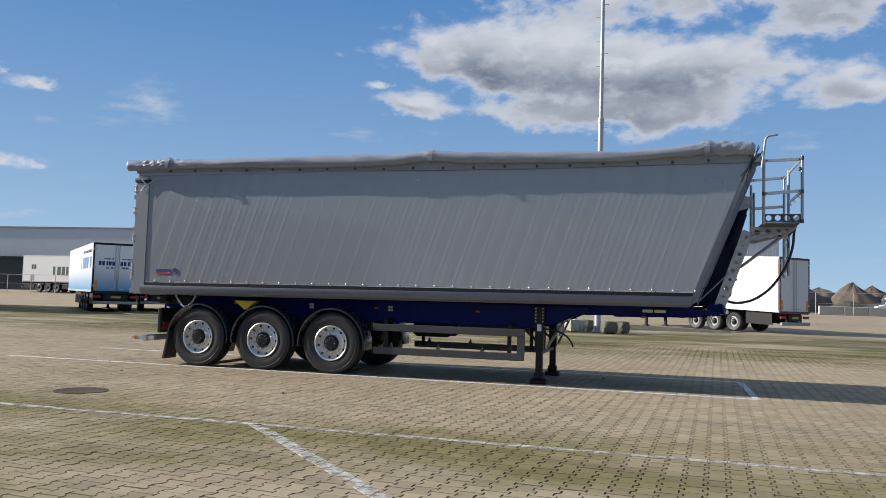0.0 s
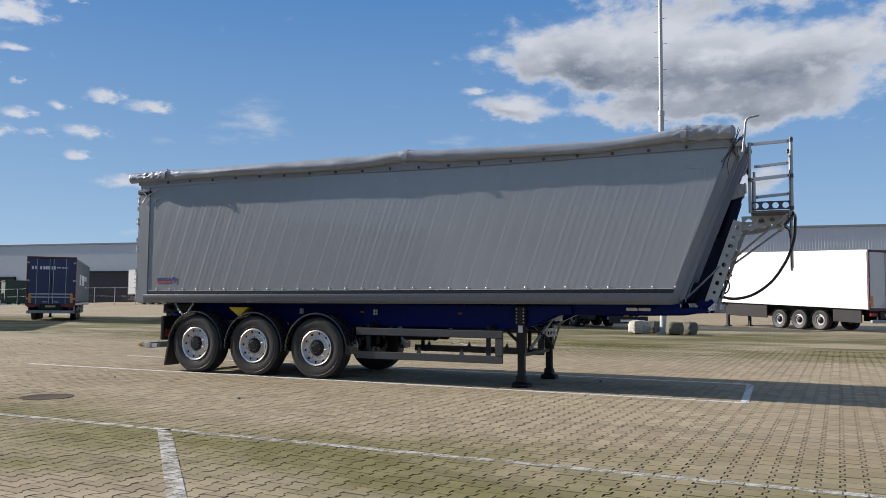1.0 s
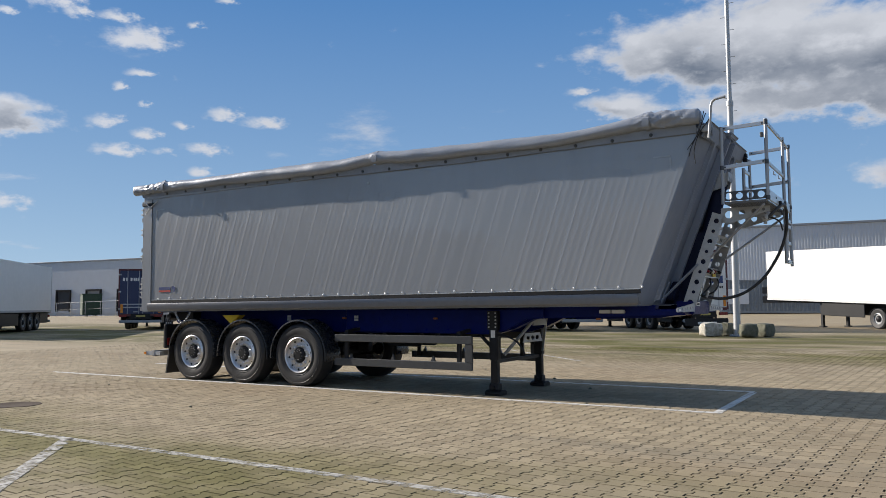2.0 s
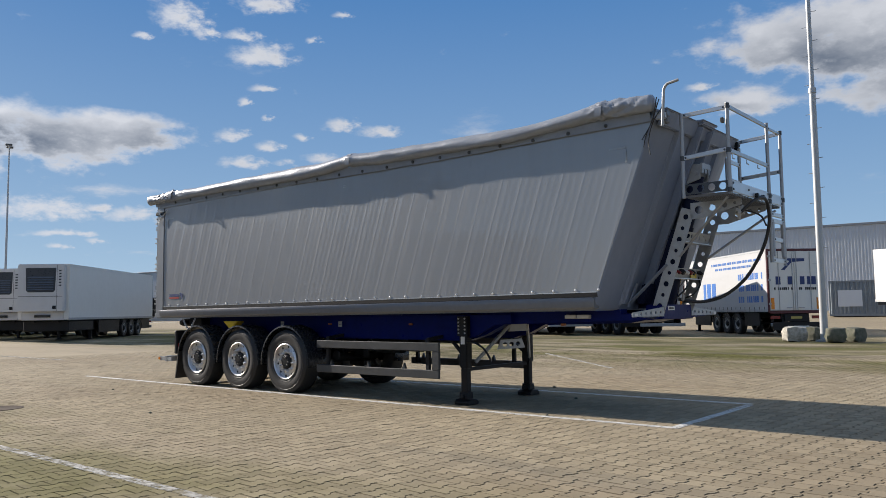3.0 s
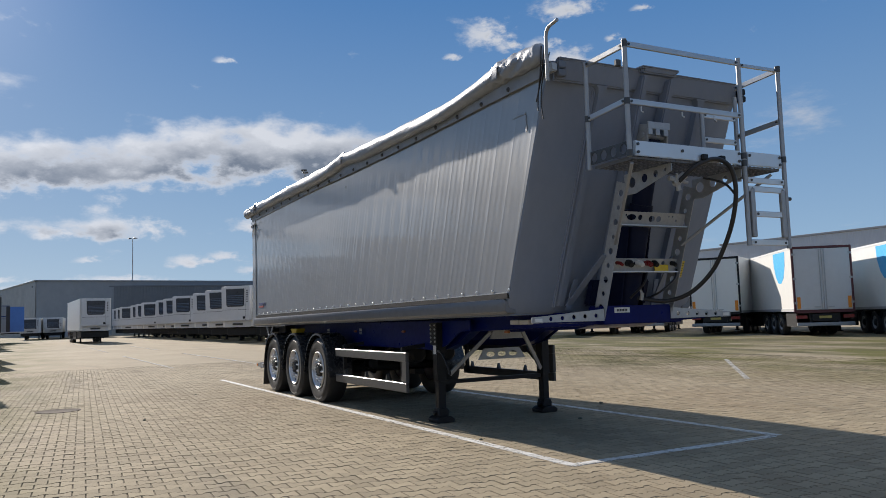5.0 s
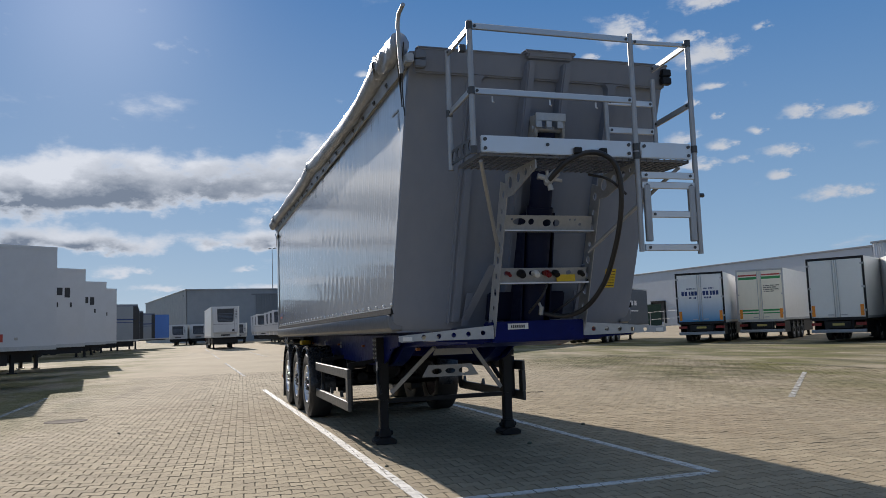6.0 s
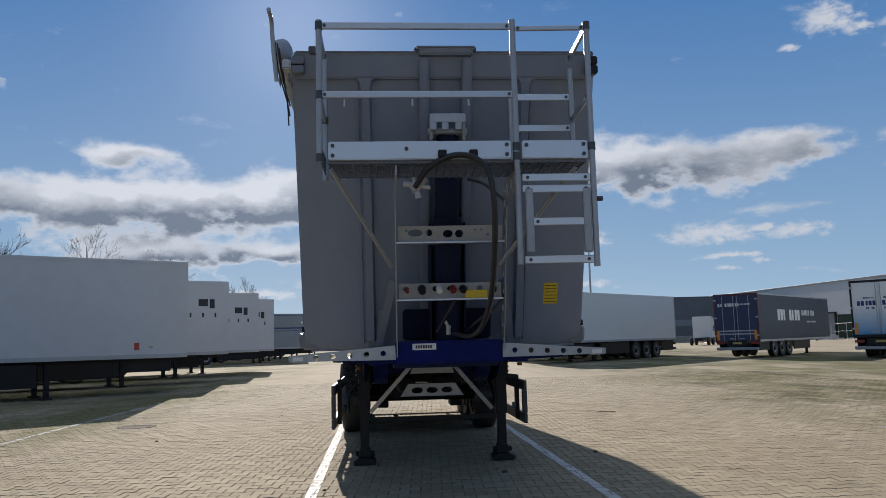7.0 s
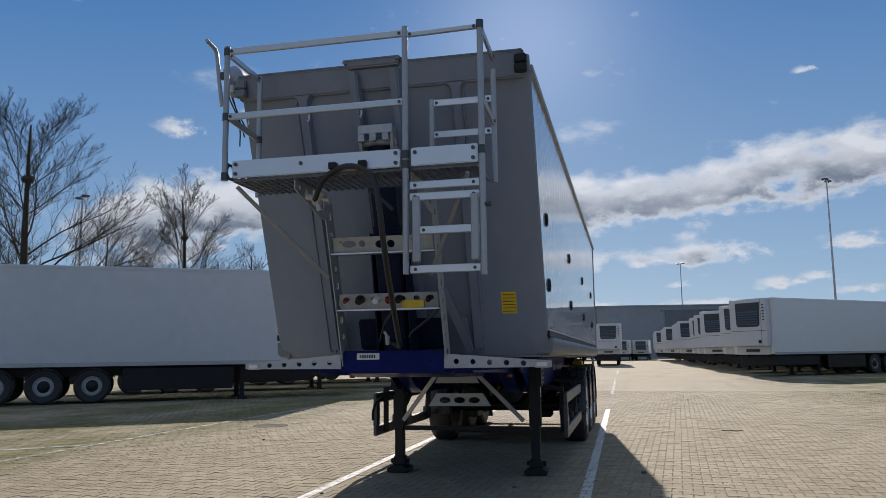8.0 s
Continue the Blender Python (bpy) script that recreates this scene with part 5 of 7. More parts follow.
def ground_material():
    """Concrete stones seen from afar, moss in patches, dark traffic marks; dark joints under the laid stones."""
    ma = bpy.data.materials.new("paved_yard")
    ma.use_nodes = True
    nt = ma.node_tree
    N, L = nt.nodes.new, nt.links.new
    p = nt.nodes["Principled BSDF"]
    col, rough = stone_colour(nt)
    # fine rows of joints
    br = N("ShaderNodeTexBrick")
    br.inputs["Scale"].default_value = 1.0
    br.inputs["Brick Width"].default_value, br.inputs["Row Height"].default_value = 0.2, 0.165
    br.inputs["Mortar Size"].default_value, br.inputs["Mortar Smooth"].default_value = 0.006, 0.3
    geo = N("ShaderNodeNewGeometry")
    rot = N("ShaderNodeMapping")
    rot.inputs["Rotation"].default_value = (0, 0, radians(90 + PAVE_TURN))
    L(geo.outputs["Position"], rot.inputs["Vector"])
    L(rot.outputs[0], br.inputs["Vector"])
    sep = N("ShaderNodeSeparateXYZ")
    L(geo.outputs["Position"], sep.inputs[0])

    def m(op, a, b):
        n = N("ShaderNodeMath")
        n.operation = op
        for i, v in enumerate((a, b)):
            if isinstance(v, (int, float)):
                n.inputs[i].default_value = v
            else:
                L(v, n.inputs[i])
        return n.outputs[0]
    x0, x1, y0, y1 = PAVED
    inside = m("MULTIPLY", m("MULTIPLY", m("GREATER_THAN", sep.outputs[0], x0 + 0.25), m("LESS_THAN", sep.outputs[0], x1 - 0.25)),
               m("MULTIPLY", m("GREATER_THAN", sep.outputs[1], y0 + 0.25), m("LESS_THAN", sep.outputs[1], y1 - 0.25)))
    joint = m("MAXIMUM", inside, m("MULTIPLY", br.outputs["Fac"], 0.7))
    mx = N("ShaderNodeMix")
    mx.data_type = "RGBA"
    L(joint_colour(nt, col), mx.inputs["B"])
    L(joint, mx.inputs["Factor"])
    L(col, mx.inputs["A"])
    L(mx.outputs["Result"], p.inputs["Base Color"])
    p.inputs["Roughness"].default_value = 0.95
    p.inputs["Specular IOR Level"].default_value = 0.15
    b = N("ShaderNodeBump")
    b.inputs["Strength"].default_value, b.inputs["Distance"].default_value = 0.4, 0.004
    L(m("MULTIPLY", joint, -1.0), b.inputs["Height"])
    L(b.outputs[0], p.inputs["Normal"])
    return ma


def cut_by_joints(ma):
    """Road paint lies on the stones only, and is missing over the joints."""
    nt = ma.node_tree
    N, L = nt.nodes.new, nt.links.new
    p = nt.nodes["Principled BSDF"]
    was = p.inputs["Alpha"].links[0].from_socket
    x0, x1, y0, y1 = PAVED
    mp = N("ShaderNodeMapping")
    mp.vector_type = "TEXTURE"
    mp.inputs["Location"].default_value, mp.inputs["Rotation"].default_value = ((x0 + x1) / 2, (y0 + y1) / 2, 0), (0, 0, radians(PAVE_TURN))
    L(N("ShaderNodeNewGeometry").outputs["Position"], mp.inputs["Vector"])
    sep, com = N("ShaderNodeSeparateXYZ"), N("ShaderNodeCombineXYZ")
    L(mp.outputs[0], sep.inputs[0])
    half = N("ShaderNodeMath")
    half.operation = "ADD"
    half.inputs[1].default_value = 0.0825
    L(sep.outputs[0], half.inputs[0])
    L(sep.outputs[1], com.inputs[0])
    L(half.outputs[0], com.inputs[1])
    br = N("ShaderNodeTexBrick")
    for k, v in (("Scale", 1.0), ("Brick Width", 0.2), ("Row Height", 0.165), ("Mortar Size", 0.006), ("Mortar Smooth", 0.3)):
        br.inputs[k].default_value = v
    L(com.outputs[0], br.inputs["Vector"])
    cut = N("ShaderNodeMath")
    cut.operation = "MULTIPLY_ADD"
    cut.inputs[1].default_value = -0.7
    L(br.outputs["Fac"], cut.inputs[0])
    L(was, cut.inputs[2])
    cut.use_clamp = True
    L(cut.outputs[0], p.inputs["Alpha"])


PAVE_TURN = -2.0
cut_by_joints(M["line"])
cut_by_joints(M["old_line"])


def stone_colour(nt, island=None):
    N, L = nt.nodes.new, nt.links.new
    pos = N("ShaderNodeNewGeometry").outputs["Position"]

    def noise_at(scale, detail, stretch=(1, 1, 1), turn=0.0, shift=(0, 0, 0)):
        mp = N("ShaderNodeMapping")
        mp.inputs["Scale"].default_value, mp.inputs["Rotation"].default_value, mp.inputs["Location"].default_value = stretch, (0, 0, radians(turn)), shift
        L(pos, mp.inputs["Vector"])
        n = N("ShaderNodeTexNoise")
        n.inputs["Scale"].default_value, n.inputs["Detail"].default_value, n.inputs["Roughness"].default_value = scale, detail, 0.6
        L(mp.outputs[0], n.inputs["Vector"])
        return n.outputs[0]

    def ramp(v, a, b):
        r = N("ShaderNodeMapRange")
        r.inputs["From Min"].default_value, r.inputs["From Max"].default_value = a, b
        L(v, r.inputs["Value"])
        return r.outputs[0]

    def mix(f, a, b):
        m = N("ShaderNodeMix")
        m.data_type = "RGBA"
        if isinstance(f, float):
            m.inputs["Factor"].default_value = f
        else:
            L(f, m.inputs["Factor"])
        for s, v in (("A", a), ("B", b)):
            if isinstance(v, tuple):
                m.inputs[s].default_value = (*v, 1)
            else:
                L(v, m.inputs[s])
        return m.outputs["Result"]

    base = mix(ramp(noise_at(0.22, 4.0), 0.35, 0.65), (0.350, 0.289, 0.198), (0.268, 0.220, 0.148))
    grain = mix(ramp(noise_at(55.0, 3.0), 0.3, 0.7), (0.29, 0.242, 0.163), (0.405, 0.343, 0.243))
    c = mix(0.35, base, grain)
    # reddish brown traffic dirt in broad soft patches
    dm = N("ShaderNodeMath")
    dm.operation = "MULTIPLY"
    dm.inputs[1].default_value = 0.42
    L(ramp(noise_at(0.42, 6.0, (0.5, 1.0, 1.0), 35.0, (1.0, 8.0, 0)), 0.48, 0.70), dm.inputs[0])
    c = mix(dm.outputs[0], c, (0.24, 0.178, 0.118))
    # tyre wear: dark streaks along the lane
    streak = ramp(noise_at(0.55, 5.0, (0.12, 1.3, 1.0), 8.0), 0.56, 0.72)
    mm = N("ShaderNodeMath")
    mm.operation = "MULTIPLY"
    L(streak, mm.inputs[0])
    mm.inputs[1].default_value = 0.35
    c = mix(mm.outputs[0], c, (0.135, 0.125, 0.105))
    # curved rubber marks left by turning wheels
    for cx, cy, rad in ((3.0, -26.0, 18.2), (3.0, -26.0, 20.1), (-6.0, -30.0, 25.5), (-6.0, -30.0, 27.4), (9.0, 24.0, 14.0), (9.0, 24.0, 16.0)):
        off = N("ShaderNodeVectorMath")
        off.operation = "DISTANCE"
        L(pos, off.inputs[0])
        off.inputs[1].default_value = (cx, cy, 0)
        dr = N("ShaderNodeMath")
        dr.operation = "SUBTRACT"
        dr.inputs[1].default_value = rad
        L(off.outputs["Value"], dr.inputs[0])
        ab = N("ShaderNodeMath")
        ab.operation = "ABSOLUTE"
        L(dr.outputs[0], ab.inputs[0])
        mk = N("ShaderNodeMath")
        mk.operation = "MULTIPLY"
        L(ramp(ab.outputs[0], 0.26, 0.05), mk.inputs[0])
        L(ramp(noise_at(0.3, 5.0, (1, 1, 1), 0.0, (rad, 2.0, 0)), 0.50, 0.72), mk.inputs[1])
        c = mix(mk.outputs[0], c, (0.19, 0.155, 0.112))
    # moss: patches in the open, dense along the far parking row
    sep = N("ShaderNodeSeparateXYZ")
    L(pos, sep.inputs[0])
    row = ramp(sep.outputs[1], 5.5, 12.0)
    back = ramp(sep.outputs[1], 31.0, 23.0)
    band = N("ShaderNodeMath")
    band.operation = "MULTIPLY"
    L(row, band.inputs[0])
    L(back, band.inputs[1])
    near = ramp(sep.outputs[1], -4.2, -6.5)
    nb = N("ShaderNodeMath")
    nb.operation = "MAXIMUM"
    L(band.outputs[0], nb.inputs[0])
    half = N("ShaderNodeMath")
    half.operation = "MULTIPLY"
    half.inputs[1].default_value = 0.75
    L(near, half.inputs[0])
    L(half.outputs[0], nb.inputs[1])
    patch = N("ShaderNodeMath")
    patch.operation = "MULTIPLY"
    L(nb.outputs[0], patch.inputs[0])
    L(ramp(noise_at(0.35, 6.0, (0.6, 1.2, 1), 20.0, (4.0, 1.0, 0)), 0.40, 0.57), patch.inputs[1])
    c = mix(patch.outputs[0], c, (0.125, 0.118, 0.036))
    # dark wheel tracks through the moss
    rut = N("ShaderNodeMath")
    rut.operation = "MULTIPLY"
    L(ramp(noise_at(0.5, 7.0, (0.35, 1.6, 1), -24.0, (2.0, 6.0, 0)), 0.51, 0.66), rut.inputs[0])
    L(band.outputs[0], rut.inputs[1])
    rm = N("ShaderNodeMath")
    rm.operation = "MULTIPLY"
    rm.inputs[1].default_value = 0.75
    L(rut.outputs[0], rm.inputs[0])
    c = mix(rm.outputs[0], c, (0.06, 0.056, 0.028))
    # damp olive growth where lorries turn in
    for cx, cy, turn, ra, rb, amount in ((-1.3, 9.7, 143.0, 4.6, 2.2, 0.8), (-6.6, 9.3, 150.0, 3.8, 1.5, 0.65), (-12.0, 16.5, 140.0, 7.0, 2.6, 0.6), (-17.0, 9.4, 12.0, 11.0, 2.6, 0.75), (-32.0, 13.2, 10.0, 9.0, 2.2, 0.6)):
        rel = N("ShaderNodeVectorMath")
        rel.operation = "SUBTRACT"
        L(pos, rel.inputs[0])
        rel.inputs[1].default_value = (cx, cy, 0)
        uv = N("ShaderNodeCombineXYZ")
        for i, (dx, dy, r) in enumerate(((math.cos(radians(turn)), math.sin(radians(turn)), ra), (-math.sin(radians(turn)), math.cos(radians(turn)), rb))):
            d = N("ShaderNodeVectorMath")
            d.operation = "DOT_PRODUCT"
            L(rel.outputs[0], d.inputs[0])
            d.inputs[1].default_value = (dx / r, dy / r, 0)
            L(d.outputs["Value"], uv.inputs[i])
        ln = N("ShaderNodeVectorMath")
        ln.operation = "LENGTH"
        L(uv.outputs[0], ln.inputs[0])
        inside = N("ShaderNodeMath")
        inside.operation = "MULTIPLY"
        L(ramp(ln.outputs["Value"], 1.15, 0.5), inside.inputs[0])
        L(ramp(noise_at(0.8, 6.0, (1.0, 1.6, 1), 30.0, (cx, 4.0, 0)), 0.42, 0.58), inside.inputs[1])
        am = N("ShaderNodeMath")
        am.operation = "MULTIPLY"
        am.inputs[1].default_value = amount
        L(inside.outputs[0], am.inputs[0])
        c = mix(am.outputs[0], c, (0.085, 0.08, 0.034))
    # dark olive strip along the parked row
    row_strip = N("ShaderNodeMath")
    row_strip.operation = "MULTIPLY"
    L(ramp(sep.outputs[1], 15.0, 21.0), row_strip.inputs[0])
    L(ramp(noise_at(0.4, 5.0, (0.4, 1.5, 1), 5.0, (7.0, 3.0, 0)), 0.40, 0.62), row_strip.inputs[1])
    wb = N("ShaderNodeMath")
    wb.operation = "MULTIPLY"
    L(row_strip.outputs[0], wb.inputs[0])
    L(back, wb.inputs[1])
    c = mix(wb.outputs[0], c, (0.085, 0.078, 0.036))
    fleck = ramp(noise_at(7.0, 6.0, (1, 1, 1), 0.0, (9.0, 0, 0)), 0.60, 0.72)
    fm = N("ShaderNodeMath")
    fm.operation = "MULTIPLY"
    L(fleck, fm.inputs[0])
    fm.inputs[1].default_value = 0.4
    c = mix(fm.outputs[0], c, (0.15, 0.135, 0.095))
    if island is not None:
        hs = N("ShaderNodeHueSaturation")
        L(c, hs.inputs["Color"])
        L(ramp2(nt, island, 0.86, 1.12), hs.inputs["Value"])
        c = hs.outputs["Color"]
    return c, None


def joint_colour(nt, col):
    """Dirt in the joints: pale sand under the traffic, dark and mossy on the little-used side."""
    N, L = nt.nodes.new, nt.links.new
    sep = N("ShaderNodeSeparateXYZ")
    L(N("ShaderNodeNewGeometry").outputs["Position"], sep.inputs[0])
    r = N("ShaderNodeMapRange")
    r.inputs["From Min"].default_value, r.inputs["From Max"].default_value = -6.0, 1.0
    r.inputs["To Min"].default_value, r.inputs["To Max"].default_value = 0.50, 0.84
    L(sep.outputs[1], r.inputs["Value"])
    # grown over again beyond the lane
    r2 = N("ShaderNodeMapRange")
    r2.inputs["From Min"].default_value, r2.inputs["From Max"].default_value = 4.5, 9.0
    r2.inputs["To Min"].default_value, r2.inputs["To Max"].default_value = 1.0, 0.5
    L(sep.outputs[1], r2.inputs["Value"])
    both = N("ShaderNodeMath")
    both.operation = "MULTIPLY"
    L(r.outputs[0], both.inputs[0])
    L(r2.outputs[0], both.inputs[1])
    sc = N("ShaderNodeVectorMath")
    sc.operation = "SCALE"
    L(col, sc.inputs[0])
    L(both.outputs[0], sc.inputs["Scale"])
    return sc.outputs[0]


def joint_material():
    ma = bpy.data.materials.new("sand_and_moss_in_joints")
    ma.use_nodes = True
    nt = ma.node_tree
    p = nt.nodes["Principled BSDF"]
    col, _ = stone_colour(nt)
    nt.links.new(joint_colour(nt, col), p.inputs["Base Color"])
    p.inputs["Roughness"].default_value, p.inputs["Specular IOR Level"].default_value = 0.95, 0.1
    return ma


def ramp2(nt, v, a, b):
    r = nt.nodes.new("ShaderNodeMapRange")
    r.inputs["To Min"].default_value, r.inputs["To Max"].default_value = a, b
    nt.links.new(v, r.inputs["Value"])
    return r.outputs[0]


def stone_material(single):
    ma = bpy.data.materials.new("concrete_paving_stone")
    ma.use_nodes = True
    nt = ma.node_tree
    N, L = nt.nodes.new, nt.links.new
    p = nt.nodes["Principled BSDF"]
    rnd = N("ShaderNodeObjectInfo").outputs["Random"] if single else N("ShaderNodeNewGeometry").outputs["Random Per Island"]
    c, _ = stone_colour(nt, rnd)
    L(c, p.inputs["Base Color"])
    p.inputs["Roughness"].default_value = 0.9
    p.inputs["Specular IOR Level"].default_value = 0.08
    n = N("ShaderNodeTexNoise")
    n.inputs["Scale"].default_value, n.inputs["Detail"].default_value = 90.0, 4.0
    L(N("ShaderNodeNewGeometry").outputs["Position"], n.inputs["Vector"])
    b = N("ShaderNodeBump")
    b.inputs["Strength"].default_value, b.inputs["Distance"].default_value = 0.45, 0.004
    L(n.outputs[0], b.inputs["Height"])
    L(b.outputs[0], p.inputs["Normal"])
    return ma


def rise(x, y):
    """The yard climbs gently towards the ribbed hall."""
    a, b = min(max((y - 40) / 24, 0), 1), min(max((x + 100) / 36, 0), 1)
    return 0.85 * a * a * (3 - 2 * a) * b * b * (3 - 2 * b)


M["ground"] = ground_material()
M["joint"] = joint_material()
M["stone_joined"] = stone_material(False)
M["stone_single"] = stone_material(True)
g = Build()
xs = [-1500, -300, -160, -120] + [-110 + 5 * i for i in range(38)] + [100, 160, 300, 1500]
ys = [-1500, -200, -40, 0, 30, 40] + [42 + 2 * i for i in range(13)] + [80, 120, 300, 1500]
g.rings([[(x, y, -0.012 + rise(x, y)) for x in xs] for y in ys], cap=False, loop=False)
ground = solo("ground", g, M["ground"], "mossy paved yard of pale concrete stones", "ground", kind="structure")


def painted_line(pts, width=0.105, paint="line"):
    b = Build()
    for p0, p1 in zip(pts, pts[1:]):
        p0, p1 = Vector((*p0, 0)), Vector((*p1, 0))
        d = (p1 - p0).normalized()
        s = Vector((-d.y, d.x, 0)) * width / 2
        n = max(2, int((p1 - p0).length / 0.5))
        r0, r1 = [], []
        rings = []
        for i in range(n + 1):
            p = p0.lerp(p1, i / n)
            rings.append([p - s + Vector((0, 0, 0.003)), p + s + Vector((0, 0, 0.003)), p + s - Vector((0, 0, 0.006)), p - s - Vector((0, 0, 0.006))])
        b.rings(rings)
    return solo("painted_line", b, M[paint], "worn white parking line painted on paving stones", "road marking", "yard markings")


def bay(u, v):
    """Along and across the bay in which the trailer stands."""
    a = radians(1.75)
    return 10.84 + (u * math.cos(a) - v * math.sin(a)), -1.0 + (u * math.sin(a) + v * math.cos(a))


painted_line([bay(0.06, 0), bay(-13.6, 0)])
painted_line([bay(0, 2.66), bay(-13.6, 2.66)])
painted_line([bay(0, 0.07), bay(0, 2.57)])
for v in (0, 2.66):
    for u in (-20.3, -41.0, -62.0):
        painted_line([bay(u, v), bay(u - 13.2, v)], 0.10, "old_line")
painted_line([(-4.0, -6.40), (2.5, -6.34), (13.8, -6.1)], 0.10, "old_line")
painted_line([(5.58, -6.28), (9.5, -10.1)], 0.13, "old_line")
painted_line([(1.25, 10.86), (5.80, 6.65)], 0.10, "old_line")
g = Build()
g.rev([(-0.01, 0.34), (0.004, 0.34), (0.006, 0.30), (0.002, 0.285), (0.003, 0.001)], (2.22, -4.98, 0), "z", 28)
solo("manhole_cover", g, M["iron"], "flat rusty cast-iron drain cover in the paving", "drain cover")


# ---- parked trailers, the fences, sheds and trees around the yard ----
def far_wheel(parent, x, y, s, meshes):
    tyre, rim, hub = meshes
    w = share("wheel", tyre, parent, pose(x, y, 0.52, 0, 0, 0 if s < 0 else 180))
    share("rim", rim, w, Matrix.Identity(4))
    share("hub_cap", hub, w, Matrix.Identity(4))


def far_wheel_meshes():
    q = Build()
    q.rev([(0.15, 0.29), (0.17, 0.45), (0.13, 0.515), (-0.13, 0.515), (-0.17, 0.45), (-0.15, 0.29)], (0, 0, 0), "y", 24)
    tyre = mesh_of("far_tyre", q, M["rubber"])
    q = Build()
    q.rev([(-0.14, 0.295), (-0.15, 0.27), (-0.09, 0.25), (-0.09, 0.13), (-0.15, 0.11), (-0.17, 0.05), (-0.17, 0.001)], (0, 0, 0), "y", 20)
    rim = mesh_of("far_rim", q, M["rim_far"])
    q = Build()
    q.rev([(-0.085, 0.18), (-0.098, 0.172), (-0.165, 0.12), (-0.19, 0.08), (-0.192, 0.001)], (0, 0, 0), "y", 16)
    hub = mesh_of("far_hub", q, M["black"])
    return tyre, rim, hub


FAR_WHEEL = far_wheel_meshes()


def box_trailer(label, side="white_paint", rear="white_paint", frame="maroon", kind="box", top=4.0, floor=1.12, length=13.6, axle=2.6):
    """A road trailer: x from its rear to its front, standing on wheels and legs."""
    t = thing("semi_trailer", Matrix.Identity(4), label, "semi-trailer", "parked trailers")
    w, leg = 1.275, 9.55 if axle < 4 else 10.5
    q = Build()
    q.box(0.06, length, -w, w, floor, top)
    q.bevel(0.035, 2)
    body = part("body", q, M[side], t)
    for s in (-1, 1):
        q = Build()
        q.box(0.06, length - 0.02, s * (w + 0.006) - 0.012, s * (w + 0.006) + 0.012, floor - 0.02, floor + 0.10)
        part("floor_rail", q, M["galv"], t)
        q = Build()
        q.box(0.06, length - 0.02, s * (w + 0.004) - 0.01, s * (w + 0.004) + 0.01, top - 0.10, top - 0.01)
        part("roof_rail", q, M["galv" if kind == "curtain" else side], t)
        if kind == "curtain":
            for k in range(26):
                q = Build()
                x = 0.4 + k * 0.52
                q.box(x - 0.015, x + 0.015, s * (w + 0.012) - 0.006, s * (w + 0.012) + 0.006, floor - 0.08, floor + 0.22)
                part("curtain_strap", q, M["ink"], t)
    # rear frame, two doors, lock bars, hinges
    q = Build()
    q.box(0.0, 0.07, -w, -w + 0.09, floor - 0.05, top).box(0.0, 0.07, w - 0.09, w, floor - 0.05, top)
    q.box(0.0, 0.07, -w + 0.09, w - 0.09, top - 0.11, top).box(0.0, 0.07, -w + 0.09, w - 0.09, floor - 0.10, floor + 0.04)
    q.bevel(0.01, 1)
    part("rear_frame", q, M[frame], t)
    for s in (-1, 1):
        q = Build()
        q.box(0.008, 0.062, min(s * 0.012, s * (w - 0.095)), max(s * 0.012, s * (w - 0.095)), floor + 0.045, top - 0.115)
        q.bevel(0.012, 1)
        door = part("rear_door", q, M[rear], t)
        for y in (0.10, ) if kind != "curtain" else (0.10, 0.75):
            q = Build()
            q.tube([(-0.012, s * y, floor + 0.06), (-0.012, s * y, top - 0.13)], 0.017, 8)
            part("lock_bar", q, M["galv"], door)
        q = Build()
        q.box(-0.02, 0.008, s * 0.16, s * 0.42, floor + 0.14, floor + 0.19)
        part("lock_handle", q, M["galv"], door)
        for z in (floor + 0.35, (top + floor) / 2, top - 0.35):
            q = Build()
            q.box(-0.012, 0.008, s * (w - 0.16), s * (w - 0.02), z - 0.045, z + 0.045)
            part("hinge", q, M["galv"], door)
        q = Build()
        q.box(-0.012, 0.006, s * (w - 0.28), s * (w - 0.13), floor + 0.10, floor + 0.62)
        part("buffer", q, M["orange"], door, "amber striped reflector board")
        q = Build()
        q.box(-0.02, 0.06, s * 0.98 - 0.22, s * 0.98 + 0.22, 0.78, 0.92)
        part("tail_lamp", q, M["red"], t)
    q = Build()
    q.box(-0.10, 0.04, -1.2, 1.2, 0.44, 0.60)
    q.bevel(0.02, 1)
    part("rear_bumper", q, M["clad_mid"], t)
    for s in (-1, 1):
        q = Build()
        q.box(0.045, 0.13, s * 0.6 - 0.04, s * 0.6 + 0.04, 0.46, 0.84)
        part("bumper_strut", q, M["black"], t)
    q = Build()
    q.box(-0.025, 0.05, -0.55, 0.55, 0.66, 0.98)
    part("lamp_panel", q, M["black"], t)
    q = Build()
    q.box(-0.032, -0.026, -0.26, 0.26, 0.78, 0.89)
    part("number_plate", q, M["plate"], t, "blank yellow number plate")
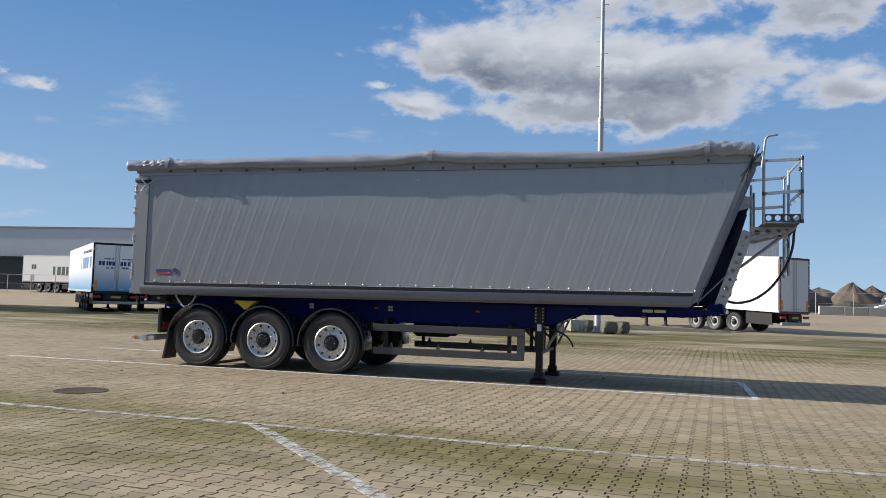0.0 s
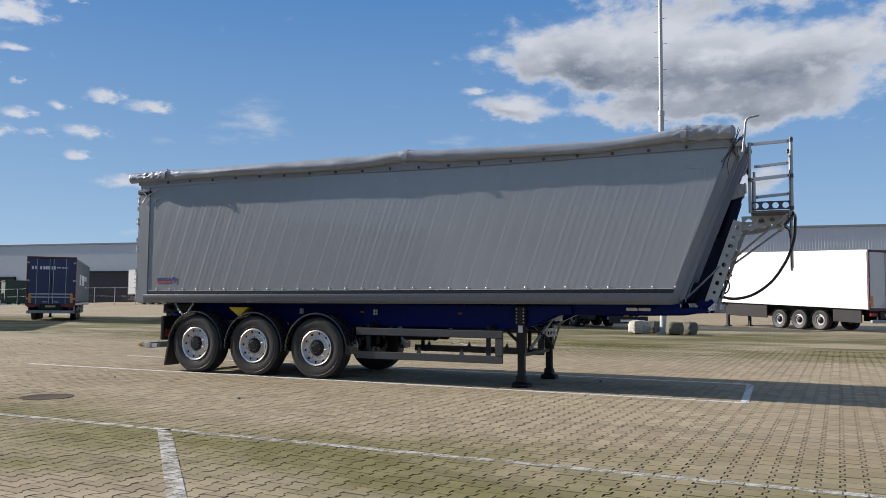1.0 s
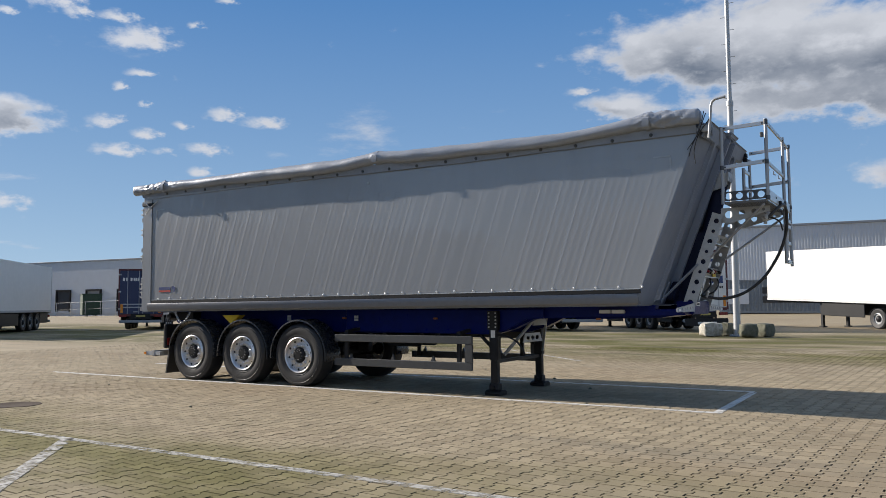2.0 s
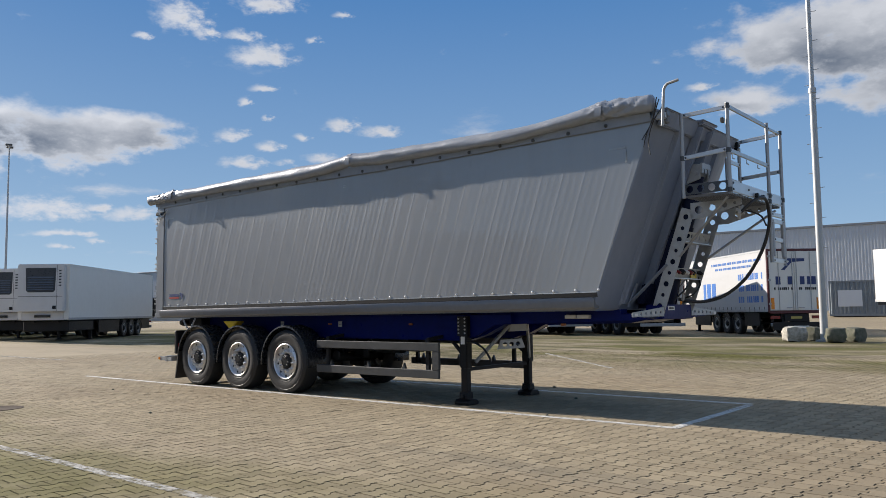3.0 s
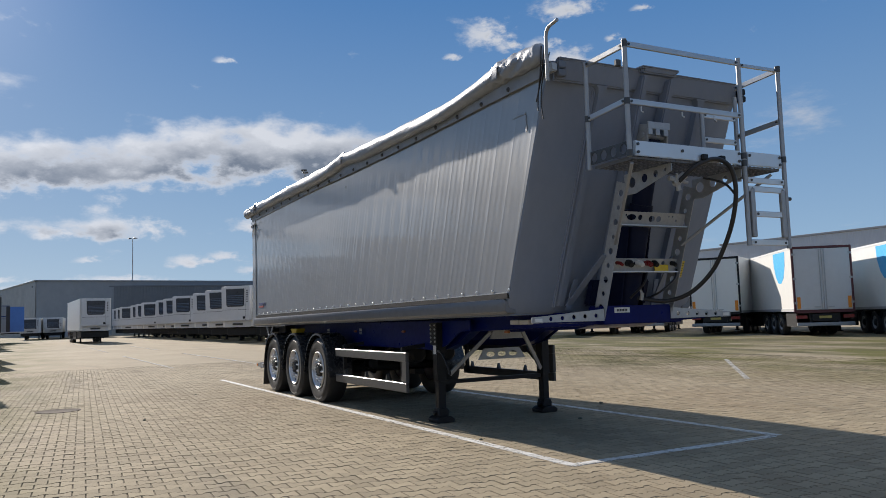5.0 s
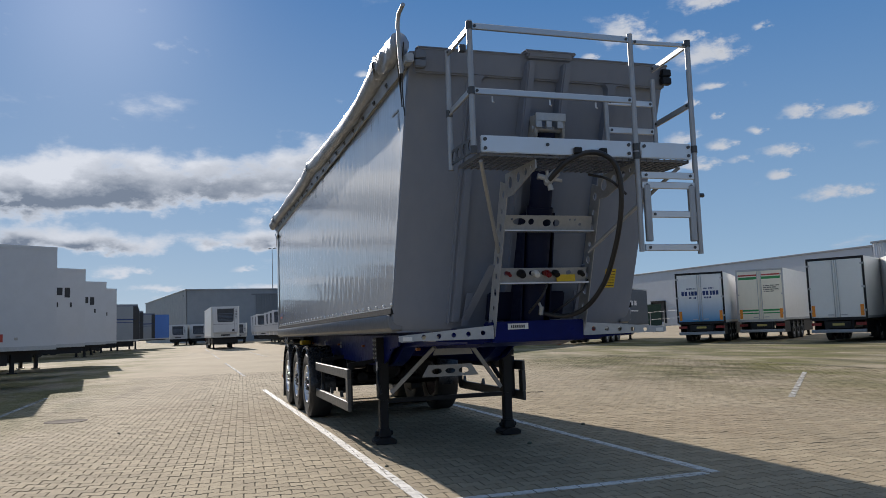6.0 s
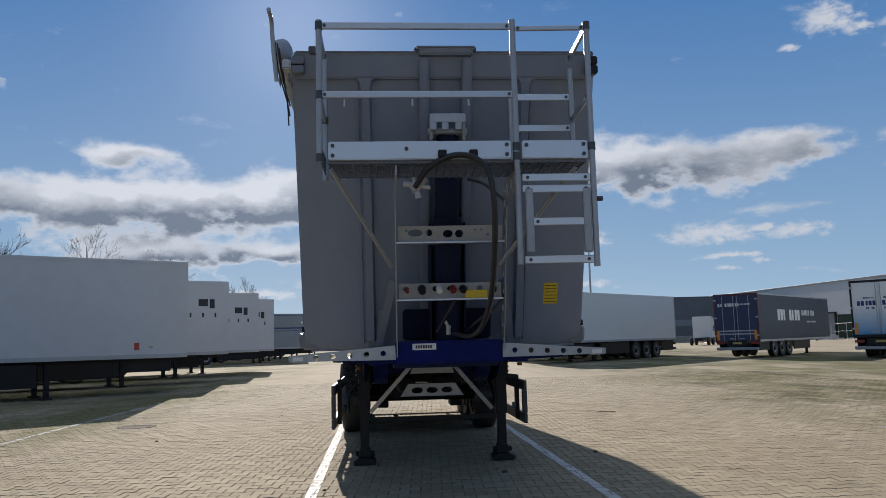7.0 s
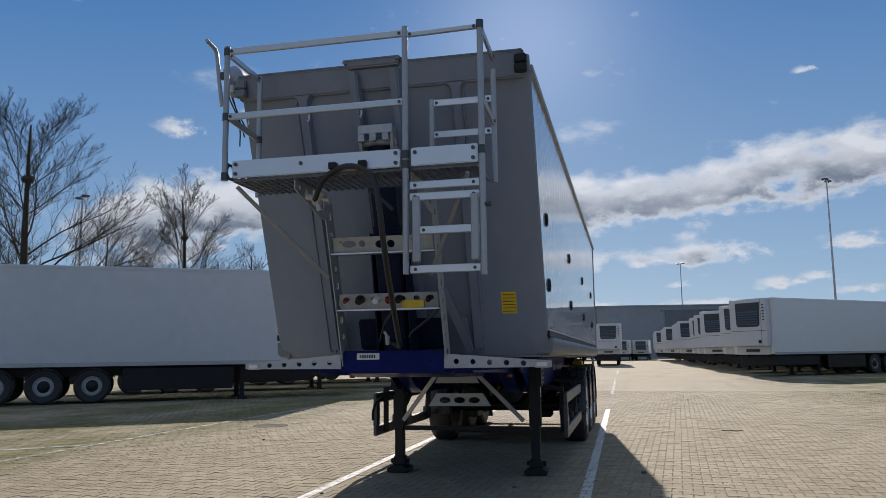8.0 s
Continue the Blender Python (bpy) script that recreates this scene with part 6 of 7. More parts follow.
    # frame, axles, legs
    for s in (-1, 1):
        q = Build()
        q.prism([(0.1, 0.80), (8.5, 0.80), (9.6, 0.98), (length - 0.2, 0.98), (length - 0.2, floor - 0.03), (0.1, floor - 0.03)], "y", s * 0.60 - 0.06, s * 0.60 + 0.06)
        part("frame_rail", q, M["black"], t)
        for k in range(3):
            far_wheel(t, axle + k * 1.31, s * 1.05, s, FAR_WHEEL)
            q = Build()
            prof = [(-0.18, 0.60), (0.18, 0.60), (0.18, 0.58), (-0.18, 0.58)]
            rings = []
            for j in range(9):
                a = radians(25) + radians(130) * j / 8
                rings.append([(axle + k * 1.31 + r * math.cos(a), s * 1.05 + o, 0.46 + r * math.sin(a)) for o, r in prof])
            q.rings(rings)
            part("mudguard", q, M["plastic"], t)
        q = Build()
        q.box(leg, leg + 0.15, s * 0.85 - 0.07, s * 0.85 + 0.07, 0.05, 1.0)
        q.box(leg - 0.08, leg + 0.23, s * 0.85 - 0.14, s * 0.85 + 0.14, 0.0, 0.05)
        part("landing_leg", q, M["black"], t)
        q = Build()
        q.box(axle + 3.45, 9.3 if axle < 4 else 10.2, s * 1.16 - 0.03, s * 1.16 + 0.03, 0.36, 1.04)
        q.bevel(0.02, 1)
        part("side_guard", q, M["black"], t, "dark side skirt")
        # dark filler behind the wheels, added to darken the underside
        q = Build()
        q.box(axle - 2.35 if axle < 4 else 2.9, axle - 0.75, s * 1.12 - 0.03, s * 1.12 + 0.03, 0.42, 1.04)
        part("rear_skirt", q, M["black"], t)
    # added dark box stands in for shade below the floor
    q = Build()
    q.box(axle + 3.6, leg - 0.5, -0.50, 0.50, 0.50, 0.96)
    q.bevel(0.03, 1)
    part("tank_box", q, M["black"], t)
    for k in range(3):
        q = Build()
        q.tube([(axle + k * 1.31, -0.95, 0.52), (axle + k * 1.31, 0.95, 0.52)], 0.07, 10)
        part("axle", q, M["black"], t)
    if kind == "reefer":
        # another added black box, for the shade under the nose
        q = Build()
        q.box(leg + 0.4, length - 0.35, -1.15, 1.15, 0.52, 1.06)
        q.bevel(0.04, 1)
        part("pallet_box", q, M["black"], t, "black box added under the floor to stand in for shade")
        reefer_front(t, length, floor, top)
    return t


def reefer_front(t, L0, floor, top):
    """Cooling unit on the front wall."""
    q = Build()
    q.prism([(-1.14, floor + 0.42), (1.14, floor + 0.42), (1.16, top - 0.06), (1.10, top - 0.02), (-1.10, top - 0.02), (-1.16, top - 0.06)], "x", L0 + 0.002, L0 + 0.34)
    q.bevel(0.035, 3)
    unit = part("cooling_unit", q, M["greyish_white"], t, "white cooling unit with dark grille")
    q = Build()
    q.prism([(-0.62, top - 1.46), (0.62, top - 1.46), (0.72, top - 1.36), (0.76, top - 0.22), (-0.76, top - 0.22), (-0.72, top - 1.36)], "x", L0 + 0.335, L0 + 0.36)
    q.bevel(0.02, 2)
    gr = part("grille", q, M["grille"], unit)
    for k in range(6):
        q = Build()
        z = top - 1.36 + k * 0.125
        q.prism([(L0 + 0.358, z), (L0 + 0.40, z + 0.01), (L0 + 0.36, z + 0.07)], "y", -0.64, 0.64)
        part("slat", q, M["slat"], gr)
    q = Build()
    q.box(L0 + 0.338, L0 + 0.346, -1.10, 1.10, floor + 1.18, floor + 1.20).box(L0 + 0.338, L0 + 0.346, 0.80, 0.815, floor + 0.46, top - 0.08)
    part("panel_joint", q, M["darkgrey"], unit)
    for k in range(6):
        q = Build()
        z = top - 1.15 + k * 0.15
        q.box(L0 + 0.338, L0 + 0.352, 0.90, 1.02, z, z + 0.07)
        part("vent", q, M["grille"], unit)
    q = Build()
    q.box(L0 + 0.002, L0 + 0.05, -1.05, 1.05, floor - 0.02, floor + 0.4)
    q.bevel(0.01, 1)
    part("front_panel", q, M["greyish_white"], t)
    q = Build()
    q.box(L0 + 0.05, L0 + 0.10, -0.40, 0.40, floor + 0.12, floor + 0.26)
    for y in (-0.3, -0.1, 0.12, 0.3):
        q.tube([(L0 + 0.09, y, floor + 0.2), (L0 + 0.17, y, floor + 0.16)], 0.035, 8)
    part("connection_panel", q, M["darkgrey"], t)
    q = Build()
    q.box(L0 + 0.338, L0 + 0.352, 0.60, 0.78, floor + 0.55, floor + 0.72)
    part("display", q, M["black"], unit)


def print_bar(t, wall, a0, a1, z0, z1, material, L0=13.6, out=0.004, name="print_bar"):
    """A plain printed bar on the rear (a is y) or on a side (a is x)."""
    h = z1 - z0
    if name == "print_bar" and a1 - a0 > 1.6 * h and material != "galv":
        # a word: one block for each letter
        n = max(2, int((a1 - a0) / (0.72 * h)))
        step = (a1 - a0) / n
        cells = [(a0 + i * step, a0 + (i + 0.78 - 0.25 * ((i * 7 + int(z0 * 31)) % 3 == 1)) * step) for i in range(n) if (i * 5 + int(a0 * 17)) % 7 != 6]
    else:
        cells = [(a0, a1)]
    for c0, c1 in cells:
        q = Build()
        if wall == "rear":
            q.box(-out - 0.002, 0.007, c0, c1, z0, z1)
        else:
            s = -1 if wall == "right" else 1
            q.box(c0, c1, s * 1.275 + (0.0 if s > 0 else -out - 0.002), s * 1.275 + (out + 0.002 if s > 0 else 0.0), z0, z1)
        ob = part(name, q, M[material], t)
    return ob


def parked(phi, corner, rear_first=True, length=13.6):
    """The pose of a trailer whose rear-left corner is given, standing at phi degrees to the row."""
    a = radians(phi)
    d, r = Vector((-math.sin(a), math.cos(a))), Vector((math.cos(a), math.sin(a)))
    c = Vector(corner) + r * 1.275
    return pose(c.x, c.y, 0, 0, 0, 90 + phi)


# the row facing the yard with its doors
don = box_trailer("white box trailer with blue-shaded doors and dark door frame", "blue_fade", "blue_fade", "black", top=3.86)
for s in (-1, 1):
    print_bar(don, "rear", min(s * 0.13, s * 1.0), max(s * 0.13, s * 1.0), 2.60, 2.83, "inkblue")
    print_bar(don, "rear", min(s * 0.2, s * 0.75), max(s * 0.2, s * 0.75), 2.94, 3.01, "inkblue")
    print_bar(don, "rear", min(s * 0.2, s * 0.6), max(s * 0.2, s * 0.6), 2.42, 2.52, "inkblue")
print_bar(don, "left", 0.6, 6.0, 2.45, 3.1, "midblue")
print_bar(don, "left", 0.6, 5.0, 3.35, 3.5, "inkblue")
don.matrix_basis = parked(47.5, (-21.64, 22.26))
grn = box_trailer("cream box trailer with red and green bands on its doors", "white_paint", "cream_paint", "galv")
for z0, z1, c in ((3.62, 3.70, "redprint"), (3.42, 3.56, "green"), (1.62, 1.72, "green"), (1.48, 1.54, "green")):
    for s in (-1, 1):
        print_bar(grn, "rear", min(s * 0.13, s * 1.12), max(s * 0.13, s * 1.12), z0, z1, c, name="band")
for k, wd in enumerate((0.85, 0.7, 0.8, 0.55)):
    print_bar(grn, "rear", -0.2 - wd, -0.2, 3.02 - 0.11 * k, 3.07 - 0.11 * k, "ink")
grn.matrix_basis = parked(40, (-21.57, 26.17))
plain = box_trailer("white box trailer with black rear frame", "white_paint", "white_paint", "black")
plain.matrix_basis = parked(32, (-14.63, 25.02))


def blue_patch(t):
    pts = [(1.0, 3.86), (3.0, 3.86), (2.93, 3.3), (2.65, 2.75), (2.3, 2.45), (1.85, 2.4), (1.4, 2.65), (1.1, 3.2)]
    for s in (-1, 1):
        q = Build()
        q.prism(pts, "y", s * 1.276, s * 1.281)
        part("blue_patch", q, M["cyan"], t, "sky-blue rounded print near the doors")


k1 = box_trailer("white box trailer with sky-blue side patch and dark red rear frame", "white_paint", "greyish_white", "maroon")
blue_patch(k1)
k1.matrix_basis = parked(55, (-7.78, 24.57))
copy_thing(k1, parked(55, (-3.23, 25.7)))
ts = box_trailer("white curtain-sided trailer with blue lettering drawn as bars", "curtain_white", "white_paint", "maroon", "curtain", axle=3.6)
for z0, z1, y0, y1, c in ((2.35, 2.72, 0.1, 0.95, "inkblue"), (2.35, 2.72, -1.0, -0.2, "inkblue"), (2.10, 2.22, 0.1, 1.0, "ink"), (2.10, 2.22, -1.0, -0.15, "ink")):
    print_bar(ts, "rear", y0, y1, z0, z1, c)
q = Build()
q.prism([(0.55, 3.55), (-0.5, 3.55), (-0.5, 3.42), (0.1, 3.38), (0.45, 3.02), (0.62, 3.02), (0.2, 3.42)], "x", -0.008, 0.006)
part("logo_patch", q, M["inkblue"], ts, "dark blue swallow-tail mark")
for z0, z1, x0, x1 in ((3.5, 3.62, 0.6, 6.5), (3.25, 3.36, 1.6, 6.0), (2.65, 2.95, 0.5, 3.2), (2.1, 2.4, 0.5, 3.2), (1.55, 1.85, 0.5, 3.2), (1.7, 2.6, 5.3, 8.0)):
    print_bar(ts, "left", x0, x1, z0, z1, "midblue")
q = Build()
q.box(-0.125, -0.105, -1.15, 1.15, 0.26, 0.63)
q.bevel(0.006, 1)
board = part("bumper_board", q, M["black"], ts, "black bumper board with a pale printed bar")
q = Build()
q.box(-0.13, -0.126, -0.52, 0.48, 0.34, 0.46)
part("print_bar", q, M["white_paint"], board)
ts.matrix_basis = parked(44, (2.34, 27.5))
wt = box_trailer("plain white box trailer with grey doors and dark red frame", "white_paint", "greyish_white", "maroon", axle=2.9)
wt.matrix_basis = parked(49, (14.41, 30.47))
# its nose is sheared up and its legs stretched to fit the camera's view
for ob in wt.children:
    if ob.name.startswith("landing_leg"):
        ob.data.transform(Matrix.Diagonal((1, 1, 1.38, 1)))
    elif not ob.name.startswith(("wheel", "axle", "mudguard")):
        for o in [ob] + list(ob.children):
            o.data.transform(Matrix(((1, 0, 0, 0), (0, 1, 0, 0), (0.033, 0, 1, 0), (0, 0, 0, 1))))
sam = box_trailer("navy curtain-sided trailer with pale lettering drawn as bars", "slate", "navy", "maroon", "curtain", top=3.66, floor=0.92)
print_bar(sam, "rear", -0.2, 1.05, 2.93, 3.12, "white_paint")
print_bar(sam, "rear", -0.9, -0.25, 3.0, 3.07, "white_paint")
for z in (1.32, 1.50):
    print_bar(sam, "rear", -1.1, 1.1, z, z + 0.07, "galv")
print_bar(sam, "right", 3.2, 7.4, 2.1, 2.75, "white_paint")
print_bar(sam, "right", 7.7, 10.3, 2.42, 2.75, "greyish_white")
print_bar(sam, "right", 8.6, 10.6, 1.98, 2.08, "greyish_white")
sam.matrix_basis = parked(46, (-28.26, 17.9))
zg = box_trailer("white box trailer with green lettering drawn as bars", "white_paint", "greyish_white", "galv")
print_bar(zg, "right", 4.7, 8.6, 1.9, 2.8, "skip")
print_bar(zg, "right", 1.4, 2.2, 2.5, 3.0, "ink")
print_bar(zg, "right", 1.3, 1.9, 1.2, 1.9, "clad_mid", name="panel")
zg.matrix_basis = pose(-60.8, 57.5, rise(-58, 57), 0, 0, -6)

# the row with cooling units towards the lane
reefer = box_trailer("white refrigerated trailer with dark front grille", "white_paint", "greyish_white", "galv", "reefer", top=3.98)


def nose_at(x, y, rz, length=13.6):
    a = radians(rz)
    return pose(x - length * math.cos(a), y - length * math.sin(a), 0, 0, 0, rz)


reefer.matrix_basis = nose_at(-27.1, 7.5, -46)
for k in range(1, 14):
    copy_thing(reefer, nose_at(-27.1 - 5.98 * k + (0.6 if k % 3 == 1 else 0), 7.5 - 0.29 * k + 0.25 * math.sin(k * 2.1), -46 + random.uniform(-1, 1)))
copy_thing(reefer, nose_at(-59.8, -1.44, 3))
# roof and floor lowered so these far trailers fit the camera's view
low_reefer = box_trailer("white refrigerated trailer, lowered to fit the view down the lane", "white_paint", "greyish_white", "galv", "reefer", top=3.0, floor=0.95)
low_reefer.matrix_basis = nose_at(-104.0, -7.4, -3)
for y in (-4.6, -1.6, 1.1):
    copy_thing(low_reefer, nose_at(-104.0 - 1.5 * math.sin(y), y, -2 + math.sin(y * 2)))

# the long row of white boxes across the lane
box_l = box_trailer("white swap-body trailer seen along its side", "greyish_white", "greyish_white", "galv", top=4.12)
print_bar(box_l, "right", 11.95, 12.1, 1.36, 1.58, "redprint", name="reflector_box")
print_bar(box_l, "right", 12.4, 12.5, 1.4, 1.48, "concrete", name="plug")
box_l.matrix_basis = Matrix.Identity(4)


def nose_corner(x, y, rz=124.8):
    """Its front right corner at the lane."""
    a = radians(rz)
    d = Vector((math.cos(a), math.sin(a)))
    left = Vector((-d.y, d.x))
    c = Vector((x, y)) + left * 1.275
    return nose_at(c.x, c.y, rz)


box_l.matrix_basis = nose_corner(-8.6, -7.0)
lettered = box_trailer("white swap-body trailer with dark lettering drawn as bars", "greyish_white", "greyish_white", "galv")
print_bar(lettered, "right", 12.35, 12.72, 3.0, 3.28, "ink", name="letter_bar")
print_bar(lettered, "right", 12.8, 13.0, 2.92, 3.28, "ink", name="letter_bar")
for x in (12.0, 12.5, 13.0):
    print_bar(lettered, "right", x, x + 0.07, 2.56, 2.74, "ink", name="letter_bar")
lettered.matrix_basis = nose_corner(-15.2, -7.16)
copy_thing(lettered, nose_corner(-22.65, -7.32))
copy_thing(lettered, nose_corner(-28.25, -7.48))
dark = box_trailer("pale grey box trailer with dark stripes and dark front edge", "clad_mid", "navy", "black")
for z0, z1 in ((3.85, 3.98), (2.75, 2.86), (2.55, 2.6)):
    print_bar(dark, "right", 6.0, 13.5, z0, z1, "inkblue", name="stripe")
print_bar(dark, "right", 13.2, 13.59, 1.2, 3.84, "ink", name="edge_strip")
dark.matrix_basis = nose_corner(-50.25, -8.28, 118)
copy_thing(dark, nose_corner(-57.7, -8.8, 118))
copy_thing(dark, nose_corner(-67.0, -9.2, 118))
copy_thing(dark, nose_corner(-76.0, -8.7, 118))
blue_t = box_trailer("mid blue box trailer", "midblue", "midblue", "black")
blue_t.matrix_basis = nose_corner(-84.0, -7.6, 118)


# ---- sheds ----
def shed(name, label, x0, x1, y0, y1, h, turn, material, ribs=0.0, bands=(), docks=(), deep=0.03):
    """A long hall: walls with trapezoid ribs, flat roof with a parapet. The front wall faces local -y."""
    t = thing(name, pose(x0, y0, 0, 0, 0, turn), label, "warehouse", "halls around the yard")
    L0, D = x1 - x0, y1 - y0
    q = Build()
    q.box(0, L0, 0.12, D, 0, h - 0.25)
    part("wall", q, M[material], t)
    if ribs:
        q = Build()
        n = int(L0 / ribs)
        pts = []
        for i in range(n):
            x = i * ribs
            pts += [(x, deep), (x + ribs * 0.45, deep), (x + ribs * 0.55, 0.0), (x + ribs * 0.95, 0.0)]
        pts.append((L0, deep))
        z0 = bands[0][1] if bands else 0.4
        q.rings([[(p[0], p[1], z) for p in pts] for z in (z0, h - 0.25)], cap=False, loop=False)
        part("cladding", q, M[material], t, angle=15)
    for z0, z1, c in bands:
        q = Build()
        q.box(0, L0, -0.03, 0.10, z0 if z0 > 0 else 0, z1)
        part("base_band", q, M[c], t)
    q = Build()
    q.box(-0.2, L0 + 0.2, -0.12, D + 0.2, h - 0.25, h)
    q.bevel(0.03, 1)
    part("roof", q, M["clad_dark" if material == "clad_dark" else "clad_mid"], t)
    for x, w, z1, c in docks:
        q = Build()
        q.box(x, x + w, -0.06, 0.06, 0.9 if w < 5 else 0.0, z1)
        d = part("dock_door", q, M[c], t)
        q = Build()
        q.box(x - 0.2, x, -0.35, 0.0, 0.7, z1 + 0.2).box(x + w, x + w + 0.2, -0.35, 0.0, 0.7, z1 + 0.2).box(x - 0.2, x + w + 0.2, -0.35, 0.0, z1, z1 + 0.25)
        part("dock_frame", q, M["black"], d)
    return t


docks = [(6 + 7.5 * k, 3.2, 4.2, "dock" if k % 3 else "clad_mid") for k in range(8)] + [(74, 14, 5.0, "dock"), (92, 4, 4.5, "clad_mid"), (104, 3.4, 4.2, "dock"), (112, 3.4, 4.2, "dock")]
shed("long_hall", "long light grey warehouse with dark dock doors", -160, -58.5, 63.5, 125, 9.4, 5.8, "clad", 1.0, (), docks[:9], 0.001)
shed("ribbed_hall", "light grey ribbed warehouse with dark loading doors", -58.8, 20, 73.6, 140, 9.8, 5.8, "clad", 0.30, (), [(9, 3.4, 4.2, "dock"), (20, 3.4, 4.2, "dock"), (31, 3.4, 4.2, "dock"), (56, 3.4, 4.0, "dock")], 0.018)
end_hall = shed("end_hall", "dark grey warehouse closing the end of the lane", 0, 70, 0, 60, 9.0, 90, "clad_dark", 0.5, [(0, 1.2, "concrete"), (3.2, 4.4, "clad_mid")], [(8 + 9 * k, 3.2, 3.1, "dock") for k in range(6)])
end_hall.matrix_basis = pose(-139, -7.7, 0, 0, 0, 90)

shed("side_hall", "grey warehouse receding beyond the lane", -198, -135.5, -19.0, 30, 10.0, 10.8, "clad_mid", 0.9, (), [(12, 3.2, 4.0, "dock"), (30, 3.2, 4.0, "dock")])

# freight container and lorry at the far row
b = Build()
pts = []
for i in range(43):
    x = i * 0.28
    pts += [(x, 0.04), (x + 0.10, 0.04), (x + 0.14, 0.0), (x + 0.24, 0.0)]
b.rings([[(p[0], p[1], z) for p in pts] for z in (0.15, 2.5)], cap=False, loop=False)
b.box(0, 12.0, 0.05, 2.4, 0.0, 2.59)
b.box(0, 12.0, -0.02, 0.06, 2.48, 2.60).box(0, 12.0, -0.02, 0.06, 0.0, 0.16)
cont = solo("freight_container", b, M["container"], "grey-blue corrugated freight container by the hall", "container", m=pose(-2.0, 53.5, rise(0, 55.0), 0, 0, 6))
for x0, x1, z0, z1, c in ((0.6, 2.2, 0.7, 1.9, "clad"), (3.2, 6.4, 1.5, 2.0, "ink"), (3.2, 6.4, 0.8, 1.3, "ink")):
    q = Build()
    q.box(x0, x1, -0.03, -0.022, z0, z1)
    part("print_bar", q, M[c], cont)


def lorry(m):
    t = thing("lorry", m, "white long-haul lorry cab with dark windscreen", "lorry")
    q = Build()
    q.prism([(0, 0.9), (2.2, 0.9), (2.3, 1.6), (2.15, 2.6), (1.9, 3.6), (0, 3.75)], "y", -1.22, 1.22)
    q.bevel(0.09, 3)
    part("cab", q, M["white_paint"], t)
    q = Build()
    q.prism([(2.32, 1.75), (2.18, 2.62), (2.14, 2.62), (2.28, 1.75)], "y", -1.0, 1.0)
    part("windscreen", q, M["glass"], t)
    for s in (-1, 1):
        q = Build()
        q.prism([(1.2, 1.8), (2.0, 1.8), (1.9, 2.5), (1.2, 2.5)], "y", s * 1.215, s * 1.235)
        part("side_window", q, M["glass"], t)
        for x in (1.4, -2.2):
            far_wheel(t, x, s * 1.05, s, FAR_WHEEL)
    q = Build()
    q.box(-3.2, 0.2, -0.5, 0.5, 0.6, 0.95)
    part("frame_rail", q, M["black"], t)
    q = Build()
    q.box(2.2, 2.42, -1.2, 1.2, 0.35, 0.9)
    q.bevel(0.04)
    part("bumper", q, M["white_paint"], t)
    return t


lorry(pose(-84.9, 38.9, 0, 0, 0, 150))

# dark green boxes, added in place of the hall's dark docks
def skip(m):
    t = thing("waste_skip", m, "dark green ribbed box standing in for a dark dock at the hall", "waste container", "skips by the hall")
    q = Build()
    q.prism([(0, 0.2), (6.0, 0.2), (6.2, 3.1), (-0.1, 3.1)], "y", -1.2, 1.2)
    q.box(0.1, 5.9, -0.6, -0.45, 0.0, 0.21).box(0.1, 5.9, 0.45, 0.6, 0.0, 0.21)
    q.bevel(0.03, 1)
    part("body", q, M["skip"], t)
    for k in range(7):
        q = Build()
        x = 0.3 + k * 0.88
        q.box(x, x + 0.10, -1.28, -1.2, 0.25, 3.0)
        part("rib", q, M["skip"], t)
    q = Build()
    q.box(-0.15, 6.25, -1.3, 1.3, 3.0, 3.12)
    part("rim", q, M["skip"], t)
    return t


sk = skip(pose(-85.4, 53.8, rise(-81.8, 51.8) - 0.05, 0, 0, 150))
copy_thing(sk, pose(-79.2, 55.4, rise(-79.2, 55.4) - 0.05, 0, 0, 148))

# fence with posts, and low concrete blocks in front of the halls
def fence_run(p0, p1, name="fence"):
    p0, p1 = Vector(p0), Vector(p1)
    L0 = (p1 - p0).length
    t = thing("chain_link_fence", pose(p0.x, p0.y, 0, 0, 0, math.degrees(math.atan2(p1.y - p0.y, p1.x - p0.x))), "galvanised wire fence with slim posts", "fence", "yard fences")
    n = int(L0 / 3.0)

    def lift(f):
        p = p0.lerp(p1, f)
        return rise(p.x, p.y)
    q = Build()
    q.tube([(0, 0, 0), (0, 0, 2.0)], 0.035, 8)
    me = mesh_of("post", q, M["galv"])
    for i in range(n + 1):
        share("post", me, t, pose(i * L0 / n, 0, lift(i / n)))
    for z in (0.06, 1.0, 1.95):
        q = Build()
        q.tube([(L0 * i / n, 0, z + lift(i / n)) for i in range(n + 1)], 0.012 if z < 1.9 else 0.02, 6)
        part("rail", q, M["galv"], t)
    return t


fence_run((-118, 50), (-40, 56))
fence_run((-40, 56), (60, 66))
fence_run((60, 66), (60, 20))
q = Build()
q.box(-1.0, 1.0, -0.25, 0.25, 0, 0.8)
q.bevel(0.04, 1)
blk = solo("concrete_block", q, M["concrete"], "low pale concrete barrier block along the fence", "barrier", "barrier blocks")
blk.matrix_basis = pose(22.0, 63.3, rise(22, 63) - 0.02, 0, 0, 5.5)
for k in range(1, 24):
    copy_thing(blk, pose(22.0 + 2.0 * k, 63.3 + 0.193 * k, rise(22.0 + 2.0 * k, 63.3) - 0.02 - 0.02 * (k % 3), 0, 0, 5.5 + random.uniform(-0.4, 0.4)))

